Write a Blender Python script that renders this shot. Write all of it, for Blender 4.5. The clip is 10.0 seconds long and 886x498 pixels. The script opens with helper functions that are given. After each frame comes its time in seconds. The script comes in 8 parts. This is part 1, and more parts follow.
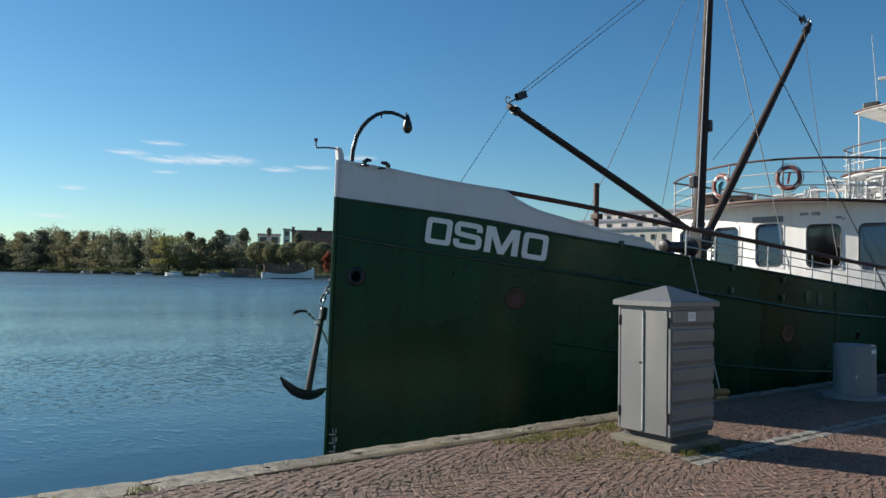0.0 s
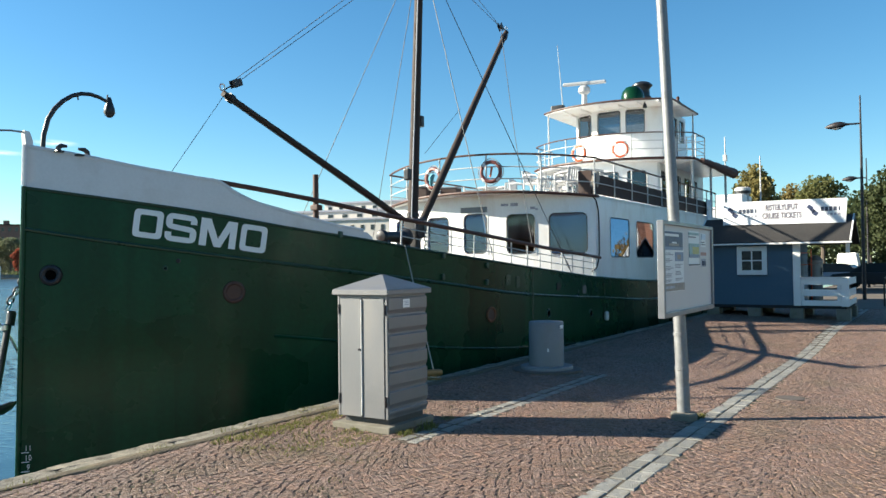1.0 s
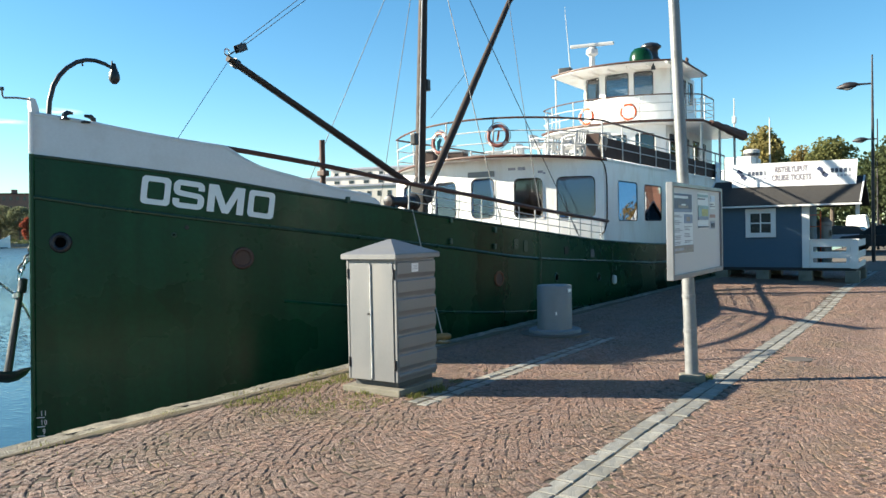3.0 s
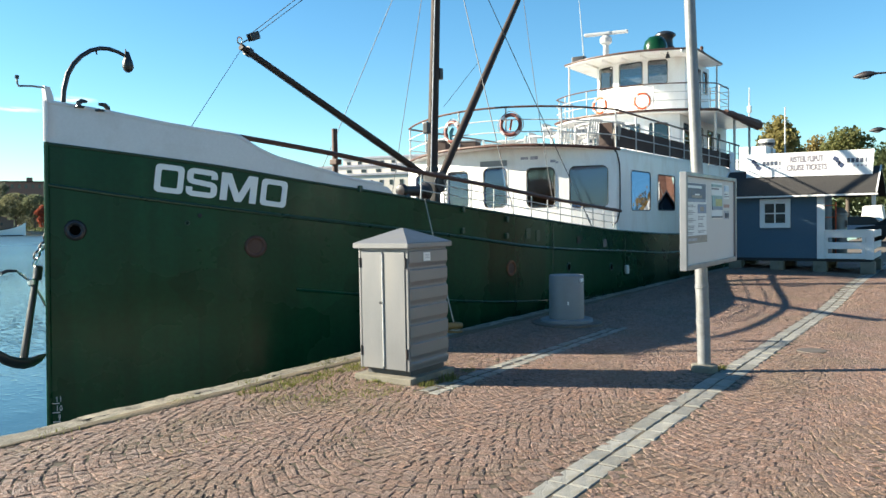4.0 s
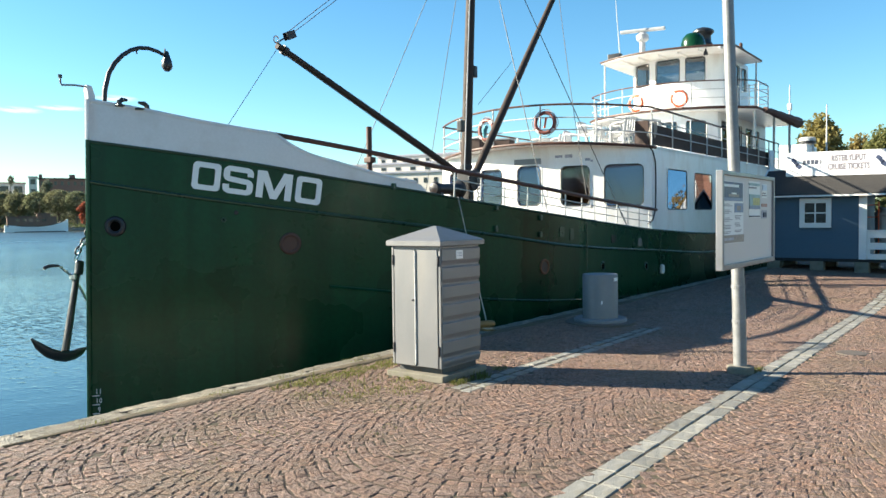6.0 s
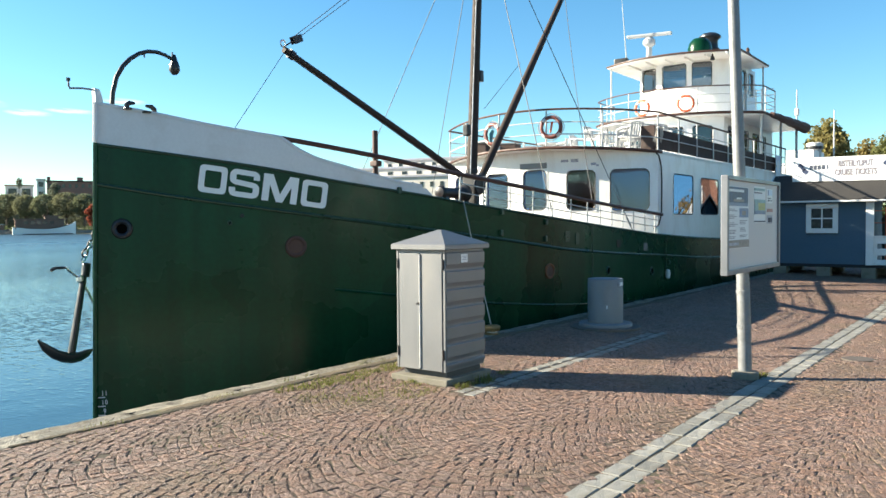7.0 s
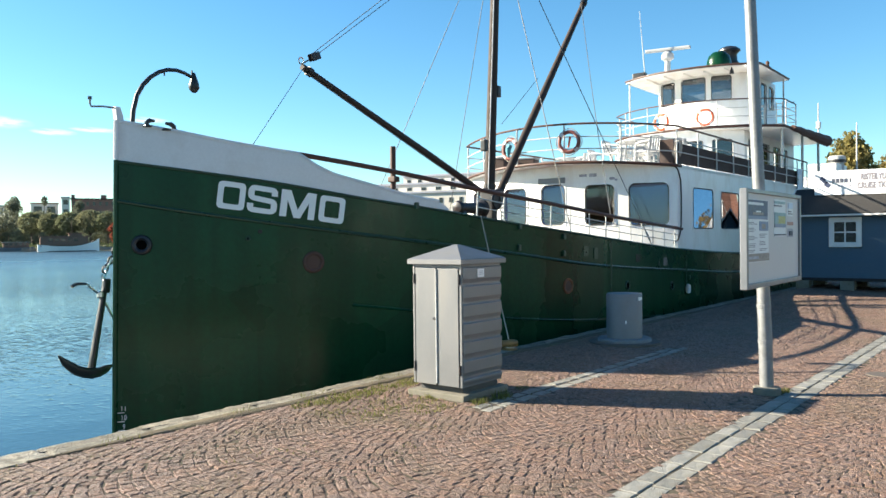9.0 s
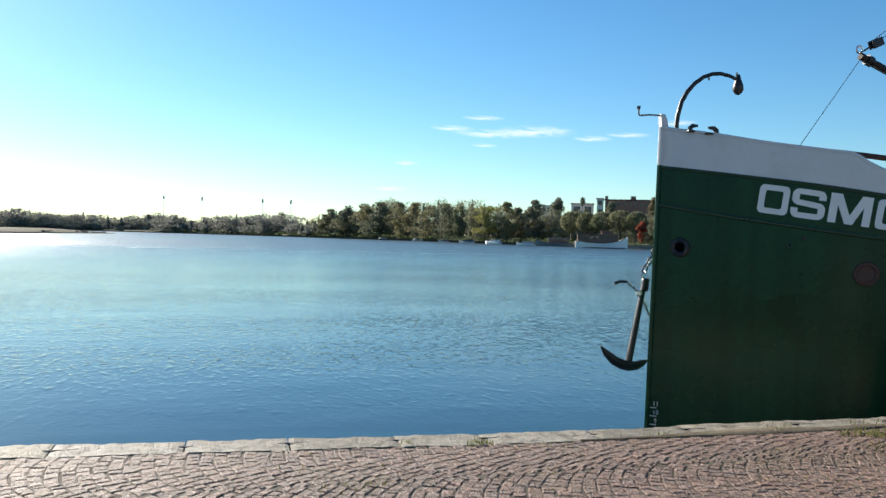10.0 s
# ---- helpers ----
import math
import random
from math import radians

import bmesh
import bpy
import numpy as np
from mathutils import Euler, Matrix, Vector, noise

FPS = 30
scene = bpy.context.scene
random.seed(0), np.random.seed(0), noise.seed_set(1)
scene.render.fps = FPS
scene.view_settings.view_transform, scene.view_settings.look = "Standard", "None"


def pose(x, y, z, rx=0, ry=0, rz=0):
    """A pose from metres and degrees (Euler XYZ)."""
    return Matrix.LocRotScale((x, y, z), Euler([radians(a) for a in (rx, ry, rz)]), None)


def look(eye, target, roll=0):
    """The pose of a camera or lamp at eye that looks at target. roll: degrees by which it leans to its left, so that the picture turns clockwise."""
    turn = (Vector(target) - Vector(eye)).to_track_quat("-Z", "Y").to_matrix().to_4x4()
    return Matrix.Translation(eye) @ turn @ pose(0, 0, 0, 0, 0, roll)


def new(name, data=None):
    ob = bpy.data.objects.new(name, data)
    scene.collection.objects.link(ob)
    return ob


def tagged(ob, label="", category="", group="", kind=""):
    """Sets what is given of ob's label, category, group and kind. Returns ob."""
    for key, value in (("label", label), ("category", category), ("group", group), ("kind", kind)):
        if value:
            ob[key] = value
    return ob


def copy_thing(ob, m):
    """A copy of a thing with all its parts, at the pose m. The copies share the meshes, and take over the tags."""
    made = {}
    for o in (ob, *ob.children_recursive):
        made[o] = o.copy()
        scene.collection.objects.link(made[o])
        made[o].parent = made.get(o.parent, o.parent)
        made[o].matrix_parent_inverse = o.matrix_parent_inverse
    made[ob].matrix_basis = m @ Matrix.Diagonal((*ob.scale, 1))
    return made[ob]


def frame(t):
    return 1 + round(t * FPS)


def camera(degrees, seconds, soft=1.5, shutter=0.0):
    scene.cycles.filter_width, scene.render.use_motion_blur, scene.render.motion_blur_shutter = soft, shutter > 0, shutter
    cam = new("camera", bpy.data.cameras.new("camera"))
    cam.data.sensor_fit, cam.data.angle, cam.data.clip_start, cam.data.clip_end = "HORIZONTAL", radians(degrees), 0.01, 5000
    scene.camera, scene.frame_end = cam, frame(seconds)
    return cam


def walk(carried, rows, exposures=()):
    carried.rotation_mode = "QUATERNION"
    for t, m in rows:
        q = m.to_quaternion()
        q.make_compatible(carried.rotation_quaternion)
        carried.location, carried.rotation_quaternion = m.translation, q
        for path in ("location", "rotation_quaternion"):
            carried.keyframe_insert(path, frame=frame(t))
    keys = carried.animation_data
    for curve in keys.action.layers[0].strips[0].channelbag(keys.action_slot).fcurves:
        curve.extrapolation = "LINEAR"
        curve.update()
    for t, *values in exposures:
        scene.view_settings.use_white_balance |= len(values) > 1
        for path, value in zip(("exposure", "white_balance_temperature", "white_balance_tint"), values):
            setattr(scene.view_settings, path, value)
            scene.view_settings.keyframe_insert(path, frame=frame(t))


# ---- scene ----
cam = camera(59.24, 10.0)
PATH = [
    (0, (-0.006, 0.015, 1.610), (1.2111, 1.6005, 1.6737), 0.91),
    (0.2, (-0.004, 0.030, 1.646), (1.3456, 1.5049, 1.6931), 0.98),
    (0.5, (0.042, -0.023, 1.614), (1.5492, 1.2902, 1.6472), 0.32),
    (0.7, (0.024, 0.001, 1.633), (1.6364, 1.1839, 1.6562), -0.05),
    (1, (0.016, -0.016, 1.613), (1.7063, 1.0515, 1.6549), -0.72),
    (1.5, (0.009, -0.010, 1.604), (1.7105, 1.0406, 1.6439), -1.08),
    (2, (0.014, -0.008, 1.599), (1.7005, 1.0673, 1.5986), -1.31),
    (2.5, (0.012, -0.006, 1.598), (1.6960, 1.0730, 1.5690), -1.36),
    (4, (0.015, -0.001, 1.597), (1.6775, 1.1089, 1.5238), -0.96),
    (4.5, (0.013, -0.009, 1.597), (1.6642, 1.1167, 1.5174), -0.99),
    (5, (0.011, -0.013, 1.596), (1.6468, 1.1349, 1.5133), -0.98),
    (5.5, (0.015, -0.011, 1.596), (1.6361, 1.1579, 1.5137), -0.94),
    (7, (0.009, -0.034, 1.593), (1.6129, 1.1593, 1.5266), -0.45),
    (7.5, (0.012, -0.043, 1.592), (1.6190, 1.1468, 1.5373), -0.71),
    (8, (0.014, -0.052, 1.590), (1.6229, 1.1344, 1.5470), -0.94),
    (8.5, (0.024, -0.056, 1.589), (1.6224, 1.1459, 1.5567), -1.01),
    (9, (0.044, -0.048, 1.582), (1.6184, 1.1852, 1.5565), -0.68),
    (9.3, (0.022, -0.010, 1.598), (1.5689, 1.2577, 1.5747), -0.27),
    (9.5, (-0.003, 0.031, 1.594), (1.3856, 1.4699, 1.5799), 0.16),
    (9.7, (-0.005, 0.035, 1.601), (1.1299, 1.6824, 1.5921), 0.62),
    (9.8, (-0.043, 0.056, 1.609), (0.8990, 1.8201, 1.5997), 1.22),
    (9.9, (-0.086, 0.051, 1.606), (0.6949, 1.8927, 1.5888), 1.44),
    (10, (-0.119, 0.046, 1.618), (0.3935, 1.9788, 1.5869), 1.41),
]
EXPOSURES = [(0.0, 0.86, 6300, 9), (0.4, 1.12, 6350, 8), (0.8, 1.55, 6450, 6), (1.5, 1.75, 6550, 5), (2.5, 1.84, 6650, 5), (4.5, 1.97, 6720, 5), (5.5, 2.02, 6750, 5), (9.0, 2.0, 6700, 6), (9.6, 1.74, 6500, 8), (10.0, 1.34, 6350, 10)]
walk(cam, [(t, look(eye, target, roll)) for t, eye, target, roll in PATH], EXPOSURES)

# ---- light ----
SUN_AZ, SUN_EL = radians(26), radians(24.5)
world = bpy.data.worlds.new("sky")
scene.world = world
world.use_nodes = True
wn, wl = world.node_tree.nodes, world.node_tree.links
sky = wn.new("ShaderNodeTexSky")
sky.sky_type = "NISHITA"
sky.sun_disc = False
sky.sun_elevation, sky.sun_rotation = SUN_EL, -SUN_AZ
sky.air_density, sky.dust_density, sky.ozone_density = 1.0, 0.15, 1.5
wbg = wn["Background"]
wbg.inputs["Strength"].default_value = 0.051
wtint = wn.new("ShaderNodeMix")
wtint.data_type, wtint.blend_type = "RGBA", "MULTIPLY"
wtint.inputs["Factor"].default_value = 1.0
wtint.inputs[7].default_value = (0.80, 1.0, 1.11, 1)
wl.new(sky.outputs["Color"], wtint.inputs[6])
wsat = wn.new("ShaderNodeHueSaturation")
wsat.inputs["Saturation"].default_value = 1.17
wl.new(wtint.outputs[2], wsat.inputs["Color"])
wl.new(wsat.outputs["Color"], wbg.inputs["Color"])

sun = new("sun", bpy.data.lights.new("sun", "SUN"))
sun.data.energy, sun.data.angle, sun.data.color = 5.0, radians(0.55), (1.0, 0.91, 0.77)
sun.matrix_world = look((-math.sin(SUN_AZ) * math.cos(SUN_EL) * 90, math.cos(SUN_AZ) * math.cos(SUN_EL) * 90, math.sin(SUN_EL) * 90), (0, 0, 0))


# ---- materials ----
def mat(name, base, rough=0.6, metal=0.0, var=0.12, scale=6.0, fine=60.0, bump=0.15, stain=None, amount=0.4, stain_scale=1.5,
        spread=0.0, stretch=(1, 1, 1), island=False, dist=0.004, spec=0.5):
    """A painted or raw surface: colour varied at two scales, stains, fine relief; spread varies it from piece to piece."""
    m = bpy.data.materials.new(name)
    m.use_nodes = True
    n, l = m.node_tree.nodes, m.node_tree.links
    b = n["Principled BSDF"]
    tc = n.new("ShaderNodeTexCoord")
    mp = n.new("ShaderNodeMapping")
    mp.inputs["Scale"].default_value = stretch
    l.new(tc.outputs["Object"], mp.inputs["Vector"])

    def noise_node(s, detail=5.0):
        q = n.new("ShaderNodeTexNoise")
        q.inputs["Scale"].default_value, q.inputs["Detail"].default_value = s, detail
        l.new(mp.outputs["Vector"], q.inputs["Vector"])
        return q

    big, small = noise_node(scale), noise_node(fine, 3.0)
    add = n.new("ShaderNodeMath")
    add.operation = "ADD"
    l.new(big.outputs["Fac"], add.inputs[0])
    l.new(small.outputs["Fac"], add.inputs[1])
    mr = n.new("ShaderNodeMapRange")
    mr.inputs["From Min"].default_value, mr.inputs["From Max"].default_value = 0.6, 1.4
    mr.inputs["To Min"].default_value, mr.inputs["To Max"].default_value = 1 - var, 1 + var
    l.new(add.outputs[0], mr.inputs["Value"])
    hsv = n.new("ShaderNodeHueSaturation")
    hsv.inputs["Color"].default_value = (*base, 1)
    val = mr.outputs["Result"]
    if spread:
        src = n.new("ShaderNodeNewGeometry").outputs["Random Per Island"] if island else n.new("ShaderNodeObjectInfo").outputs["Random"]
        r = n.new("ShaderNodeMapRange")
        r.inputs["To Min"].default_value, r.inputs["To Max"].default_value = 1 - spread, 1 + spread
        l.new(src, r.inputs["Value"])
        mu = n.new("ShaderNodeMath")
        mu.operation = "MULTIPLY"
        l.new(val, mu.inputs[0])
        l.new(r.outputs["Result"], mu.inputs[1])
        val = mu.outputs[0]
        wob = n.new("ShaderNodeMath")
        wob.operation = "MULTIPLY"
        wob.inputs[1].default_value = 7.31
        l.new(src, wob.inputs[0])
        fr = n.new("ShaderNodeMath")
        fr.operation = "FRACT"
        l.new(wob.outputs[0], fr.inputs[0])
        sr = n.new("ShaderNodeMapRange")
        sr.inputs["To Min"].default_value, sr.inputs["To Max"].default_value = 1 - 0.9 * spread, 1 + 0.5 * spread
        l.new(fr.outputs[0], sr.inputs["Value"])
        l.new(sr.outputs["Result"], hsv.inputs["Saturation"])
    l.new(val, hsv.inputs["Value"])
    col = hsv.outputs["Color"]
    if stain:
        st = noise_node(stain_scale, 8.0)
        ra = n.new("ShaderNodeMapRange")
        ra.inputs["From Min"].default_value, ra.inputs["From Max"].default_value = 0.5, 0.72
        ra.inputs["To Max"].default_value = amount
        l.new(st.outputs["Fac"], ra.inputs["Value"])
        mx = n.new("ShaderNodeMix")
        mx.data_type = "RGBA"
        mx.inputs[7].default_value = (*stain, 1)
        l.new(ra.outputs["Result"], mx.inputs["Factor"])
        l.new(col, mx.inputs[6])
        col = mx.outputs[2]
    l.new(col, b.inputs["Base Color"])
    rr = n.new("ShaderNodeMapRange")
    rr.inputs["From Min"].default_value, rr.inputs["From Max"].default_value = 0.3, 0.7
    rr.inputs["To Min"].default_value, rr.inputs["To Max"].default_value = max(rough - 0.1, 0.02), min(rough + 0.12, 1)
    l.new(big.outputs["Fac"], rr.inputs["Value"])
    l.new(rr.outputs["Result"], b.inputs["Roughness"])
    b.inputs["Metallic"].default_value = metal
    b.inputs["Specular IOR Level"].default_value = spec
    if bump:
        bp = n.new("ShaderNodeBump")
        bp.inputs["Strength"].default_value, bp.inputs["Distance"].default_value = bump, dist
        l.new(add.outputs[0], bp.inputs["Height"])
        l.new(bp.outputs["Normal"], b.inputs["Normal"])
    return m


def glass(name, tint=(0.8, 0.86, 0.88), ior=1.55, gloss=(1, 1, 1), mirror_turn=None):
    """Thin window glass: clear, with a Fresnel gloss whose normal can be turned to choose the mirrored view."""
    m = bpy.data.materials.new(name)
    m.use_nodes = True
    n, l = m.node_tree.nodes, m.node_tree.links
    n.remove(n["Principled BSDF"])
    tr, gl = n.new("ShaderNodeBsdfTransparent"), n.new("ShaderNodeBsdfGlossy")
    tr.inputs["Color"].default_value = (*tint, 1)
    gl.inputs["Roughness"].default_value = 0.02
    gl.inputs["Color"].default_value = (*gloss, 1)
    fr = n.new("ShaderNodeFresnel")
    fr.inputs["IOR"].default_value = ior
    if mirror_turn:
        ge, ad, no = n.new("ShaderNodeNewGeometry"), n.new("ShaderNodeVectorMath"), n.new("ShaderNodeVectorMath")
        ad.operation, no.operation = "ADD", "NORMALIZE"
        ad.inputs[1].default_value = mirror_turn
        l.new(ge.outputs["Normal"], ad.inputs[0])
        l.new(ad.outputs["Vector"], no.inputs[0])
        l.new(no.outputs["Vector"], gl.inputs["Normal"])
    mx = n.new("ShaderNodeMixShader")
    l.new(fr.outputs["Fac"], mx.inputs["Fac"])
    l.new(tr.outputs["BSDF"], mx.inputs[1])
    l.new(gl.outputs["BSDF"], mx.inputs[2])
    l.new(mx.outputs["Shader"], n["Material Output"].inputs["Surface"])
    return m


def leaf_mat(name, base, var=0.5, back=0.35):
    m = bpy.data.materials.new(name)
    m.use_nodes = True
    n, l = m.node_tree.nodes, m.node_tree.links
    b = n["Principled BSDF"]
    hsv = n.new("ShaderNodeHueSaturation")
    hsv.inputs["Color"].default_value = (*base, 1)
    g = n.new("ShaderNodeNewGeometry")
    r = n.new("ShaderNodeMapRange")
    r.inputs["To Min"].default_value, r.inputs["To Max"].default_value = 1 - var, 1 + var
    l.new(g.outputs["Random Per Island"], r.inputs["Value"])
    l.new(r.outputs["Result"], hsv.inputs["Value"])
    h = n.new("ShaderNodeMapRange")
    h.inputs["To Min"].default_value, h.inputs["To Max"].default_value = 0.475, 0.52
    ob = n.new("ShaderNodeObjectInfo")
    l.new(ob.outputs["Random"], h.inputs["Value"])
    l.new(h.outputs["Result"], hsv.inputs["Hue"])
    l.new(hsv.outputs["Color"], b.inputs["Base Color"])
    b.inputs["Roughness"].default_value = 0.75
    b.inputs["Specular IOR Level"].default_value = 0.2
    tl = n.new("ShaderNodeBsdfTranslucent")
    l.new(hsv.outputs["Color"], tl.inputs["Color"])
    mx = n.new("ShaderNodeMixShader")
    mx.inputs["Fac"].default_value = back
    l.new(b.outputs["BSDF"], mx.inputs[1])
    l.new(tl.outputs["BSDF"], mx.inputs[2])
    l.new(mx.outputs["Shader"], n["Material Output"].inputs["Surface"])
    return m


def water_mat():
    """Lake water: a long swell, and patches of short wavelets with smooth water between; calm in the lee of the quay."""
    m = bpy.data.materials.new("lake_water")
    m.use_nodes = True
    n, l = m.node_tree.nodes, m.node_tree.links
    b = n["Principled BSDF"]
    b.inputs["Base Color"].default_value = (0.013, 0.033, 0.044, 1)
    b.inputs["IOR"].default_value = 1.42
    tc = n.new("ShaderNodeTexCoord")

    def waves(scale, stretch, detail, lo, hi):
        mp, q, mr = n.new("ShaderNodeMapping"), n.new("ShaderNodeTexNoise"), n.new("ShaderNodeMapRange")
        mp.inputs["Scale"].default_value = stretch
        mp.inputs["Rotation"].default_value = (0, 0, radians(14))
        l.new(tc.outputs["Object"], mp.inputs["Vector"])
        q.inputs["Scale"].default_value, q.inputs["Detail"].default_value = scale, detail
        l.new(mp.outputs["Vector"], q.inputs["Vector"])
        mr.inputs["From Min"].default_value, mr.inputs["From Max"].default_value = lo, hi
        l.new(q.outputs["Fac"], mr.inputs["Value"])
        return mr.outputs["Result"]

    patches = waves(0.05, (0.55, 1.6, 1), 4.0, 0.40, 0.60)
    sp, lee, strong = n.new("ShaderNodeSeparateXYZ"), n.new("ShaderNodeMapRange"), n.new("ShaderNodeMath")
    l.new(tc.outputs["Object"], sp.inputs["Vector"])
    lee.inputs["From Min"].default_value, lee.inputs["From Max"].default_value = 11.0, 19.0
    lee.inputs["To Min"].default_value, lee.inputs["To Max"].default_value = 0.06, 1.0
    l.new(sp.outputs["Y"], lee.inputs["Value"])
    base = n.new("ShaderNodeMapRange")
    base.inputs["To Min"].default_value, base.inputs["To Max"].default_value = 0.30, 1.3
    l.new(patches, base.inputs["Value"])
    strong.operation = "MULTIPLY"
    l.new(base.outputs["Result"], strong.inputs[0])
    l.new(lee.outputs["Result"], strong.inputs[1])
    # out on the lake the wind is felt more
    wind = n.new("ShaderNodeMapRange")
    wind.inputs["From Min"].default_value, wind.inputs["From Max"].default_value = 28.0, 120.0
    wind.inputs["To Max"].default_value = 0.9
    l.new(sp.outputs["Y"], wind.inputs["Value"])
    ruffled = n.new("ShaderNodeMapRange")
    ruffled.inputs["From Min"].default_value, ruffled.inputs["From Max"].default_value = 25.0, 160.0
    ruffled.inputs["To Min"].default_value, ruffled.inputs["To Max"].default_value = 0.10, 0.33
    l.new(sp.outputs["Y"], ruffled.inputs["Value"])
    l.new(ruffled.outputs["Result"], b.inputs["Roughness"])
    windy = n.new("ShaderNodeMath")
    l.new(strong.outputs[0], windy.inputs[0])
    l.new(wind.outputs["Result"], windy.inputs[1])
    prev = None
    for height, s, d, everywhere in ((waves(0.35, (1, 1.6, 1), 2.0, 0.0, 1.0), 0.035, 0.4, True), (waves(3.6, (1.7, 0.8, 1), 1.0, 0.55, 0.80), 0.40, 0.065, False), (waves(6.0, (1.5, 0.8, 1), 2.0, 0.50, 0.8), 0.34, 0.035, False), (waves(10.0, (0.9, 1.3, 1), 2.0, 0.3, 0.8), 0.05, 0.02, True)):
        bp = n.new("ShaderNodeBump")
        bp.inputs["Distance"].default_value, bp.inputs["Strength"].default_value = d, s
        if not everywhere:
            mu = n.new("ShaderNodeMath")
            mu.operation = "MULTIPLY"
            mu.inputs[1].default_value = s
            l.new(windy.outputs[0], mu.inputs[0])
            l.new(mu.outputs[0], bp.inputs["Strength"])
        l.new(height, bp.inputs["Height"])
        if prev:
            l.new(prev.outputs["Normal"], bp.inputs["Normal"])
        prev = bp
    l.new(prev.outputs["Normal"], b.inputs["Normal"])
    return m


SETT = mat("red_granite_sett", (0.168, 0.103, 0.076), 0.62, var=1.1, scale=34, fine=120, bump=1.0, spread=0.16, spec=0.4, stain=(0.10, 0.078, 0.040), amount=0.5, stain_scale=1.1, island=True, dist=0.018)
SETT_ONE = mat("red_granite_sett_single", (0.168, 0.103, 0.076), 0.62, var=1.1, scale=34, fine=120, bump=1.0, spread=0.16, spec=0.4, stain=(0.10, 0.078, 0.040), amount=0.3, stain_scale=14, dist=0.018)
SAND = mat("joint_sand", (0.055, 0.040, 0.027), 0.9, var=0.35, scale=2.0, fine=90, bump=0.5, stain=(0.045, 0.05, 0.016), amount=0.6, stain_scale=0.9)
GREY = mat("grey_granite", (0.195, 0.190, 0.170), 0.65, var=0.4, scale=14, fine=90, bump=0.8, spread=0.2, stain=(0.12, 0.095, 0.062), amount=0.65, stain_scale=6, dist=0.010)
KERB = mat("weathered_granite_kerb", (0.19, 0.17, 0.132), 0.72, var=0.7, scale=9, fine=60, bump=1.0, spread=0.25, stain=(0.065, 0.055, 0.032), amount=0.85, stain_scale=4.2, dist=0.025)
CONC = mat("concrete", (0.16, 0.145, 0.115), 0.85, var=0.25, scale=7, fine=80, bump=0.5, stain=(0.085, 0.085, 0.045), amount=0.5, stain_scale=5)
QUAYGROUND = mat("gravelled_quay_ground", (0.105, 0.088, 0.072), 0.9, var=0.35, scale=1.2, fine=60, bump=0.6, stain=(0.075, 0.07, 0.05), amount=0.5, stain_scale=0.4)
ASPH = mat("asphalt", (0.055, 0.052, 0.05), 0.85, var=0.25, scale=0.6, fine=90, bump=0.3)
QUAYWALL = mat("quay_wall_stone", (0.2, 0.19, 0.17), 0.8, var=0.3, scale=2, fine=30, bump=0.6, stain=(0.05, 0.06, 0.04), amount=0.7)
GREEN = mat("green_ship_paint", (0.0026, 0.034, 0.0138), 0.27, var=0.25, scale=0.9, fine=14, bump=0.16, stain=(0.008, 0.036, 0.014), amount=0.6, stain_scale=0.6, dist=0.014, spec=0.22)


def repainted(m, scale, low, high):
    """Squarish patches of touched-up paint, each a little lighter or darker, and faint runs down the plating."""
    n, l = m.node_tree.nodes, m.node_tree.links
    b = n["Principled BSDF"]
    col = b.inputs["Base Color"].links[0].from_socket
    tc = n.new("ShaderNodeTexCoord")
    out = None
    for kind, stretch in (("patch", (1.0, 1.0, 0.75)), ("run", (3.0, 3.0, 0.14))):
        mp = n.new("ShaderNodeMapping")
        mp.inputs["Scale"].default_value = stretch
        l.new(tc.outputs["Object"], mp.inputs["Vector"])
        mr = n.new("ShaderNodeMapRange")
        if kind == "patch":
            q = n.new("ShaderNodeTexVoronoi")
            q.distance = "CHEBYCHEV"
            q.inputs["Scale"].default_value = scale
            sep = n.new("ShaderNodeSeparateColor")
            l.new(q.outputs["Color"], sep.inputs["Color"])
            l.new(sep.outputs[0], mr.inputs["Value"])
            mr.inputs["To Min"].default_value, mr.inputs["To Max"].default_value = low, high
        else:
            q = n.new("ShaderNodeTexNoise")
            q.inputs["Scale"].default_value, q.inputs["Detail"].default_value = 1.6, 4.0
            l.new(q.outputs["Fac"], mr.inputs["Value"])
            mr.inputs["From Min"].default_value, mr.inputs["From Max"].default_value = 0.35, 0.65
            mr.inputs["To Min"].default_value, mr.inputs["To Max"].default_value = 0.86, 1.14
        l.new(mp.outputs["Vector"], q.inputs["Vector"])
        if out is None:
            out = mr.outputs["Result"]
        else:
            mu = n.new("ShaderNodeMath")
            mu.operation = "MULTIPLY"
            l.new(out, mu.inputs[0])
            l.new(mr.outputs["Result"], mu.inputs[1])
            out = mu.outputs[0]
    hsv = n.new("ShaderNodeHueSaturation")
    l.new(col, hsv.inputs["Color"])
    l.new(out, hsv.inputs["Value"])
    l.new(hsv.outputs["Color"], b.inputs["Base Color"])


repainted(GREEN, 0.55, 0.80, 1.28)


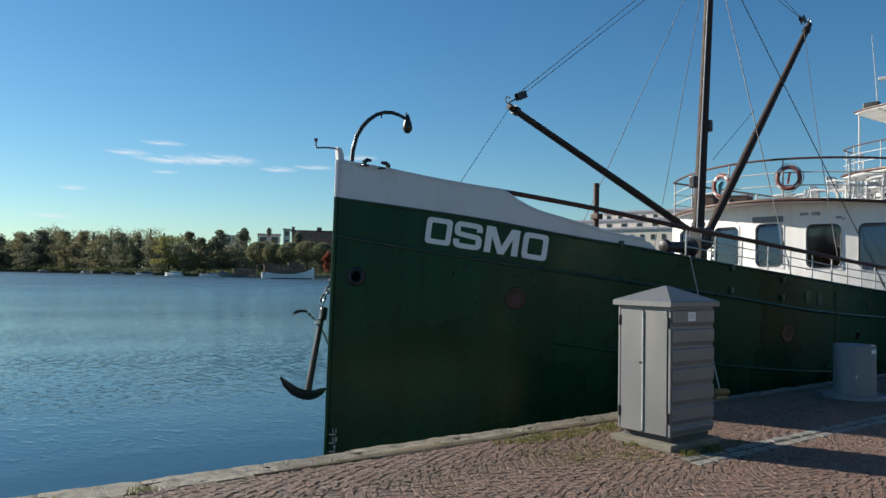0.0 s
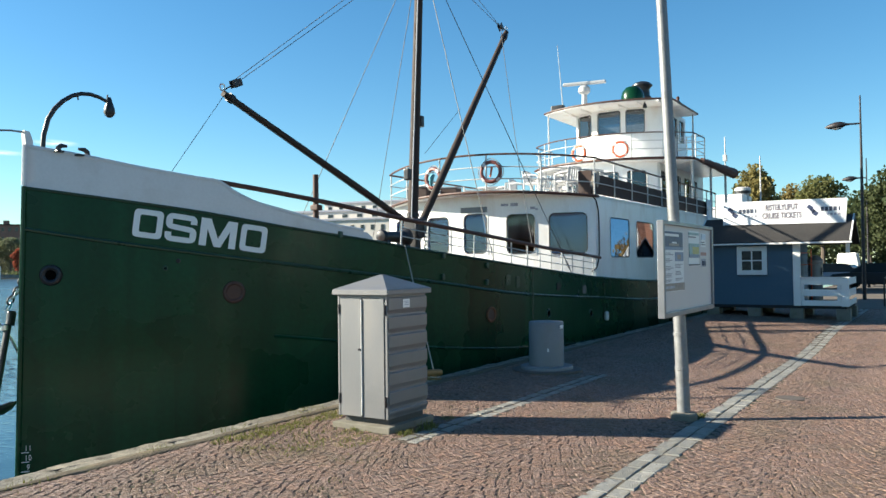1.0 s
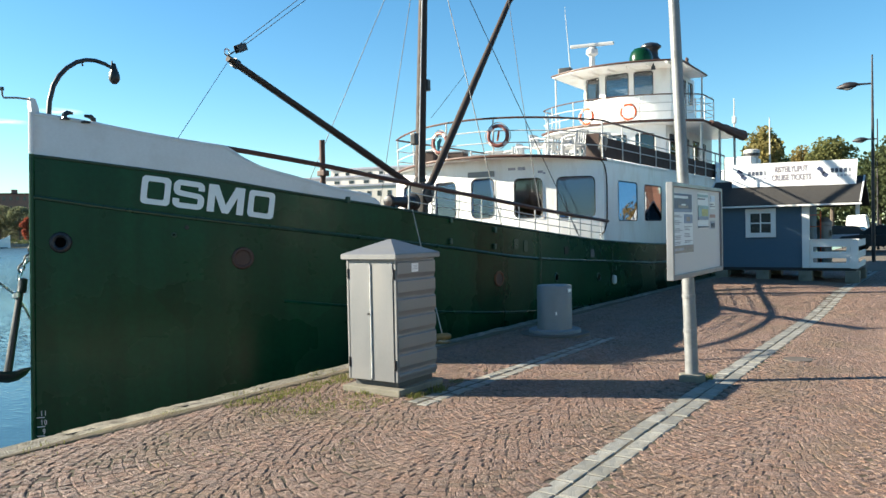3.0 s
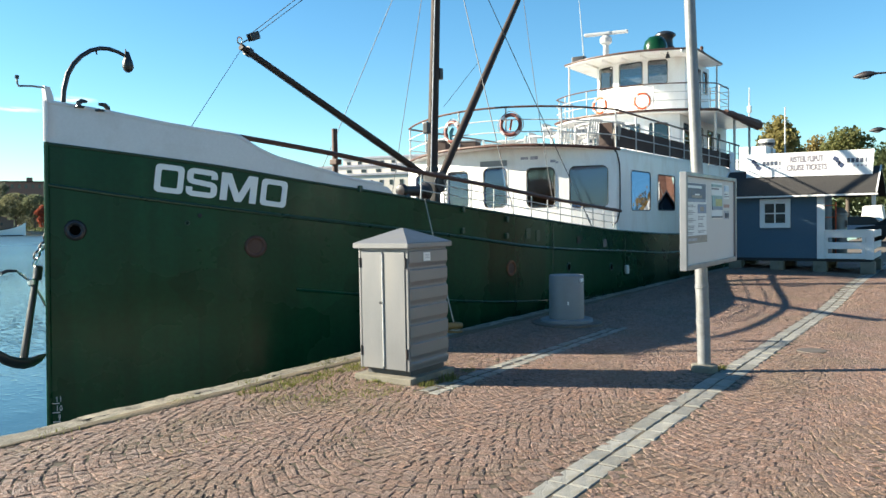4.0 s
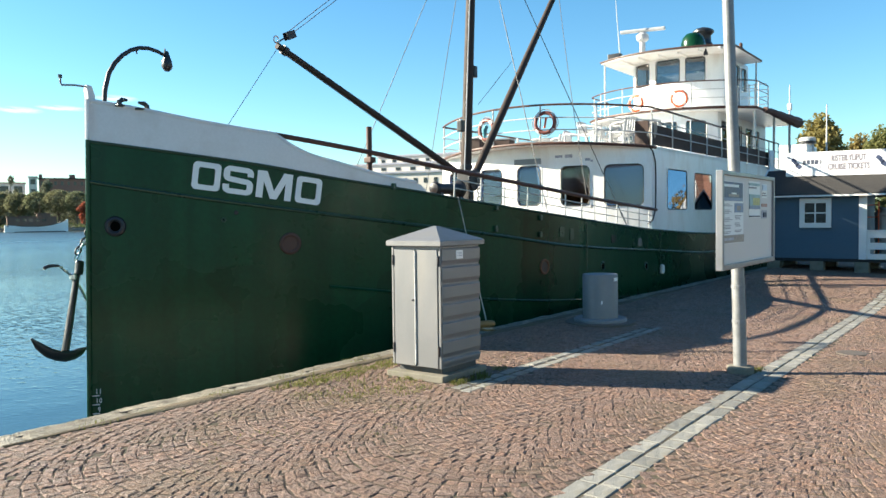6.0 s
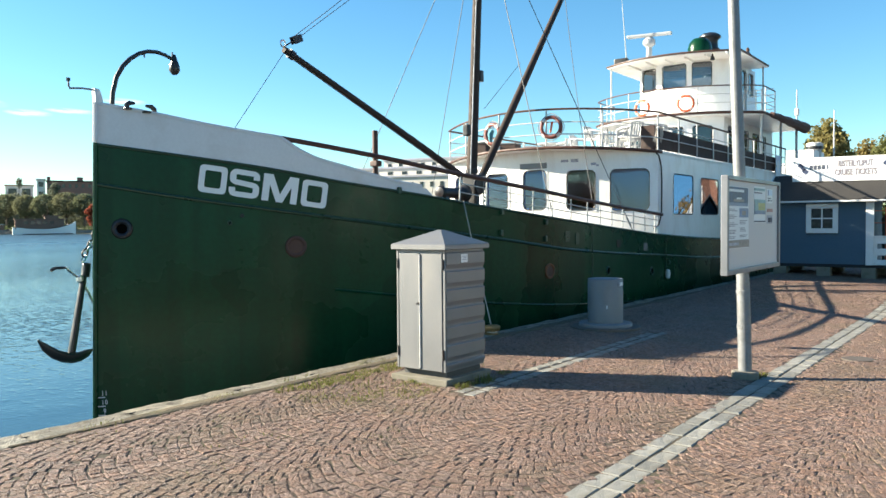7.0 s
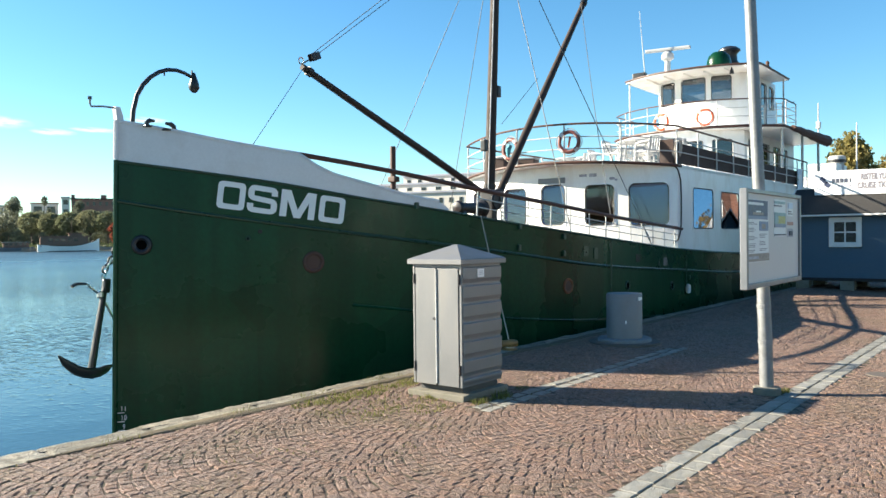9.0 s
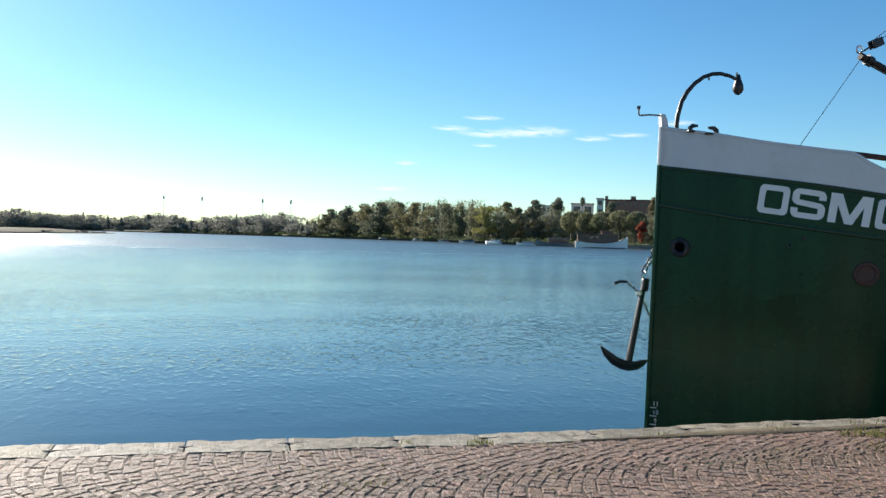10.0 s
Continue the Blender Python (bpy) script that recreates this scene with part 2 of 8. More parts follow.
def flecked(m, scale, colour, low, high, amount):
    """Flecks of one colour scattered over a stone, as grains of feldspar are."""
    n, l = m.node_tree.nodes, m.node_tree.links
    b = n["Principled BSDF"]
    col = b.inputs["Base Color"].links[0].from_socket
    tc, q, mr, mx = n.new("ShaderNodeTexCoord"), n.new("ShaderNodeTexNoise"), n.new("ShaderNodeMapRange"), n.new("ShaderNodeMix")
    q.inputs["Scale"].default_value, q.inputs["Detail"].default_value = scale, 2.0
    l.new(tc.outputs["Object"], q.inputs["Vector"])
    mr.inputs["From Min"].default_value, mr.inputs["From Max"].default_value = low, high
    mr.inputs["To Max"].default_value = amount
    l.new(q.outputs["Fac"], mr.inputs["Value"])
    mx.data_type = "RGBA"
    mx.inputs[7].default_value = (*colour, 1)
    l.new(mr.outputs["Result"], mx.inputs["Factor"])
    l.new(col, mx.inputs[6])
    l.new(mx.outputs[2], b.inputs["Base Color"])


for stone_mat in (SETT, SETT_ONE):
    # pale feldspar flecks that also paint in the sun glints of the setts
    flecked(stone_mat, 42, (0.42, 0.31, 0.26), 0.60, 0.70, 0.75)
    flecked(stone_mat, 30, (0.055, 0.035, 0.026), 0.60, 0.72, 0.6)
flecked(KERB, 16, (0.30, 0.27, 0.21), 0.56, 0.68, 0.6)
flecked(KERB, 7, (0.05, 0.042, 0.03), 0.60, 0.68, 0.7)
GREEN_TRIM = mat("dark_green_paint", (0.009, 0.04, 0.022), 0.35, var=0.15, bump=0.1)
WHITE = mat("white_ship_paint", (0.80, 0.79, 0.77), 0.38, var=0.05, scale=1.6, fine=30, bump=0.08, stain=(0.55, 0.45, 0.36), amount=0.4, stain_scale=2.3, stretch=(1, 1, 0.35))
WHITE_RAIL = mat("white_rail_paint", (0.46, 0.46, 0.45), 0.45, var=0.1, bump=0.05)
LETTER = mat("pale_letter_paint", (0.70, 0.70, 0.70), 0.45, var=0.05, bump=0.05)
BULW = mat("light_grey_bulwark_paint", (0.60, 0.59, 0.60), 0.45, var=0.06, scale=1.5, fine=30, bump=0.1, stain=(0.42, 0.37, 0.34), amount=0.4, stain_scale=2.0)
BROWN = mat("brown_varnish", (0.075, 0.034, 0.024), 0.5, var=0.3, scale=4, fine=50, bump=0.2, stretch=(1, 1, 0.4), spec=0.35)
BOOM = mat("weathered_brown_spar", (0.040, 0.028, 0.023), 0.7, var=0.4, scale=5, fine=60, bump=0.3, spec=0.25)
BLACK = mat("black_paint", (0.012, 0.012, 0.014), 0.4, var=0.25, bump=0.15)
IRON = mat("dark_iron", (0.02, 0.02, 0.024), 0.45, 0.3, var=0.3, scale=8, bump=0.3, stain=(0.10, 0.05, 0.03), amount=0.35, stain_scale=6)
CHROME = mat("bright_steel", (0.6, 0.6, 0.6), 0.25, 1.0, var=0.08, bump=0.05)
GALV = mat("galvanised_steel", (0.20, 0.205, 0.21), 0.5, 0.35, var=0.2, scale=7, fine=40, bump=0.1, stain=(0.145, 0.135, 0.12), amount=0.4, stain_scale=5)
CAB = mat("grey_cabinet_paint", (0.122, 0.122, 0.126), 0.48, 0.0, var=0.07, scale=3, fine=60, bump=0.08, stain=(0.135, 0.125, 0.105), amount=0.45, stain_scale=3, stretch=(1, 1, 0.4), spec=1.0)
CAB_STRIP = mat("worn_white_strip", (0.43, 0.43, 0.42), 0.45, var=0.35, scale=9, fine=60, bump=0.2)
PLINTH = mat("dark_plinth_paint", (0.05, 0.05, 0.05), 0.6, var=0.2, bump=0.1)
SOIL = mat("packed_soil", (0.10, 0.075, 0.045), 0.95, var=0.45, scale=6, fine=70, bump=0.9, stain=(0.075, 0.085, 0.03), amount=0.7, stain_scale=2.5, dist=0.015)
# near-black colour that puts the shade inside holes onto flat discs
VOID = mat("opening_shade", (0.003, 0.003, 0.003), 0.95, var=0.1, bump=0, spec=0.0)
ALU = mat("grey_aluminium", (0.20, 0.205, 0.22), 0.4, 0.4, var=0.1, scale=6, bump=0.05)
RUBBER = mat("black_rubber", (0.015, 0.015, 0.016), 0.6, var=0.2, bump=0.1)
DARKWIN = mat("dark_window_trim", (0.03, 0.026, 0.024), 0.5, var=0.2, bump=0.05)
AWNING = mat("faded_brown_awning", (0.10, 0.05, 0.04), 0.85, var=0.35, scale=5, fine=60, bump=0.4)
CANVAS = mat("brown_canvas", (0.045, 0.027, 0.022), 0.85, var=0.25, scale=4, fine=150, bump=0.3)
ORANGE = mat("orange_lifebuoy", (0.62, 0.10, 0.03), 0.5, var=0.12, bump=0.1)
MAROON = mat("faded_red_lifebuoy", (0.17, 0.045, 0.035), 0.55, var=0.2, bump=0.15)
RED = mat("red_lead_paint", (0.062, 0.026, 0.017), 0.6, var=0.25, scale=8, bump=0.2)
RUST = mat("rust", (0.16, 0.06, 0.025), 0.8, var=0.4, scale=9, bump=0.4)
BLUE = mat("blue_board_paint", (0.042, 0.086, 0.132), 0.65, var=0.10, scale=3, fine=50, bump=0.15, stain=(0.046, 0.085, 0.12), amount=0.4, stretch=(1, 0.3, 1))
HUTWHITE = mat("white_board_paint", (0.62, 0.62, 0.61), 0.6, var=0.07, scale=4, fine=50, bump=0.15)
FELT = mat("dark_roof_felt", (0.021, 0.019, 0.018), 0.9, var=0.35, scale=2, fine=110, bump=0.5)
BANNER = mat("white_banner", (0.72, 0.72, 0.73), 0.5, var=0.03, scale=2, bump=0.1)
INK = mat("grey_brown_ink", (0.20, 0.18, 0.20), 0.6, var=0.1, bump=0)
INKDARK = mat("dark_ink", (0.05, 0.06, 0.09), 0.6, var=0.1, bump=0)
INKBLUE = mat("deep_blue_ink", (0.03, 0.045, 0.10), 0.6, var=0.1, bump=0)
PANEL = mat("grey_white_board", (0.56, 0.525, 0.51), 0.5, var=0.05, scale=2, bump=0.03)
PAPER = mat("white_paper", (0.72, 0.72, 0.71), 0.5, var=0.03, bump=0.03)
POSTBLUE = mat("poster_blue", (0.20, 0.25, 0.35), 0.5, var=0.4, scale=7, fine=16, bump=0)
POSTGREY = mat("poster_grey", (0.34, 0.34, 0.39), 0.5, var=0.4, scale=7, fine=16, bump=0)
POSTRED = mat("poster_red", (0.38, 0.17, 0.14), 0.5, var=0.4, scale=7, fine=16, bump=0)
POSTGRN = mat("poster_grn", (0.26, 0.38, 0.38), 0.5, var=0.4, scale=7, fine=16, bump=0)
POSTNAVY = mat("poster_navy", (0.075, 0.10, 0.155), 0.5, var=0.6, scale=9, fine=22, bump=0)
POSTTAN = mat("poster_tan", (0.27, 0.23, 0.20), 0.5, var=0.5, scale=12, fine=30, bump=0)
POSTYELLOW = mat("poster_yellow", (0.42, 0.40, 0.15), 0.5, var=0.5, scale=12, fine=30, bump=0)
PALEBLUE = mat("pale_blue_print", (0.55, 0.63, 0.72), 0.5, var=0.1, scale=20, bump=0)
YELLOW = mat("yellow_ochre_paint", (0.19, 0.11, 0.032), 0.55, var=0.35, scale=9, bump=0.3)
BOLLGREY = mat("grey_coated_steel", (0.15, 0.163, 0.178), 0.5, var=0.1, scale=3, bump=0.1, stain=(0.115, 0.11, 0.10), amount=0.4, stain_scale=3)
COVER = mat("worn_iron_cover", (0.085, 0.07, 0.058), 0.7, var=0.3, scale=20, bump=0.5)
ROPE = mat("rope", (0.35, 0.31, 0.26), 0.9, var=0.3, scale=40, bump=0.5)
WIRE = mat("steel_wire", (0.10, 0.097, 0.093), 0.6, 0.2, var=0.1, bump=0)
INTERIOR = mat("cabin_interior", (0.13, 0.075, 0.045), 0.6, var=0.25, scale=3, bump=0.1)
PLASTIC = mat("white_plastic", (0.44, 0.44, 0.44), 0.45, var=0.06, bump=0.02)
YACHT = mat("white_yacht_paint", (0.84, 0.84, 0.82), 0.35, var=0.04, bump=0.02)
TEAL = mat("teal_cloth", (0.08, 0.28, 0.33), 0.8, var=0.2, bump=0.2)
BRICK = mat("far_brick", (0.25, 0.13, 0.10), 0.8, var=0.2, scale=0.5, fine=4, bump=0.1)
STREETBRICK = mat("dark_red_brick", (0.135, 0.062, 0.045), 0.85, var=0.5, scale=0.9, fine=5, bump=0.2)
OFFICE = mat("beige_office_wall", (0.62, 0.56, 0.49), 0.8, var=0.08, scale=0.3, fine=3, bump=0.1)
RENDERED = mat("pale_render", (0.62, 0.60, 0.55), 0.8, var=0.08, scale=0.4, fine=3, bump=0.1)
BARK = mat("bark", (0.09, 0.07, 0.055), 0.9, var=0.4, scale=3, bump=0.4)
GRASSLAND = mat("grass_bank", (0.075, 0.082, 0.038), 0.9, var=0.35, scale=0.06, fine=0.8, bump=0.2, stain=(0.12, 0.10, 0.06), amount=0.5, stain_scale=0.03)
REED = mat("dry_reeds", (0.085, 0.078, 0.056), 0.9, var=0.3, scale=0.3, fine=3, bump=0.3, spec=0.05)
GRASS = leaf_mat("weed_grass", (0.135, 0.145, 0.04), 0.45)
LEAF = leaf_mat("green_leaves", (0.15, 0.165, 0.065), 0.3, 0.55)
LEAF_DARK = leaf_mat("dark_leaves", (0.07, 0.09, 0.04), 0.3, 0.5)
LEAF_GOLD = leaf_mat("yellowing_leaves", (0.235, 0.19, 0.075), 0.3, 0.55)
# far leaf colours raised to stand in for haze over the lake
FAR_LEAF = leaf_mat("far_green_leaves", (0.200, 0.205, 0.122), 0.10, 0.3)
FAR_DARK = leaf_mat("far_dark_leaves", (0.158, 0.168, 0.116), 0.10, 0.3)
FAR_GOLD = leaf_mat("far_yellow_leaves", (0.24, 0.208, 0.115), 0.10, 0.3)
FAR_HAZED = leaf_mat("far_hazed_leaves", (0.235, 0.24, 0.205), 0.06, 0.28)
CLIPPED = leaf_mat("clipped_tree_leaves", (0.16, 0.165, 0.095), 0.15, 0.5)
BIRCH = leaf_mat("yellow_birch_leaves", (0.26, 0.24, 0.085), 0.12, 0.35)
REDLEAF = leaf_mat("red_autumn_leaves", (0.30, 0.065, 0.05), 0.15, 0.4)
VARNISH = mat("varnished_cabin_wood", (0.15, 0.075, 0.05), 0.45, var=0.2, scale=2, fine=20, bump=0.1)
PINE = leaf_mat("pine_needles", (0.075, 0.10, 0.055), 0.35, 0.45)
def cloud_mat():
    """Thin cirrus: a white glow that fades out unevenly towards its edges."""
    m = bpy.data.materials.new("cirrus")
    m.use_nodes = True
    n, l = m.node_tree.nodes, m.node_tree.links
    n.remove(n["Principled BSDF"])
    em, tr, mx = n.new("ShaderNodeEmission"), n.new("ShaderNodeBsdfTransparent"), n.new("ShaderNodeMixShader")
    em.inputs["Color"].default_value, em.inputs["Strength"].default_value = (0.93, 0.97, 1.0, 1), 0.5
    tc = n.new("ShaderNodeTexCoord")
    mp = n.new("ShaderNodeMapping")
    mp.inputs["Location"].default_value = (-1, -1, 0)
    mp.inputs["Scale"].default_value = (2, 2, 0)
    l.new(tc.outputs["UV"], mp.inputs["Vector"])
    gr = n.new("ShaderNodeTexGradient")
    gr.gradient_type = "SPHERICAL"
    l.new(mp.outputs["Vector"], gr.inputs["Vector"])
    no = n.new("ShaderNodeTexNoise")
    no.inputs["Scale"].default_value, no.inputs["Detail"].default_value = 0.012, 6.0
    mp2 = n.new("ShaderNodeMapping")
    mp2.inputs["Scale"].default_value = (1, 1, 5)
    l.new(tc.outputs["Object"], mp2.inputs["Vector"])
    l.new(mp2.outputs["Vector"], no.inputs["Vector"])
    ra = n.new("ShaderNodeMapRange")
    ra.inputs["From Min"].default_value, ra.inputs["From Max"].default_value = 0.36, 0.66
    l.new(no.outputs["Fac"], ra.inputs["Value"])
    mu = n.new("ShaderNodeMath")
    mu.operation = "MULTIPLY"
    l.new(gr.outputs["Fac"], mu.inputs[0])
    l.new(ra.outputs["Result"], mu.inputs[1])
    l.new(mu.outputs[0], mx.inputs["Fac"])
    l.new(tr.outputs["BSDF"], mx.inputs[1])
    l.new(em.outputs["Emission"], mx.inputs[2])
    l.new(mx.outputs["Shader"], n["Material Output"].inputs["Surface"])
    return m


CIRRUS = cloud_mat()
WATER = water_mat()
GLASS = glass("window_glass")
# blue put into the gloss, so the warm mirrored sky turns blue-grey
GLASS_FRONT = glass("tinted_front_glass", (0.62, 0.68, 0.74), 2.2, (0.46, 0.60, 0.95))
GLASS_SKY = glass("reflecting_window_glass", (0.30, 0.34, 0.38), 2.0)
# side panes: raised IOR and turned normal, so flat panes mirror sky and trees
GLASS_SIDE = glass("turned_mirror_glass", (0.2, 0.21, 0.21), 5.0, (0.95, 0.97, 1.0), (-0.45, 0, 0.2))
DARKPANE = mat("dark_window_pane", (0.025, 0.027, 0.03), 0.3, var=0.2, bump=0, spec=0.2)
DARKGLASS = mat("far_window_glass", (0.03, 0.035, 0.04), 0.08, var=0.1, bump=0)

# ---- helpers for building ----
ORG = {}


def thing(name, loc, label="", category="", group="", kind=""):
    ob = new(name)
    ob.empty_display_size = 0.1
    ob.location = loc
    ORG[ob] = Vector(loc)
    return tagged(ob, label, category, group, kind)


def part(name, bm, material, parent=None, label="", smooth=False, category="", kind="", group="", origin=None):
    """Links a bmesh, made in world coordinates, as one mesh object under a thing or a part."""
    data = bpy.data.meshes.new(name)
    org = ORG[parent] if parent else Vector(origin or (0, 0, 0))
    bmesh.ops.translate(bm, verts=bm.verts, vec=-org)
    bmesh.ops.recalc_face_normals(bm, faces=bm.faces)
    if smooth:
        for f in bm.faces:
            f.smooth = True
        for e in bm.edges:
            e.smooth = len(e.link_faces) != 2 or e.calc_face_angle(0) < 0.7
    bm.to_mesh(data)
    bm.free()
    data.materials.append(material)
    ob = new(name, data)
    if parent:
        ob.parent = parent
    else:
        ob.location = org
    ORG[ob] = org.copy()
    return tagged(ob, label, category, group, kind)


def B():
    return bmesh.new()


def box(bm, c, s, rz=0.0, bev=0.0, rx=0.0, ry=0.0):
    m = pose(*c, rx, ry, rz) @ Matrix.Diagonal((*s, 1))
    vs = bmesh.ops.create_cube(bm, size=1, matrix=m)["verts"]
    if bev:
        es = list({e for v in vs for e in v.link_edges})
        bmesh.ops.bevel(bm, geom=es, offset=bev, segments=2, affect="EDGES", profile=0.6)
    return bm


def span(bm, x0, x1, y0, y1, z0, z1, bev=0.0):
    return box(bm, ((x0 + x1) / 2, (y0 + y1) / 2, (z0 + z1) / 2), (abs(x1 - x0), abs(y1 - y0), abs(z1 - z0)), 0, bev)


def tube(bm, pts, r, n=8, closed=False, squash=1.0):
    pts = [Vector(p) for p in pts]
    k = len(pts)
    rs = r if isinstance(r, (list, tuple)) else [r] * k
    up = None
    rings = []
    for i, p in enumerate(pts):
        a = pts[(i - 1) % k] if closed or i else p
        b = pts[(i + 1) % k] if closed or i < k - 1 else p
        t = (b - a).normalized()
        if up is None:
            up = t.orthogonal().normalized()
        up = (up - t * up.dot(t)).normalized()
        side = t.cross(up)
        rings.append([bm.verts.new(p + (up * math.cos(q) + side * math.sin(q) * squash) * rs[i]) for q in (2 * math.pi * j / n for j in range(n))])
    for i in range(k if closed else k - 1):
        a, b = rings[i], rings[(i + 1) % k]
        for j in range(n):
            bm.faces.new((a[j], a[(j + 1) % n], b[(j + 1) % n], b[j]))
    if not closed:
        bm.faces.new(rings[0][::-1])
        bm.faces.new(rings[-1])
    return bm


def rod(bm, p, q, r, r2=None, n=10):
    return tube(bm, [p, q], [r, r if r2 is None else r2], n)


def lathe(bm, profile, c, n=20, axis="z"):
    rows = []
    for r, h in profile:
        ring_ = []
        for j in range(n):
            a = 2 * math.pi * j / n
            u, v = r * math.cos(a), r * math.sin(a)
            d = (u, v, h) if axis == "z" else (h, u, v) if axis == "x" else (u, h, v)
            ring_.append(bm.verts.new((c[0] + d[0], c[1] + d[1], c[2] + d[2])))
        rows.append(ring_)
    for a, b in zip(rows, rows[1:]):
        for j in range(n):
            bm.faces.new((a[j], a[(j + 1) % n], b[(j + 1) % n], b[j]))
    bm.faces.new(rows[0][::-1])
    bm.faces.new(rows[-1])
    return bm


def circle_pts(c, rad, u, v, n=28):
    c, u, v = Vector(c), Vector(u), Vector(v)
    return [c + (u * math.cos(a) + v * math.sin(a)) * rad for a in (2 * math.pi * i / n for i in range(n))]


def prism(bm, poly, z0, z1, place=None):
    """A polygon in a plane, pulled from z0 to z1; place maps (u, v, w) to the world."""
    f = place or (lambda u, v, w: (u, v, w))
    lo = [bm.verts.new(f(u, v, z0)) for u, v in poly]
    hi = [bm.verts.new(f(u, v, z1)) for u, v in poly]
    k = len(poly)
    bm.faces.new(lo[::-1])
    bm.faces.new(hi)
    for i in range(k):
        bm.faces.new((lo[i], lo[(i + 1) % k], hi[(i + 1) % k], hi[i]))
    return bm


def rounded(u0, u1, v0, v1, r, k=5):
    out = []
    for cu, cv, a0 in ((u1 - r, v1 - r, 0), (u0 + r, v1 - r, 90), (u0 + r, v0 + r, 180), (u1 - r, v0 + r, 270)):
        for i in range(k + 1):
            a = radians(a0 + 90 * i / k)
            out.append((cu + r * math.cos(a), cv + r * math.sin(a)))
    return out


def smooth_curve(table):
    """A smooth function through a short table of (x, value)."""
    xs, vs = [a for a, _ in table], [b for _, b in table]
    d = [(vs[i + 1] - vs[i]) / (xs[i + 1] - xs[i]) for i in range(len(xs) - 1)]
    ms = [d[0]] + [0.0 if d[i] * d[i + 1] <= 0 else 2 * d[i] * d[i + 1] / (d[i] + d[i + 1]) for i in range(len(d) - 1)] + [d[-1]]

    def f(x):
        x = min(max(x, xs[0]), xs[-1])
        i = max(j for j in range(len(xs) - 1) if xs[j] <= x) if x > xs[0] else 0
        h = xs[i + 1] - xs[i]
        t = (x - xs[i]) / h
        return (vs[i] * (2 * t**3 - 3 * t**2 + 1) + ms[i] * h * (t**3 - 2 * t**2 + t) + vs[i + 1] * (3 * t**2 - 2 * t**3) + ms[i + 1] * h * (t**3 - t**2))

    return f


class Track:
    """A line on the ground plan along which a wall runs; its left-hand side is outside."""

    def __init__(self, pts):
        self.p = [Vector((*q, 0)) for q in pts]
        self.s = [0.0]
        for a, b in zip(self.p, self.p[1:]):
            self.s.append(self.s[-1] + (b - a).length)

    def at(self, u):
        i = 0
        while i < len(self.p) - 2 and self.s[i + 1] < u:
            i += 1
        a, b = self.p[i], self.p[i + 1]
        t = (u - self.s[i]) / (self.s[i + 1] - self.s[i])
        return a.lerp(b, t)

    def normal(self, u):
        e = 0.05
        d = (self.at(min(u + e, self.s[-1])) - self.at(max(u - e, 0))).normalized()
        return Vector((-d.y, d.x, 0))

    def place(self, u, z, out=0.0):
        q = self.at(u) + self.normal(u) * out
        return Vector((q.x, q.y, z))

    def where(self, test):
        """The length along the line at the point where test(point) is least."""
        k = 600
        return min((self.s[-1] * i / k for i in range(k + 1)), key=lambda u: test(self.at(u)))


def wall_sheet(bm, track, z0, z1, holes=(), th=0.06, u0=None, u1=None):
    """A wall with thickness along a track, with real openings (u0, u1, z0, z1) through it."""
    lo, hi = (0.0 if u0 is None else u0), (track.s[-1] if u1 is None else u1)
    us = sorted({round(u, 4) for u in [lo, hi] + [s for s in track.s if lo < s < hi] + [h[i] for h in holes for i in (0, 1)]})
    zs = sorted({round(z, 4) for z in [z0, z1] + [h[i] for h in holes for i in (2, 3)]})
    g = {(u, z, o): bm.verts.new(track.place(u, z, -o)) for u in us for z in zs for o in (0, th)}
    solid = {}
    for i in range(len(us) - 1):
        for j in range(len(zs) - 1):
            cu, cz = (us[i] + us[i + 1]) / 2, (zs[j] + zs[j + 1]) / 2
            solid[i, j] = not any(h[0] < cu < h[1] and h[2] < cz < h[3] for h in holes)
    for (i, j), full in solid.items():
        if not full:
            continue
        a, b, c, d = us[i], us[i + 1], zs[j], zs[j + 1]
        for o in (0, th):
            bm.faces.new((g[a, c, o], g[b, c, o], g[b, d, o], g[a, d, o]))
        for (di, dj), (p, q) in (((-1, 0), ((a, c), (a, d))), ((1, 0), ((b, c), (b, d))), ((0, -1), ((a, c), (b, c))), ((0, 1), ((a, d), (b, d)))):
            if not solid.get((i + di, j + dj), False):
                bm.faces.new((g[(*p, 0)], g[(*q, 0)], g[(*q, th)], g[(*p, th)]))
    return bm


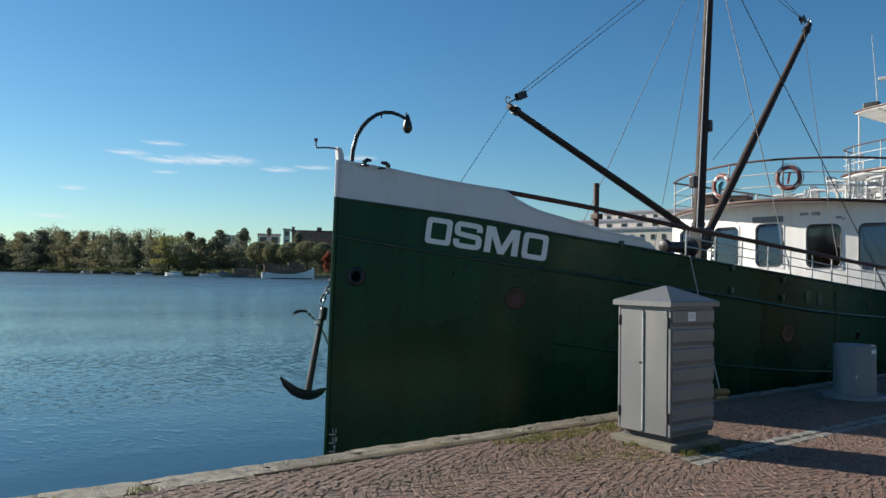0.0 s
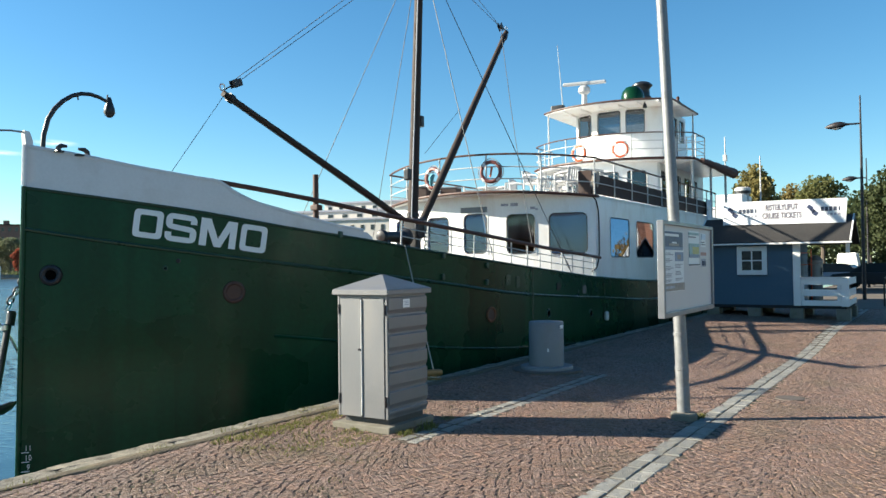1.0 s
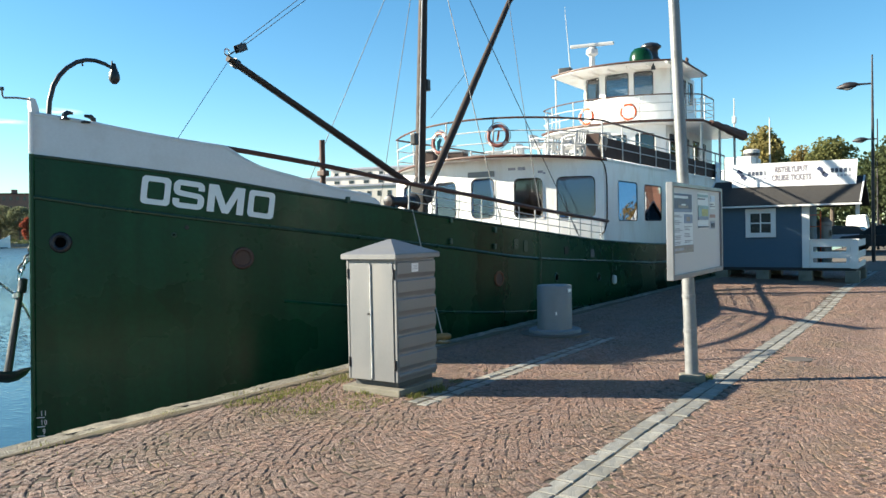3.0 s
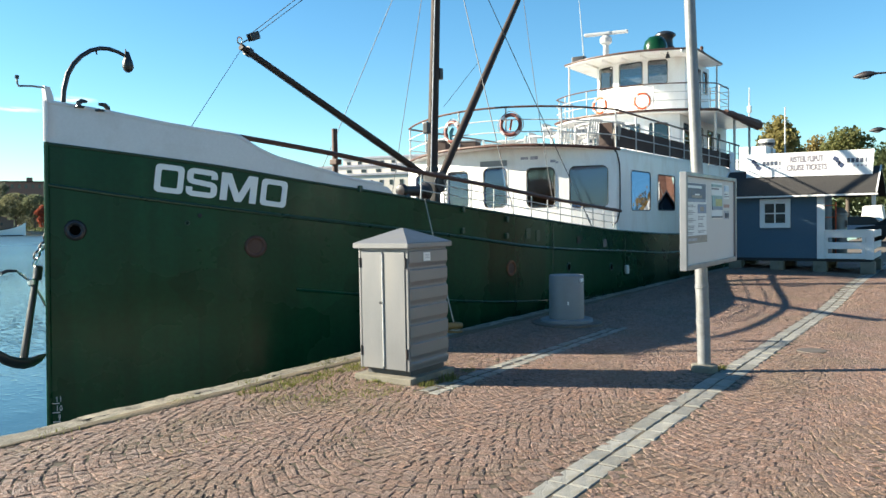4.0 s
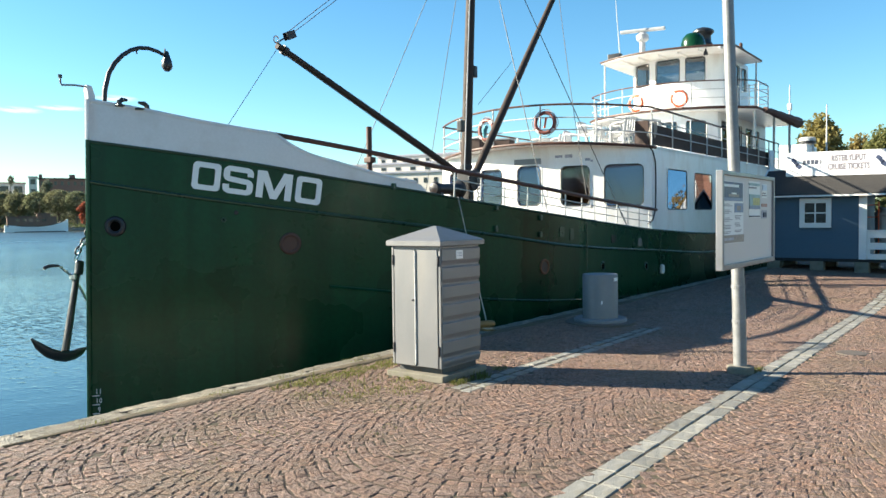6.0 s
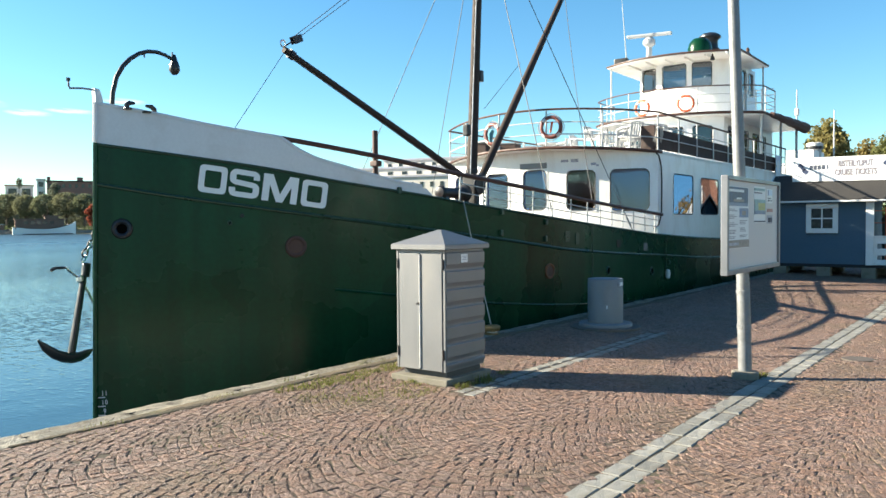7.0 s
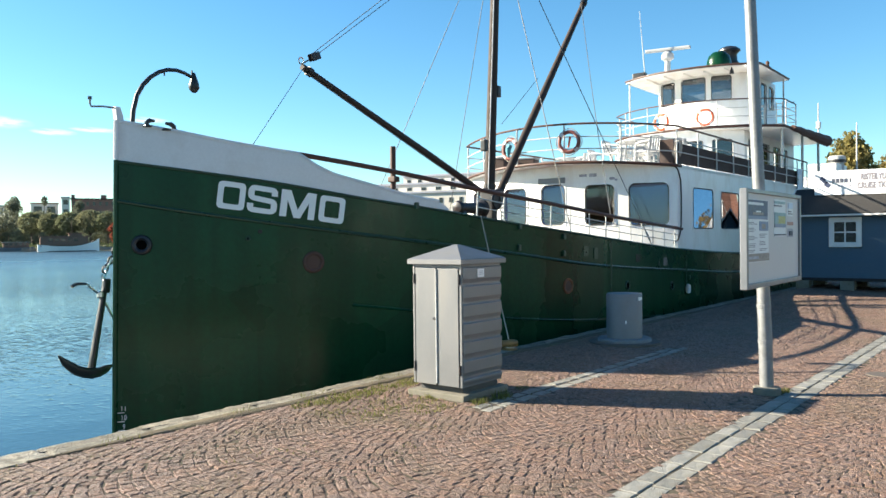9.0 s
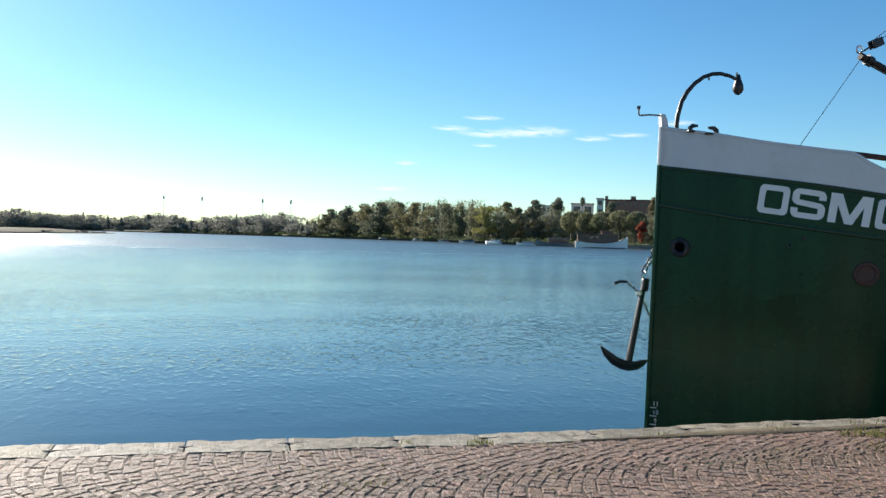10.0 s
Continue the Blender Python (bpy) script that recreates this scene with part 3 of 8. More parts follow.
def window(parent, track, h, frame_mat, glass_mat, rad=0.1, wide=0.04, proud=0.012, gasket=True, lean=0.0):
    """A rounded window in the opening h: frame and pane."""
    u0, u1, z0, z1 = h
    bm = B()
    loops = ((rounded(u0 - 0.02, u1 + 0.02, z0 - 0.02, z1 + 0.02, 0.02), -0.01), (rounded(u0 - 0.02, u1 + 0.02, z0 - 0.02, z1 + 0.02, 0.02), proud),
             (rounded(u0 + wide, u1 - wide, z0 + wide, z1 - wide, rad), proud), (rounded(u0 + wide, u1 - wide, z0 + wide, z1 - wide, rad), -0.05))
    rows = [[bm.verts.new(track.place(u, z, o)) for u, z in loop] for loop, o in loops]
    for a, b in zip(rows, rows[1:]):
        for j in range(len(a)):
            bm.faces.new((a[j], a[(j + 1) % len(a)], b[(j + 1) % len(a)], b[j]))
    f = part("window_frame", bm, frame_mat, parent)
    if gasket:
        bm = B()
        tube(bm, [track.place(u, z, proud - 0.004) for u, z in rounded(u0 + wide - 0.004, u1 - wide + 0.004, z0 + wide - 0.004, z1 - wide + 0.004, rad)], 0.014, 5, True)
        part("window_gasket", bm, DARKWIN, parent, "dark rubber gasket")
    bm = B()
    e = wide - 0.005
    prism(bm, rounded(u0 + e, u1 - e, z0 + e, z1 - e, rad), -0.034 + lean, -0.028 + lean, lambda u, z, w: track.place(u, z, w))
    p = part("window_pane", bm, glass_mat, parent, "reflecting window pane")
    p.visible_shadow = False
    return f


def arc_track(front, edge, cy, half, back, corner=0.12, n=18):
    """Round the front of a deckhouse: along the near side towards the bow, round the front, back along the far side."""
    bul = edge - front
    rr = (half * half + bul * bul) / (2 * bul)
    cx = front + rr
    a = math.asin(half / rr)
    arc = [(cx - rr * math.cos(q), cy - rr * math.sin(q)) for q in (a - 2 * a * i / n for i in range(n + 1))]
    near = [(back, cy - half), (edge + corner * 1.6, cy - half), (edge + corner * 0.6, cy - half + 0.015)]
    far = [(x, 2 * cy - y) for x, y in near[::-1]]
    return Track(near + arc + far)


def slab(bm, track, z0, z1, out=0.0):
    """A deck: the ground inside a closed-off track, from z0 to z1."""
    poly = [tuple(track.place(u, 0, out))[:2] for u in track.s]
    return prism(bm, poly[::-1], z0, z1)


def leaves(bm, centre, radii, count, size, rng, shell=0.55):
    """Small leaf clumps scattered through an uneven crown."""
    c = Vector(centre)
    for _ in range(count):
        d = Vector((rng.gauss(0, 1), rng.gauss(0, 1), rng.gauss(0, 1))).normalized()
        k = shell + (1 - shell) * rng.random() ** 0.6
        p = c + Vector((d.x * radii[0], d.y * radii[1], d.z * radii[2])) * k
        s = size * rng.uniform(0.55, 1.35)
        u = Vector((rng.gauss(0, 1), rng.gauss(0, 1), rng.gauss(0, 1))).normalized()
        v = u.orthogonal().normalized()
        w = u.cross(v)
        vs = [bm.verts.new(p + v * s * a + w * s * b) for a, b in ((-0.5, -0.35), (0.45, -0.5), (0.6, 0.3), (0.0, 0.62), (-0.55, 0.3))]
        bm.faces.new(vs)
    return bm


def text_mesh(body, size, name, material, parent, m, label="", depth=0.004, wide=1.0, bold=0.0):
    """Letters of the built-in font as a flat mesh, at pose m."""
    cu = bpy.data.curves.new(name, "FONT")
    cu.body, cu.size, cu.extrude, cu.align_x, cu.align_y = body, size, depth, "CENTER", "CENTER"
    cu.resolution_u, cu.offset = 3, bold
    tmp = bpy.data.objects.new(name, cu)
    data = bpy.data.meshes.new_from_object(tmp)
    bpy.data.objects.remove(tmp)
    bpy.data.curves.remove(cu)
    bm = B()
    bm.from_mesh(data)
    bpy.data.meshes.remove(data)
    bm.transform(m @ Matrix.Diagonal((wide, 1, 1, 1)))
    return part(name, bm, material, parent, label)

# ---- ground, quay and water ----
EDGE = 6.15          # outer edge of the quay, along x
INNER = 5.80         # inner edge of the kerb stones
LAKE = -1.1


def bend(x):
    """How far the quay edge steps out towards the lake beyond the bow."""
    return 0.06 * min(max(2.2 - x, 0.0), 5.2)


lie = smooth_curve([(-9.0, 0.06), (-2.5, 0.055), (-0.6, 0.035), (1.2, -0.016), (1.95, -0.030), (2.7, -0.027), (4.6, -0.016), (5.8, 0.0), (9.0, 0.0)])    # fall of the paving to the drain strip, by y


def rise(x, y):
    """The paving ramps up towards the ticket hut, but not at the kerb; heights fit the camera's view."""
    f = min(max((x - 14.5) / 5.0, 0.0), 1.0)
    return f * f * (3 - 2 * f) * (0.20 + 0.03 * (y - 3.0)) * min(max((5.8 - y) / 0.9, 0.0), 1.0)


def sheet(name, poly, z, material, label, category):
    bm = B()
    bm.faces.new([bm.verts.new((x, y, z)) for x, y in poly])
    return part(name, bm, material, None, label, kind="structure", category=category)


sheet("water", ((-3000, EDGE - 0.1), (3500, EDGE - 0.1), (3500, 4500), (-3000, 4500)), LAKE, WATER, "blue rippled lake water beside the stone quay", "water")
sheet("ground", ((-3000, -3000), (3500, -3000), (3500, INNER), (-3000, INNER)), -0.046, QUAYGROUND, "brown gravelled ground of the quay", "ground")
bm = B()
span(bm, -120, 160, EDGE - 0.5, EDGE - 0.03, -3.0, -0.24)
span(bm, -120, 1.6, EDGE - 0.03, EDGE + 0.12, -3.0, -0.25)
part("quay_wall", bm, QUAYWALL, None, "dark stone quay wall above the water", kind="structure", category="wall")

# ---- ship ----
CY, HALF = 9.9, 3.2
sheer = smooth_curve([(5.5, 2.71), (6.47, 2.55), (7.33, 2.41), (8.47, 2.20), (9.74, 2.02), (10.66, 1.885), (13.38, 1.605), (16.07, 1.395), (17.4, 1.305), (22.1, 1.12), (28, 1.08), (37, 1.5)])
rail_top = smooth_curve([(5.5, 3.24), (5.92, 3.155), (6.2, 3.095), (6.75, 2.965), (7.34, 2.855), (7.59, 2.815), (7.66, 2.76), (7.735, 2.695), (7.87, 2.61), (8.02, 2.535), (8.38, 2.43), (8.78, 2.32), (9.2, 2.215), (9.57, 2.16), (9.68, 2.12), (9.74, 2.05)])
rub_line = smooth_curve([(5.5, 2.17), (6.46, 1.97), (8.15, 1.70), (11.03, 1.33), (13.37, 1.06), (17.39, 0.82), (22.1, 0.60), (37, 0.65)])
rub_low = smooth_curve([(8.3, 0.62), (8.64, 0.57), (10.82, 0.26), (13.35, 0.03), (18, -0.2), (24, -0.3)])


def stem_x(z):
    return 5.53 + 0.024 * (z + 1.0)


def half_breadth(x, z):
    """Half the ship's breadth at x and height z: a full bow with some flare, a round stern."""
    low = min(max((2.6 - z) / 4.6, 0.0), 1.0)
    s = min(max((x - stem_x(z)) / (8.5 + 1.4 * low), 0.0), 1.0)
    b = HALF * (1 - (1 - s) ** (2.3 - 0.12 * low))
    if x > 29:
        b *= math.sqrt(max(1 - ((x - 29) / 8.0) ** 2.4, 0.0))
    return b


def near_side(x, z, out=0.0):
    """A point on the side of the hull that faces the quay, out metres off the plating."""
    e = 0.02
    dx = (half_breadth(x + e, z) - half_breadth(x - e, z)) / (2 * e)
    n = Vector((-dx, -1, 0)).normalized()
    p = Vector((x, CY - half_breadth(x, z), z))
    return p + n * out


ship = thing("ship", (20, CY, LAKE), "moored steamer with dark green hull and white deckhouses", "ship")


def shell(x_list, low, high, levels):
    """Both sides of the hull between two heights that vary along it, with an inner skin."""
    bm = B()
    skins = []
    for side in (-1, 1):
        for inner in (0.0, 0.05):
            rows = []
            for x in x_list:
                row = []
                for k in range(levels + 1):
                    z = low(x) + (high(x) - low(x)) * k / levels
                    xx = max(x, stem_x(z))
                    b = max(half_breadth(xx, z) - inner, 0.0)
                    row.append(bm.verts.new((xx + (inner if x == x_list[0] else 0), CY + side * b, z)))
                rows.append(row)
            for a, b in zip(rows, rows[1:]):
                for k in range(levels):
                    bm.faces.new((a[k], b[k], b[k + 1], a[k + 1]))
            skins.append(rows)
    for o, i in ((skins[0], skins[1]), (skins[2], skins[3])):
        for a, b, c, d in zip(o, o[1:], i, i[1:]):
            bm.faces.new((a[-1], b[-1], d[-1], c[-1]))
    bmesh.ops.remove_doubles(bm, verts=bm.verts, dist=0.0008)
    return bm


stations = [5.4 + 0.0] + [5.62 + 0.13 * i for i in range(32)] + [10.0 + 0.35 * i for i in range(55)] + [29.4 + 0.4 * i for i in range(19)] + [36.95]
hull = part("hull", shell(stations, lambda x: -2.0, lambda x: sheer(x), 16), GREEN, ship, "dark green riveted steel hull", True)
bow = [x for x in stations if x < 9.75] + [9.75]
bulwark = part("bulwark", shell(bow, lambda x: sheer(x) + 0.001, lambda x: max(rail_top(x), sheer(x) + 0.03), 5), BULW, ship, "pale grey bow bulwark", True)

bm = B()
poly = [(x, CY - half_breadth(x, 1.0) + 0.06) for x in stations[2:-1]]
poly += [(x, 2 * CY - y) for x, y in poly[::-1]]
prism(bm, poly, 0.86, 0.92)
part("main_deck", bm, BROWN, ship)


def strake(name, line, x0, x1, r, material, out=0.0, step=0.2, n=8):
    k = int((x1 - x0) / step)
    bm = B()
    tube(bm, [near_side(x0 + (x1 - x0) * i / k, line(x0 + (x1 - x0) * i / k), out) for i in range(k + 1)], r, n)
    return part(name, bm, material, hull)


strake("rubbing_strake", rub_line, 5.62, 30, 0.028, GREEN_TRIM)
strake("rubbing_strake", rub_low, 8.3, 24, 0.022, GREEN)
strake("sheer_moulding", lambda x: sheer(x) - 0.01, 5.62, 30, 0.022, GREEN_TRIM)
bm = B()
tube(bm, [(x, CY - half_breadth(x, rail_top(x)) + 0.02, rail_top(x) + 0.012) for x in (5.66 + 0.08 * i for i in range(50))], 0.03, 8)
tube(bm, [(x, CY + half_breadth(x, rail_top(x)) - 0.02, rail_top(x) + 0.012) for x in (5.66 + 0.08 * i for i in range(50))], 0.03, 8)
part("capping_rail", bm, BULW, bulwark)
# stem bar
bm = B()
tube(bm, [(stem_x(z) - 0.0, CY, z) for z in (-2.0, -0.5, 1.0, 2.0, 2.7)], 0.035, 8)
part("stem_bar", bm, GREEN, hull)
bm = B()
tube(bm, [(stem_x(z) - 0.0, CY, z) for z in (2.71, 3.0, 3.24)], 0.035, 8)
part("stem_bar", bm, BULW, bulwark)
# dents and plate laps
for zz, x0, x1 in ((0.62, 6.2, 8.0), (0.25, 6.6, 7.6)):
    bm = B()
    tube(bm, [near_side(x0 + (x1 - x0) * k / 8, zz - 0.08 * k / 8, -0.016) for k in range(9)], 0.018, 6)
    part("plate_lap", bm, GREEN, hull)


def on_hull(x, z, out=0.0):
    """Axes of the plating at a point: centre, along, up."""
    c = near_side(x, z, out)
    u = (near_side(x + 0.05, z, out) - near_side(x - 0.05, z, out)).normalized()
    v = (near_side(x, z + 0.05, out) - near_side(x, z - 0.05, out)).normalized()
    return c, u, v


def hull_ring(name, x, z, rad, r, material, label="", depth=None, plug=None):
    c, u, v = on_hull(x, z, 0.005)
    bm = B()
    tube(bm, circle_pts(c, rad, u, v, 24), r, 8, True)
    ob = part(name, bm, material, hull, label, True)
    if plug:
        w = u.cross(v)
        bm = B()
        lo = [bm.verts.new(q + w * 0.004) for q in circle_pts(c, rad, u, v, 24)]
        hi = [bm.verts.new(q - w * 0.004) for q in circle_pts(c, rad, u, v, 24)]
        bm.faces.new(lo)
        bm.faces.new(hi)
        for i in range(24):
            bm.faces.new((lo[i], lo[i - 1], hi[i - 1], hi[i]))
        part(name + "_plate", bm, plug, ob)
    return ob


hull_ring("hawse_pipe", 5.85, 1.55, 0.10, 0.038, IRON, "round cast hawse pipe in the bow", plug=VOID)
hull_ring("overboard_cover", 7.77, 1.27, 0.13, 0.03, RED, "rusty red round cover plate", plug=RED)
hull_ring("porthole", 12.46, 0.71, 0.12, 0.025, RUST, "rust-streaked porthole", plug=RED)
hull_ring("porthole", 14.66, 0.60, 0.085, 0.018, GREEN_TRIM, plug=VOID)
hull_ring("porthole", 16.97, 0.47, 0.085, 0.018, GREEN_TRIM, plug=VOID)
hull_ring("scupper", 6.98, 1.62, 0.025, 0.012, GREEN_TRIM, plug=VOID)
hull_ring("scupper", 7.12, 1.72, 0.02, 0.01, BLACK, plug=BLACK)
for x, z, w, h, m_ in ((15.17, 1.14, 0.2, 0.16, BLACK), (13.0, 1.33, 0.16, 0.2, GREEN_TRIM), (13.35, 1.28, 0.14, 0.22, GREEN_TRIM), (16.6, 1.03, 0.2, 0.18, CAB), (16.25, 1.0, 0.1, 0.1, GREEN_TRIM)):
    bm = B()
    prism(bm, rounded(-w / 2, w / 2, -h / 2, h / 2, 0.04), -0.02, 0.012, lambda u, v, o, x=x, z=z: near_side(x + u, z + v, o))
    part("freeing_port", bm, m_, hull)
for x, zz in ((11.15, 1.78), (11.15, 1.42), (12.3, 1.6), (12.3, 1.3), (18.0, 0.62), (9.2, 2.1)):
    bm = B()
    c, u, v = on_hull(x, zz, 0.02)
    box(bm, c, (0.07, 0.05, 0.1), 0, 0.012)
    part("chainplate", bm, GREEN_TRIM, hull)


# ship's name on the bow
def letter(name, outline, x0, x1):
    """A letter of the name: an outline in the unit square laid on the plating, its top along the sheer."""
    def lay(u, v, o):
        x = x0 + (x1 - x0) * u - 0.035 * (1 - v)
        top = 2.437 - 0.162 * (x - 6.66)
        return near_side(x, top - 0.385 * (1 - v), o)

    bm = B()
    for outer, inner in outline:
        if inner:
            a = [[bm.verts.new(lay(u, v, o)) for u, v in loop] for loop, o in ((outer, 0.004), (outer, 0.012), (inner, 0.012), (inner, 0.004))]
            for p, q in zip(a, a[1:]):
                for i in range(len(p)):
                    bm.faces.new((p[i], p[(i + 1) % len(p)], q[(i + 1) % len(p)], q[i]))
        else:
            a = [[bm.verts.new(lay(u, v, o)) for u, v in outer] for o in (0.004, 0.012)]
            bm.faces.new(a[1])
            for i in range(len(outer)):
                bm.faces.new((a[0][i], a[0][(i + 1) % len(outer)], a[1][(i + 1) % len(outer)], a[1][i]))
    return part(name, bm, LETTER, hull, "pale painted letter of the name OSMO")


def band(path_, w):
    """A stroke of width w along a line: its outline, as a list of quads."""
    out = []
    pts = [Vector(p) for p in path_]
    offs = []
    for i, p in enumerate(pts):
        a, b = pts[max(i - 1, 0)], pts[min(i + 1, len(pts) - 1)]
        t = (b - a).normalized()
        offs.append(Vector((-t.y * w[0], t.x * w[1])))
    for i in range(len(pts) - 1):
        out.append(([tuple(pts[i] + offs[i]), tuple(pts[i] - offs[i]), tuple(pts[i + 1] - offs[i + 1]), tuple(pts[i + 1] + offs[i + 1])], None))
    return out


O_SHAPE = [(rounded(0, 1, 0, 1, 0.16, 5), rounded(0.21, 0.79, 0.19, 0.81, 0.07, 5))]


def corner(cu, cv, r, a0, a1, k=5):
    return [(cu + r * math.cos(radians(a0 + (a1 - a0) * i / k)), cv + r * math.sin(radians(a0 + (a1 - a0) * i / k))) for i in range(k + 1)]


S_LINE = [(0.89, 0.68)] + corner(0.78, 0.79, 0.11, 0, 90) + corner(0.22, 0.79, 0.12, 90, 180) + corner(0.22, 0.65, 0.12, 180, 270) + corner(0.78, 0.36, 0.12, 90, 0) + corner(0.78, 0.215, 0.12, 0, -90) + corner(0.22, 0.215, 0.12, -90, -180) + [(0.10, 0.33)]
letter("letter", O_SHAPE, 6.66, 6.965)
letter("letter", band(S_LINE, (0.105, 0.095)), 6.995, 7.335)
M_SHAPE = [([(0, 0), (0.19, 0), (0.19, 1), (0, 1)], None), ([(0.81, 0), (1, 0), (1, 1), (0.81, 1)], None),
           ([(0.19, 1), (0.19, 0.62), (0.41, 0), (0.5, 0), (0.5, 0.3), (0.26, 1)], None), ([(0.81, 1), (0.74, 1), (0.5, 0.3), (0.5, 0), (0.59, 0), (0.81, 0.62)], None)]
letter("letter", M_SHAPE, 7.375, 7.80)
letter("letter", O_SHAPE, 7.85, 8.178)
# draught marks by the stem
for i, body in enumerate(("11", "10", "9", "8")):
    z = -0.66 - 0.12 * i
    for j, digit in enumerate(body):
        c = near_side(5.61 + 0.035 * (j + (0.5 if len(body) == 1 else 0)), z, 0.006)
        text_mesh(digit, 0.10, "draught_mark", LETTER, hull, pose(c.x, c.y, c.z, 90, 0, -37), "white draught numeral", 0.002, 0.75)
    bm = B()
    box(bm, near_side(5.60, z - 0.05, 0.006), (0.09, 0.006, 0.010), -37)
    part("draught_line", bm, LETTER, hull)

# side rail aft of the bulwark
pipe = smooth_curve([(7.55, 2.83), (8.8, 2.62), (10.2, 2.39), (11.6, 2.22), (14.1, 1.99), (17.8, 1.75)])
bm = B()
tube(bm, [near_side(7.55 + 10.2 * i / 50, pipe(7.55 + 10.2 * i / 50), -0.05) for i in range(51)], 0.037, 8)
part("side_rail", bm, BROWN, ship, "brown wooden side rail", True)
for f in (0.36, 0.68):
    bm = B()
    tube(bm, [near_side(x, sheer(x) + (pipe(x) - sheer(x)) * f, -0.05) for x in (10.3 + 0.3 * i for i in range(25))], 0.009, 6)
    part("rail_rod", bm, WHITE_RAIL, ship)
for x in (10.30, 10.85, 11.4, 12.0, 12.57, 13.2, 13.84, 14.4, 14.95, 15.5, 16.07, 16.7, 17.3):
    bm = B()
    rod(bm, near_side(x, sheer(x) - 0.02, -0.05), near_side(x, pipe(x), -0.05), 0.013, n=8)
    part("rail_post", bm, WHITE_RAIL, ship)

# main deckhouse with a rounded front
ROOF1 = 3.36
house = arc_track(17.1, 17.75, CY, 3.05, 33.5)


class CamberTrack(Track):
    """The edge of the upper deck, which is higher amidships."""

    def place(self, u, z, out=0.0):
        q = Track.place(self, u, z, out)
        q.z += camber(q.y)
        return q


def camber(y):
    return 0.03 - 0.16 * ((y - CY) / 3.05) ** 2


eave = CamberTrack([tuple(q)[:2] for q in arc_track(16.6, 17.75, CY, 3.05, 33.5).p])


def hole_y(track, y0, y1, z0, z1):
    """An opening in the front, between two y."""
    a = track.where(lambda p: abs(p.y - y0) + (9 if p.x > 20 else 0))
    b = track.where(lambda p: abs(p.y - y1) + (9 if p.x > 20 else 0))
    return (min(a, b), max(a, b), z0, z1)


def hole_x(track, x0, x1, z0, z1, far=False):
    if far:
        return (track.where(lambda p: abs(p.x - x0) + (50 if p.y < CY else 0)), track.where(lambda p: abs(p.x - x1) + (50 if p.y < CY else 0)), z0, z1)
    return (track.where(lambda p: abs(p.x - x1) + (50 if p.y > CY else 0)), track.where(lambda p: abs(p.x - x0) + (50 if p.y > CY else 0)), z0, z1)


front = [hole_y(house, 11.35, 10.62, 1.88, 2.88), hole_y(house, 10.18, 9.46, 1.88, 2.91), hole_y(house, 8.94, 8.22, 1.86, 2.86), hole_y(house, 7.92, 7.04, 1.84, 2.86),
         hole_y(house, 12.58, 12.09, 2.1, 2.86)]
side = [hole_x(house, 18.67, 20.17, 1.75, 2.78), hole_x(house, 20.73, 22.2, 1.75, 2.76), hole_x(house, 18.67, 20.17, 1.75, 2.78, True), hole_x(house, 20.73, 22.2, 1.75, 2.76, True)]
bm = wall_sheet(B(), house, 0.9, ROOF1 - 0.03, front + side, 0.08)
for v in bm.verts:
    if v.co.z > ROOF1 - 0.031:
        v.co.z = ROOF1 - 0.02 + camber(v.co.y)
deckhouse = part("deckhouse", bm, WHITE, ship, "white painted steel deckhouse with rounded front", True)
for h in front + side:
    window(deckhouse, house, h, WHITE, GLASS if h == front[2] else GLASS_FRONT if h in front else GLASS_SIDE, 0.13 if h in front else 0.09, 0.025, lean=0.0 if h in front else 0.026)
bm = B()
for y0, y1, z0, z1 in ((10.19, 9.48, 2.93, 3.07),):
    h = hole_y(house, y0, y1, z0, z1)
    prism(bm, rounded(h[0], h[1], z0, z1, 0.01, 2), 0.0, 0.025, lambda u, z, w: house.place(u, z, w))
part("ventilation_panel", bm, CAB, deckhouse, "grey panel above a window")
for y0, y1, z0, z1 in ((8.34, 8.24, 2.96, 3.02), (8.22, 8.14, 2.93, 2.98), (9.08, 8.92, 3.06, 3.12), (8.84, 8.66, 3.05, 3.13)):
    bm = B()
    h = hole_y(house, y0, y1, z0, z1)
    prism(bm, rounded(h[0], h[1], z0, z1, 0.005, 1), 0.0, 0.01, lambda u, z, w: house.place(u, z, w))
    part("small_plate", bm, POSTGREY, deckhouse)
# dark seam where the side plating ends
bm = B()
corner_u = house.where(lambda p: abs(p.x - 17.92) + (50 if p.y > CY else 0))
tube(bm, [house.place(corner_u + dx, z, 0.012) for dx, z in ((0.26, ROOF1 - 0.13), (0.18, 3.13), (0.08, 3.02), (0.02, 2.88), (0.0, 2.6), (0.0, 2.2), (0.01, 1.85), (0.07, 1.65), (0.2, 1.5), (0.3, 1.42))], 0.018, 6)
part("seam_strip", bm, DARKWIN, deckhouse)
# inside of the deckhouse
bm = B()
span(bm, 23.2, 23.28, 6.98, 12.82, 0.95, ROOF1 - 0.06)
part("inner_bulkhead", bm, INTERIOR, deckhouse)
bm = B()
span(bm, 17.9, 23.2, 6.98, 12.82, 0.93, 0.97)
part("saloon_floor", bm, INTERIOR, deckhouse)
for x, y in ((18.6, 8.0), (19.6, 10.2), (18.9, 11.8), (20.9, 8.4), (21.6, 11.0)):
    bm = B()
    box(bm, (x, y, 1.66), (0.8, 0.7, 0.05), 0, 0.01)
    rod(bm, (x, y, 0.97), (x, y, 1.64), 0.04)
    part("saloon_table", bm, INTERIOR, deckhouse)
bm = B()
half_way = len(eave.p) // 2
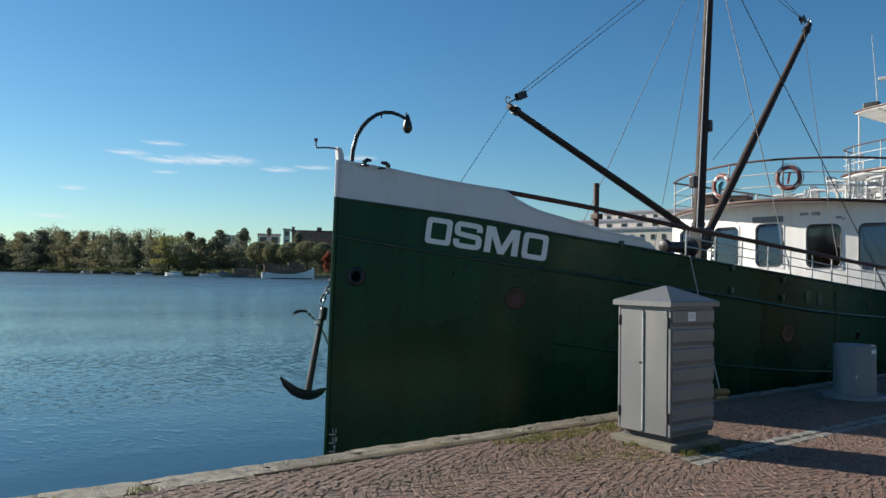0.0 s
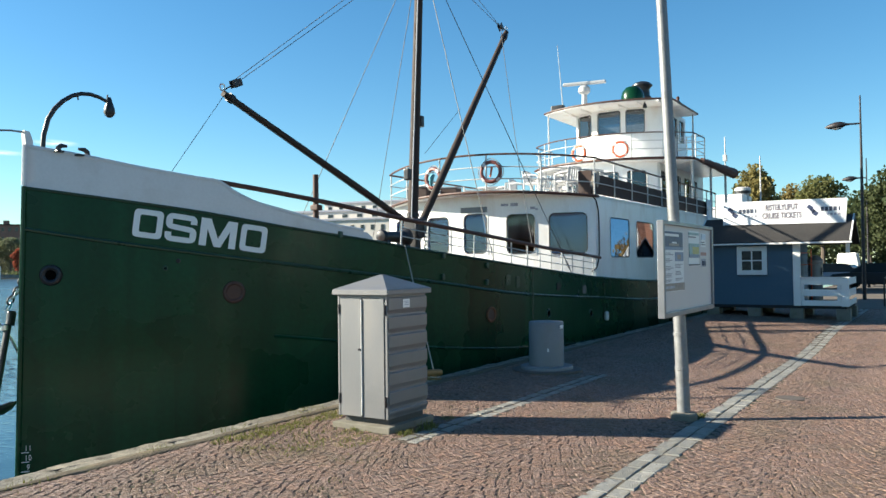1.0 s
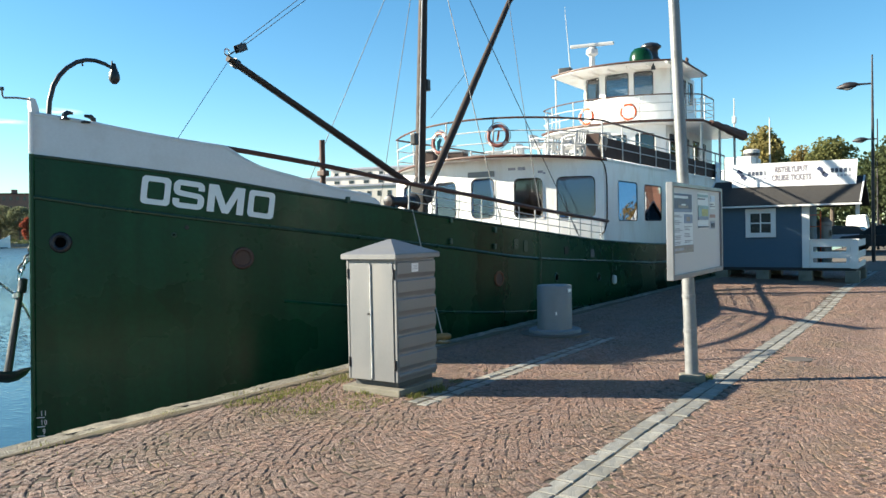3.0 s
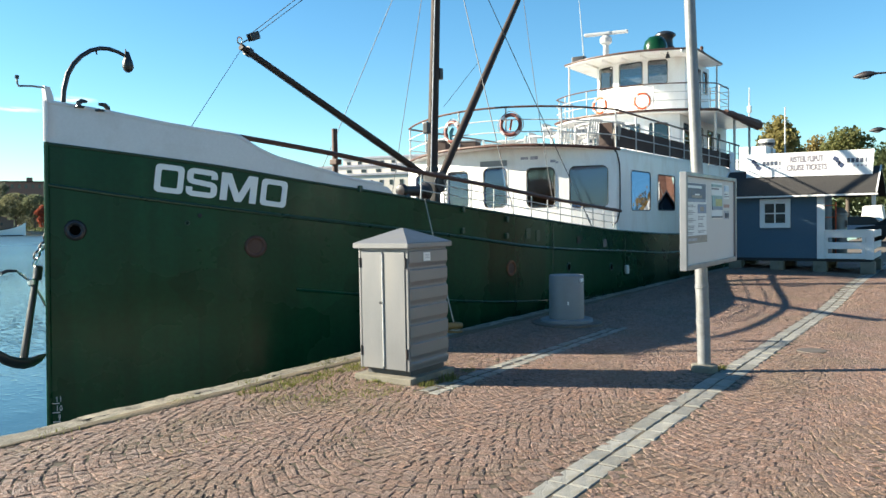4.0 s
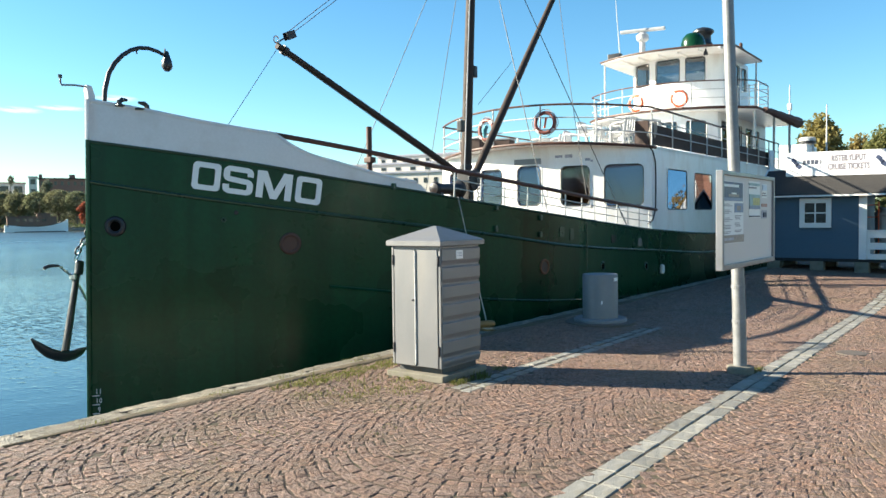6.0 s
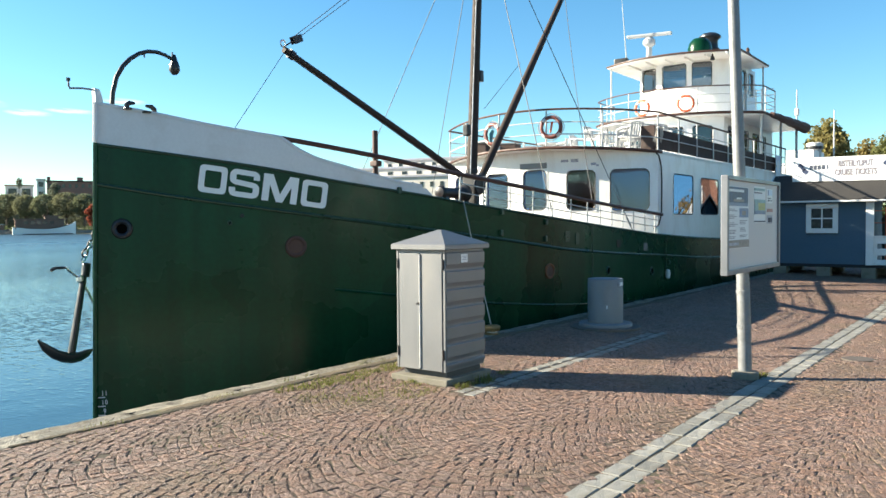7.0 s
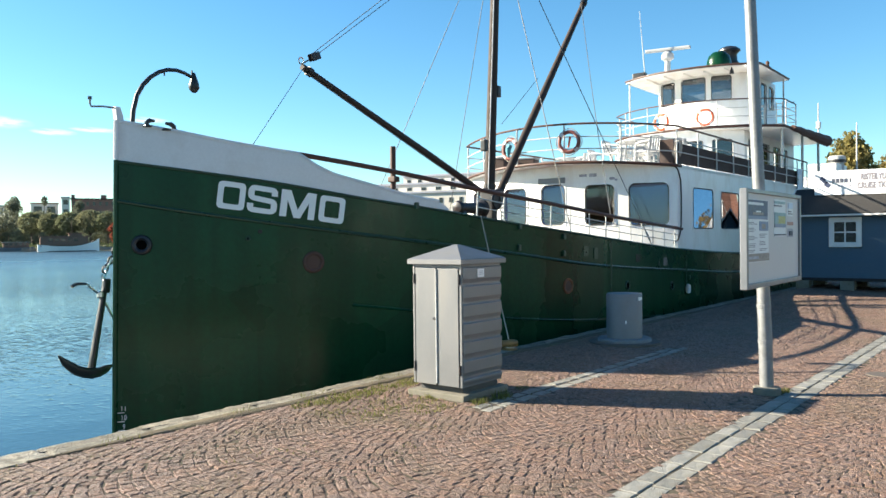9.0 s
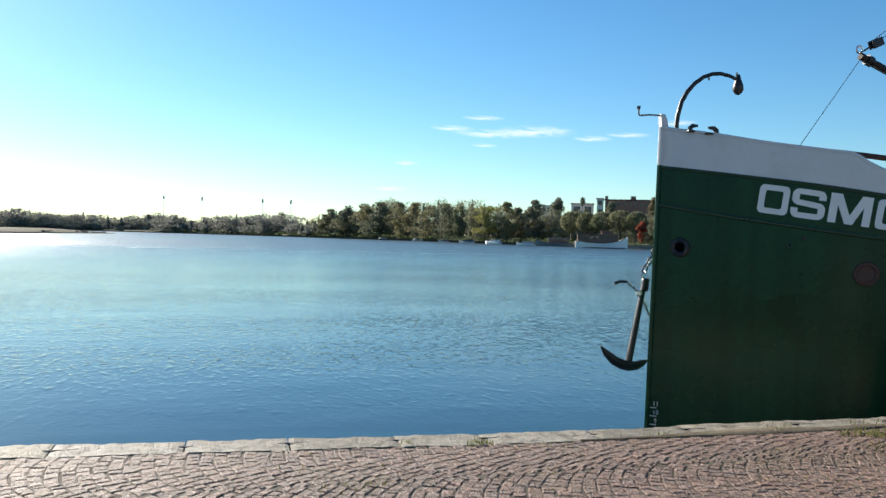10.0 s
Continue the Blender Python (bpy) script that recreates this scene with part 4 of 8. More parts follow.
lanes = []
for i in range(half_way + 1):
    a, b = eave.p[i], eave.p[-1 - i]
    lanes.append([[bm.verts.new((a.x, y, ROOF1 + dz + camber(y))) for y in (a.y + (b.y - a.y) * k / 10 for k in range(11))] for dz in (-0.035, 0.03)])
for (p0, p1), (q0, q1) in zip(lanes, lanes[1:]):
    for k in range(10):
        bm.faces.new((p0[k], p0[k + 1], q0[k + 1], q0[k]))
        bm.faces.new((p1[k], q1[k], q1[k + 1], p1[k + 1]))
    for k in (0, 10):
        bm.faces.new((p0[k], q0[k], q1[k], p1[k]))
bmesh.ops.remove_doubles(bm, verts=bm.verts, dist=0.0005)
roof_deck = part("roof_deck", bm, WHITE, ship, "white open upper deck over the deckhouse")
bm = B()
tube(bm, [eave.place(u, ROOF1 + 0.005, 0.01) for u in eave.s if eave.at(u).x < 33], 0.036, 8)
part("deck_edge", bm, BROWN, roof_deck, "brown painted deck edge", True)


def railing(parent, track, z0, heights, spacing, u0, u1, top_mat, top_r=0.026, out=-0.02, post_r=0.02, posts=None):
    """A rail with posts and rods along a track."""
    k = max(int((u1 - u0) / 0.2), 2)
    for i, h in enumerate(heights):
        bm = B()
        tube(bm, [track.place(u0 + (u1 - u0) * j / k, z0 + h, out) for j in range(k + 1)], top_r if i == len(heights) - 1 else 0.014, 7)
        part("top_rail" if i == len(heights) - 1 else "rail_rod", bm, top_mat if i == len(heights) - 1 else WHITE_RAIL, parent, "", True)
    m_ = posts or max(int(round((u1 - u0) / spacing)), 1)
    for j in range(m_ + 1):
        u = u0 + (u1 - u0) * j / m_
        bm = B()
        rod(bm, track.place(u, z0, out), track.place(u, z0 + heights[-1], out), post_r, n=8)
        part("rail_post", bm, WHITE_RAIL, parent)


u_near, u_far = eave.where(lambda p: abs(p.x - 30) + (50 if p.y > CY else 0)), eave.where(lambda p: abs(p.x - 30) + (50 if p.y < CY else 0))
railing(roof_deck, eave, ROOF1 + 0.03, (0.30, 0.59, 0.90), 1.35, u_near, u_far, BROWN)
# weather cloth on the near side
bm = B()
ua, ub = eave.where(lambda p: abs(p.x - 29) + (50 if p.y > CY else 0)), eave.where(lambda p: abs(p.x - 17.8) + (50 if p.y > CY else 0))
prism(bm, [(ua, ROOF1 + 0.06), (ub, ROOF1 + 0.06), (ub, ROOF1 + 0.54), (ua, ROOF1 + 0.54)], -0.055, -0.045, lambda u, z, w: eave.place(u, z, w))
part("weather_cloth", bm, CANVAS, roof_deck, "dark brown canvas dodger along the rail")
bm = B()
span(bm, 17.95, 18.0, 7.02, 7.36, ROOF1 - 0.1, ROOF1 + 0.53)
part("weather_cloth", bm, CANVAS, roof_deck, "dark brown canvas dodger across the deck")
bm = B()
tube(bm, [(18.12, 7.02, ROOF1 - 0.08), (18.05, 7.0, ROOF1 + 0.16), (18.08, 6.98, ROOF1 + 0.36), (18.2, 6.97, ROOF1 + 0.5)], [0.05, 0.12, 0.13, 0.06], 10)
part("rolled_cover", bm, ROPE, roof_deck, "tan canvas cover bundled against the rail", True)

# second deckhouse
ROOF2 = 5.13
upper = arc_track(26.0, 26.75, CY, 1.85, 33.0)
up_holes = [hole_y(upper, 10.0, 9.2, 4.15, 4.8), hole_y(upper, 8.95, 8.35, 4.05, 4.82), hole_y(upper, 11.2, 10.4, 4.15, 4.8)]
up_holes += [hole_x(upper, 27.1, 28.2, 4.05, 4.85), hole_x(upper, 28.7, 29.6, 4.05, 4.85), hole_x(upper, 30.1, 31.0, 4.05, 4.85), hole_x(upper, 31.3, 32.0, 4.05, 4.85)]
upper_house = part("upper_deckhouse", wall_sheet(B(), upper, ROOF1 - 0.1, ROOF2 - 0.02, up_holes, 0.06), WHITE, ship, "white upper deckhouse under the bridge", True)
for h in up_holes:
    window(upper_house, upper, h, WHITE, GLASS_SKY, 0.07, 0.03)
bm = B()
span(bm, 29.0, 29.05, 8.15, 11.65, ROOF1 + 0.06, ROOF2 - 0.03)
part("inner_bulkhead", bm, INTERIOR, upper_house)
# bridge deck
bridge = arc_track(25.75, 27.2, CY, 3.0, 33.0)
bm = B()
slab(bm, bridge, ROOF2 - 0.02, ROOF2 + 0.08)
bridge_deck = part("bridge_deck", bm, WHITE, ship, "white bridge deck with an overhanging brow")
bm = B()
tube(bm, [bridge.place(u, ROOF2 + 0.05, 0.01) for u in bridge.s], 0.045, 8)
part("deck_edge", bm, BROWN, bridge_deck, "brown deck edge", True)
bm = B()
ua, ub = bridge.where(lambda p: abs(p.x - 32.95) + (50 if p.y > CY else 0)), bridge.where(lambda p: abs(p.x - 27.9) + (50 if p.y > CY else 0))
tube(bm, [bridge.place(ua + (ub - ua) * i / 12, ROOF2 + 0.05 + 0.02 * math.sin(i * 2.1), 0.08) for i in range(13)], [0.21 - 0.12 * (i / 12) for i in range(13)], 8)
part("rolled_awning", bm, AWNING, bridge_deck, "rolled brown canvas awning", True)
for x, y in ((27.3, 7.0), (29.9, 7.0), (32.3, 7.0), (27.3, 12.8)):
    bm = B()
    rod(bm, (x, y, ROOF1 + 0.02 + camber(y)), (x, y, ROOF2), 0.045, n=10)
    part("pillar", bm, WHITE_RAIL, bridge_deck)
ua, ub = bridge.where(lambda p: abs(p.x - 28.7) + (50 if p.y > CY else 0)), bridge.where(lambda p: abs(p.x - 28.7) + (50 if p.y < CY else 0))
railing(bridge_deck, bridge, ROOF2 + 0.08, (0.3, 0.58, 0.86), 1.3, ua, ub, BROWN, 0.022)
# sign plate on the rail of the upper deck
bm = B()
box(bm, (28.7, 6.80, 3.66), (0.62, 0.02, 0.36), 0, 0.01)
box(bm, (28.7, 6.80, 3.26), (0.62, 0.02, 0.36), 0, 0.01)
sign = part("sign_plate", bm, PALEBLUE, roof_deck, "pale blue plate on the rail")
bm = B()
lathe(bm, [(0.0, -0.006), (0.2, -0.006), (0.2, 0.006), (0.0, 0.006)], (28.7, 6.787, 3.46), 18, "y")
part("emblem", bm, PAPER, sign, "white round mark")
# rails of the bridge ladder
for h in (0.25, 0.5, 0.75, 0.95):
    bm = B()
    rod(bm, (28.7, 6.95, ROOF2 + 0.08 + h), (28.7, 8.2, ROOF2 + 0.08 + h), 0.014, n=6)
    part("ladder_rung", bm, WHITE_RAIL, bridge_deck)
for y in (7.35, 7.55, 7.95):
    bm = B()
    rod(bm, (28.7, y, ROOF2 + 0.08), (28.7, y, ROOF2 + 1.08), 0.022, n=6)
    part("ladder_stile", bm, WHITE_RAIL, bridge_deck)

# wheelhouse
ROOF3 = 7.27
wheel = arc_track(27.55, 28.05, CY, 1.65, 31.2, 0.08)
wh = [hole_y(wheel, 11.42, 10.78, 6.36, 7.19), hole_y(wheel, 10.53, 9.62, 6.34, 7.2), hole_y(wheel, 9.44, 8.78, 6.34, 7.2),
      hole_x(wheel, 28.35, 29.0, 6.25, 7.1), hole_x(wheel, 29.3, 30.0, 5.3, 7.1), hole_x(wheel, 30.3, 30.9, 6.25, 7.1),
      hole_x(wheel, 28.35, 29.0, 6.25, 7.1, True), hole_x(wheel, 29.3, 30.9, 6.25, 7.1, True)]
wheelhouse = part("wheelhouse", wall_sheet(B(), wheel, ROOF2 + 0.08, ROOF3, wh, 0.06), WHITE, ship, "white wheelhouse with a rounded front", True)
for h in wh:
    window(wheelhouse, wheel, h, WHITE, GLASS_SKY, 0.08, 0.015)
bm = B()
span(bm, 31.1, 31.2, 8.3, 11.5, ROOF2 + 0.08, ROOF3)
part("rear_wall", bm, WHITE, wheelhouse)
bm = B()
span(bm, 28.3, 28.9, 9.2, 10.8, ROOF2 + 0.1, 6.25, 0.03)
part("steering_console", bm, INTERIOR, wheelhouse)
visor = arc_track(26.35, 27.15, CY + 0.14, 2.42, 30.6)
bm = B()
slab(bm, visor, ROOF3, ROOF3 + 0.07)
wheel_roof = part("wheelhouse_roof", bm, WHITE, ship, "white wheelhouse roof with a deep visor")
bm = B()
tube(bm, [visor.place(u, ROOF3 + 0.055, 0.005) for u in visor.s], 0.035, 8)
part("roof_edge", bm, BROWN, wheel_roof, "brown roof edge", True)
for y in (8.0, 8.7, 9.4, 10.1, 10.8, 11.5):
    bm = B()
    span(bm, 26.75, 28.0, y - 0.025, y + 0.025, ROOF3 - 0.07, ROOF3 - 0.002)
    part("roof_beam", bm, WHITE, wheel_roof)
for x, y in ((30.4, 7.75), (27.25, 12.35), (30.4, 12.3)):
    bm = B()
    rod(bm, (x, y, ROOF2 + 0.08), (x, y, ROOF3), 0.03, n=8)
    part("pillar", bm, WHITE_RAIL, wheel_roof)
bm = B()
lathe(bm, [(0.025, 0.0), (0.03, -0.06), (0.055, -0.09), (0.08, -0.2), (0.075, -0.21)], (26.9, 8.5, ROOF3), 14)
part("ship_bell", bm, BLACK, wheel_roof, "small dark ship's bell", True)

# ---- on the wheelhouse roof and above ----
TOP = ROOF3 + 0.07
radar = thing("radar_scanner", (27.6, 11.02, TOP), "white radar scanner bar on a short mast", "radar")
bm = B()
lathe(bm, [(0.16, 0), (0.11, 0.05), (0.10, 0.62), (0.15, 0.66)], (27.6, 11.02, TOP), 14)
part("pedestal", bm, WHITE_RAIL, radar, "", True)
bm = B()
lathe(bm, [(0.15, 0.66), (0.22, 0.72), (0.22, 0.88), (0.12, 0.98)], (27.6, 11.02, TOP), 16)
part("motor_housing", bm, PLASTIC, radar, "", True)
bm = B()
box(bm, (27.6, 11.02, TOP + 1.06), (0.16, 1.62, 0.12), 12, 0.04)
part("scanner_bar", bm, PLASTIC, radar)
aerial = thing("whip_aerial", (27.15, 11.7, TOP), "thin white whip aerial with a dark base", "aerial")
bm = B()
box(bm, (27.15, 11.9, TOP + 0.12), (0.25, 0.5, 0.25), 0, 0.04)
part("base", bm, BLACK, aerial)
bm = B()
rod(bm, (27.15, 11.7, TOP + 0.1), (27.05, 11.85, TOP + 2.5), 0.022, 0.009, 6)
part("whip", bm, WHITE_RAIL, aerial)
cowl = thing("ventilator_cowl", (29.6, 9.8, TOP), "dark green domed ventilator cowl", "ventilator")
bm = B()
lathe(bm, [(0.42, 0.0), (0.45, 0.55), (0.44, 0.78), (0.38, 0.97), (0.25, 1.11), (0.05, 1.16)], (29.6, 9.83, TOP), 24)
part("dome", bm, GREEN, cowl, "", True)
bm = B()
lathe(bm, [(0.46, 0.0), (0.46, 0.06), (0.4, 0.07)], (29.6, 9.8, TOP), 24)
part("flange", bm, BLACK, cowl, "", True)
funnel = thing("funnel", (32.1, 10.25, ROOF2), "black ship's funnel with a flared top", "funnel")
bm = B()
lathe(bm, [(0.32, 0), (0.32, 3.5), (0.28, 3.55), (0.28, 3.5)], (32.1, 10.25, ROOF2), 24)
part("casing", bm, GREEN_TRIM, funnel, "", True)
bm = B()
lathe(bm, [(0.33, 3.05), (0.42, 3.08), (0.42, 3.14), (0.36, 3.2), (0.39, 3.4), (0.31, 3.5), (0.30, 3.75), (0.38, 3.86), (0.43, 3.89), (0.42, 3.95), (0.3, 4.04), (0.1, 4.1)], (32.1, 10.25, ROOF2), 24)
part("cap", bm, BLACK, funnel, "black flared cap", True)
lantern = thing("signal_lantern", (30.2, 8.25, TOP), "dark ship's signal lantern with reddish housing", "lantern")
bm = B()
lathe(bm, [(0.1, 0), (0.1, 0.2), (0.13, 0.22), (0.13, 0.42), (0.06, 0.5), (0.07, 0.62), (0.02, 0.68)], (30.2, 8.25, TOP), 12)
part("housing", bm, RED, lantern, "", True)
bm = B()
box(bm, (30.25, 8.5, TOP + 0.12), (0.3, 0.22, 0.24), 0, 0.03)
part("bracket", bm, BLACK, lantern)

# mast, booms and rigging
mast = thing("mast", (14.34, CY, 0.92), "brown wooden ship's mast with fittings", "mast")
MB, MT = Vector((14.34, CY, 0.92)), Vector((14.937, CY, 9.7))


def on_mast(z):
    return MB.lerp(MT, (z - MB.z) / (MT.z - MB.z))


bm = B()
tube(bm, [on_mast(0.92), on_mast(3), on_mast(6), on_mast(9.6)], [0.125, 0.12, 0.105, 0.085], 14)
part("spar", bm, BOOM, mast, "", True)
# pale rod added along the spar in place of its sunlit edge
bm = B()
rod(bm, on_mast(0.95) + Vector((-0.17, -0.08, 0)), on_mast(9.4) + Vector((-0.12, -0.06, 0)), 0.012, n=6)
part("conduit", bm, BULW, mast, "pale rod standing for the sunlit edge of the mast")
for z, dx in ((4.9, 0.18), (3.64, -0.45), (8.9, 0.15)):
    bm = B()
    c = on_mast(z) + Vector((dx * 0.7, -0.05, 0))
    box(bm, c, (0.14, 0.14, 0.26), 0, 0.03)
    part("mast_light", bm, BLACK, mast, "small black mast light")
for z in (2.5, 2.75, 8.7):
    bm = B()
    lathe(bm, [(0.13, -0.05), (0.145, -0.04), (0.145, 0.04), (0.13, 0.05)], on_mast(z), 14)
    part("mast_band", bm, IRON, mast)
bm = B()
box(bm, on_mast(2.62) + Vector((-0.05, -0.1, 0)), (0.5, 0.3, 0.1), 0, 0.03)
part("gooseneck", bm, IRON, mast)


def boom(p, q, r0, r1, label):
    ob = thing("boom", p, label, "boom", "cargo booms")
    p, q = Vector(p), Vector(q)
    bm = B()
    tube(bm, [p, p.lerp(q, 0.35), p.lerp(q, 0.75), q], [r0, r0 * 1.1, r1 * 1.1, r1], 12)
    part("spar", bm, BOOM, ob, "", True)
    bm = B()
    rod(bm, p + Vector((0, -0.03, -r0 - 0.03)), q + Vector((0, -0.03, -r1 - 0.02)), 0.012, n=6)
    part("hoisting_wire", bm, WIRE, ob)
    d = (q - p).normalized()
    for f in (0.97, 0.02):
        bm = B()
        a = p.lerp(q, f)
        tube(bm, [a - d * 0.05, a + d * 0.05], r1 + 0.025, 12)
        part("boom_band", bm, IRON, ob)
    bm = B()
    tube(bm, circle_pts(q + d * 0.02 + Vector((0, 0, 0.09)), 0.055, (1, 0, 0), (0, 0, 1), 14), 0.014, 6, True)
    part("shackle", bm, CHROME, ob)
    bm = B()
    c = q + Vector((0.28 if q.x < p.x else -0.33, 0, 0.22 if q.x < p.x else 0.06))
    for dy in (-0.045, 0.045):
        box(bm, c + Vector((0, dy, 0)), (0.2, 0.02, 0.13), 0, 0.01, 0, -25 if q.x < p.x else 40)
    lathe(bm, [(0.06, -0.035), (0.06, 0.035)], c, 12, "y")
    part("pulley_block", bm, BLACK, ob, "black pulley block")
    bm = B()
    rod(bm, q + Vector((0, 0, 0.05)), c, 0.014, n=6)
    part("hook", bm, IRON, ob)
    return ob, c


_, c1_ = boom((14.2, CY - 0.05, 2.56), (8.96, CY, 4.51), 0.07, 0.056, "brown wooden cargo boom reaching towards the bow")
_, c2_ = boom((14.70, CY - 0.05, 2.53), (19.14, CY, 8.05), 0.085, 0.07, "brown wooden cargo boom raised aft of the mast")


def wire(p, q, r=0.009, sag=0.0, name="wire_stay", label="thin steel wire stay of the mast", k=8, material=None):
    bm = B()
    p, q = Vector(p), Vector(q)
    tube(bm, [p.lerp(q, i / k) - Vector((0, 0, sag * 4 * (i / k) * (1 - i / k))) for i in range(k + 1)], r, 5)
    return part(name, bm, material or WIRE, None, label, category="wire stay", group="rigging wires", origin=tuple(p))


head = on_mast(9.3)
wire(c1_, on_mast(8.8) + Vector((-0.1, -0.06, 0)), 0.007)
wire(c1_ + Vector((0, 0.07, 0.05)), on_mast(8.95) + Vector((-0.1, 0.06, 0)), 0.007)
wire((8.96, CY, 4.46), near_side(7.02, 2.9, -0.05), 0.005)
wire(c2_, on_mast(9.45), 0.007)
wire(c2_ + Vector((0, 0.06, 0.05)), on_mast(9.0) + Vector((0, 0.06, 0)), 0.007)
for x, y, z in ((13.62, 13.0, 1.9), (16.90, 13.0, 1.9)):
    wire((x, y, z), on_mast(9.06), 0.0085)
wire((16.6, 9.9, 5.5), (14.98, 9.9, 4.2), 0.006)
for x in (12.60, 16.02):
    p = near_side(x, sheer(x), -0.05)
    wire(p, on_mast(9.06), 0.0095)
    ob = thing("rigging_screw", tuple(p), "grey steel rigging screw on the ship's side", "rigging screw", "rigging screws")
    d = (on_mast(9.2) - p).normalized()
    bm = B()
    tube(bm, [p, p + d * 0.1, p + d * 0.12, p + d * 0.3, p + d * 0.32, p + d * 0.42], [0.012, 0.012, 0.022, 0.022, 0.012, 0.012], 8)
    part("barrel", bm, GALV, ob, "", True)
wire(c2_, near_side(14.05, pipe(14.05), -0.05), 0.008, 0.25, "cargo_runner", "pale cargo runner hanging from the boom to the rail")
# samson post and winch on the foredeck
post = thing("samson_post", (12.46, 11, 0.92), "brown steel samson post on the foredeck", "post")
bm = B()
rod(bm, (12.46, 11, 0.92), (12.46, 11, 3.56), 0.06, n=12)
part("column", bm, BROWN, post, "", True)
bm = B()
box(bm, (12.44, 10.97, 2.86), (0.17, 0.2, 0.12), 0, 0.02)
part("crosshead", bm, RED, post)
winch = thing("cargo_winch", (11.85, 8.45, 0.92), "dark iron cargo winch with a long drum by the mast", "winch")
bm = B()
lathe(bm, [(0.03, -0.46), (0.10, -0.44), (0.13, -0.38), (0.09, -0.34), (0.10, 0.0), (0.12, 0.26), (0.17, 0.30), (0.17, 0.36), (0.05, 0.38)], (11.75, 8.45, 2.15), 18, "x")
part("drum", bm, IRON, winch, "", True)
for x in (11.48, 12.08):
    bm = B()
    prism(bm, [(8.25, 0.92), (8.65, 0.92), (8.55, 1.95), (8.48, 2.2), (8.42, 2.2), (8.35, 1.95)], x - 0.05, x + 0.05, lambda u, z, w: (w, u, z))
    part("side_frame", bm, BLACK, winch)
bm = B()
box(bm, (12.33, 8.45, 1.75), (0.16, 0.3, 1.5), 0, 0.03)
part("gear_case", bm, BLACK, winch)
bm = B()
lathe(bm, [(0.05, -0.03), (0.16, -0.03), (0.18, 0.0), (0.16, 0.03), (0.05, 0.03)], (12.33, 8.26, 2.3), 18, "y")
part("gear_wheel", bm, IRON, winch, "", True)
for k in range(9):
    bm = B()
    flat = k % 2
    tube(bm, circle_pts((12.42, 8.2, 2.42 - 0.075 * k), 0.038, (1, 0, 0.2) if flat else (0, 1, 0.2), (0, 0, 1), 12), 0.014, 6, True)
    part("chain_link", bm, GALV, winch, "", True)
bm = B()
rod(bm, (11.42, 8.3, 2.0), (11.30, 8.22, 1.75), 0.03, n=8)
part("brake_lever", bm, IRON, winch)

# bow fittings
davit = thing("bow_lamp", (5.88, CY, 3.2), "black swan-neck lamp arched over the bow", "lamp")
bm = B()
pts = [(5.86, CY, 3.15), (5.88, CY, 3.4), (5.94, CY, 3.62), (6.03, CY, 3.77), (6.14, CY, 3.89), (6.28, CY, 3.99), (6.42, CY, 4.045), (6.56, CY, 4.06), (6.7, CY, 4.04), (6.82, CY, 4.0)]
tube(bm, pts, [0.032, 0.032, 0.032, 0.032, 0.031, 0.03, 0.029, 0.028, 0.026, 0.024], 10)
part("arm", bm, BLACK, davit, "", True)
bm = B()
lathe(bm, [(0.02, 0.1), (0.03, 0.07), (0.045, 0.02), (0.07, -0.05), (0.08, -0.12), (0.06, -0.16), (0.03, -0.19)], (6.85, CY, 3.97), 14)
part("lamp_head", bm, BLACK, davit, "black lamp head", True)
bm = B()
rod(bm, (6.36, CY, 4.03), (6.37, CY, 3.95), 0.012, n=6)
rod(bm, (6.81, CY, 3.95), (6.82, CY, 4.1), 0.012, n=6)
part("hook", bm, BLACK, davit)
jack = thing("bow_bracket", (5.62, CY, 3.22), "grey steel bracket arm at the stem head", "bracket")
bm = B()
tube(bm, [(5.66, CY, 3.40), (5.45, CY, 3.40), (5.285, CY, 3.38), (5.27, CY, 3.41), (5.268, CY, 3.49)], 0.013, 8)
part("arm", bm, GALV, jack, "", True)
bm = B()
rod(bm, (5.268, CY, 3.47), (5.268, CY, 3.51), 0.026, n=8)
part("end_knob", bm, BLACK, jack)
bm = B()
prism(bm, [(5.62, 3.2), (5.72, 3.2), (5.71, 3.3), (5.67, 3.41), (5.60, 3.42)], CY - 0.04, CY + 0.04, lambda u, v, w: (u, w, v))
part("stem_head", bm, BULW, jack)
for x in (5.98, 6.17):
    fl = thing("fairlead", (x, CY - 0.28, rail_top(x)), "black cast fairlead horn on the bow rail", "fairlead", "bow fairleads")
    b = CY - half_breadth(x, rail_top(x)) + 0.03
    s = 1 if x < 6.1 else -1
    bm = B()
    tube(bm, [(x - 0.06 * s, b, rail_top(x) + 0.01), (x - 0.06 * s, b, rail_top(x) + 0.07), (x - 0.02 * s, b, rail_top(x) + 0.1), (x + 0.06 * s, b + 0.01, rail_top(x) + 0.105)], [0.035, 0.035, 0.032, 0.018], 8)
    part("horn", bm, BLACK, fl, "", True)
    bm = B()
    box(bm, (x, b, rail_top(x) + 0.02), (0.2, 0.08, 0.03), 0, 0.01)
    part("foot", bm, BLACK, fl)

# anchor hanging at the bow
K = 10.15 / 9.6


def av(x, z, dy=0.0):
    return Vector((x * K, 10.15 + dy, 1.6 + (z - 1.6) * K))


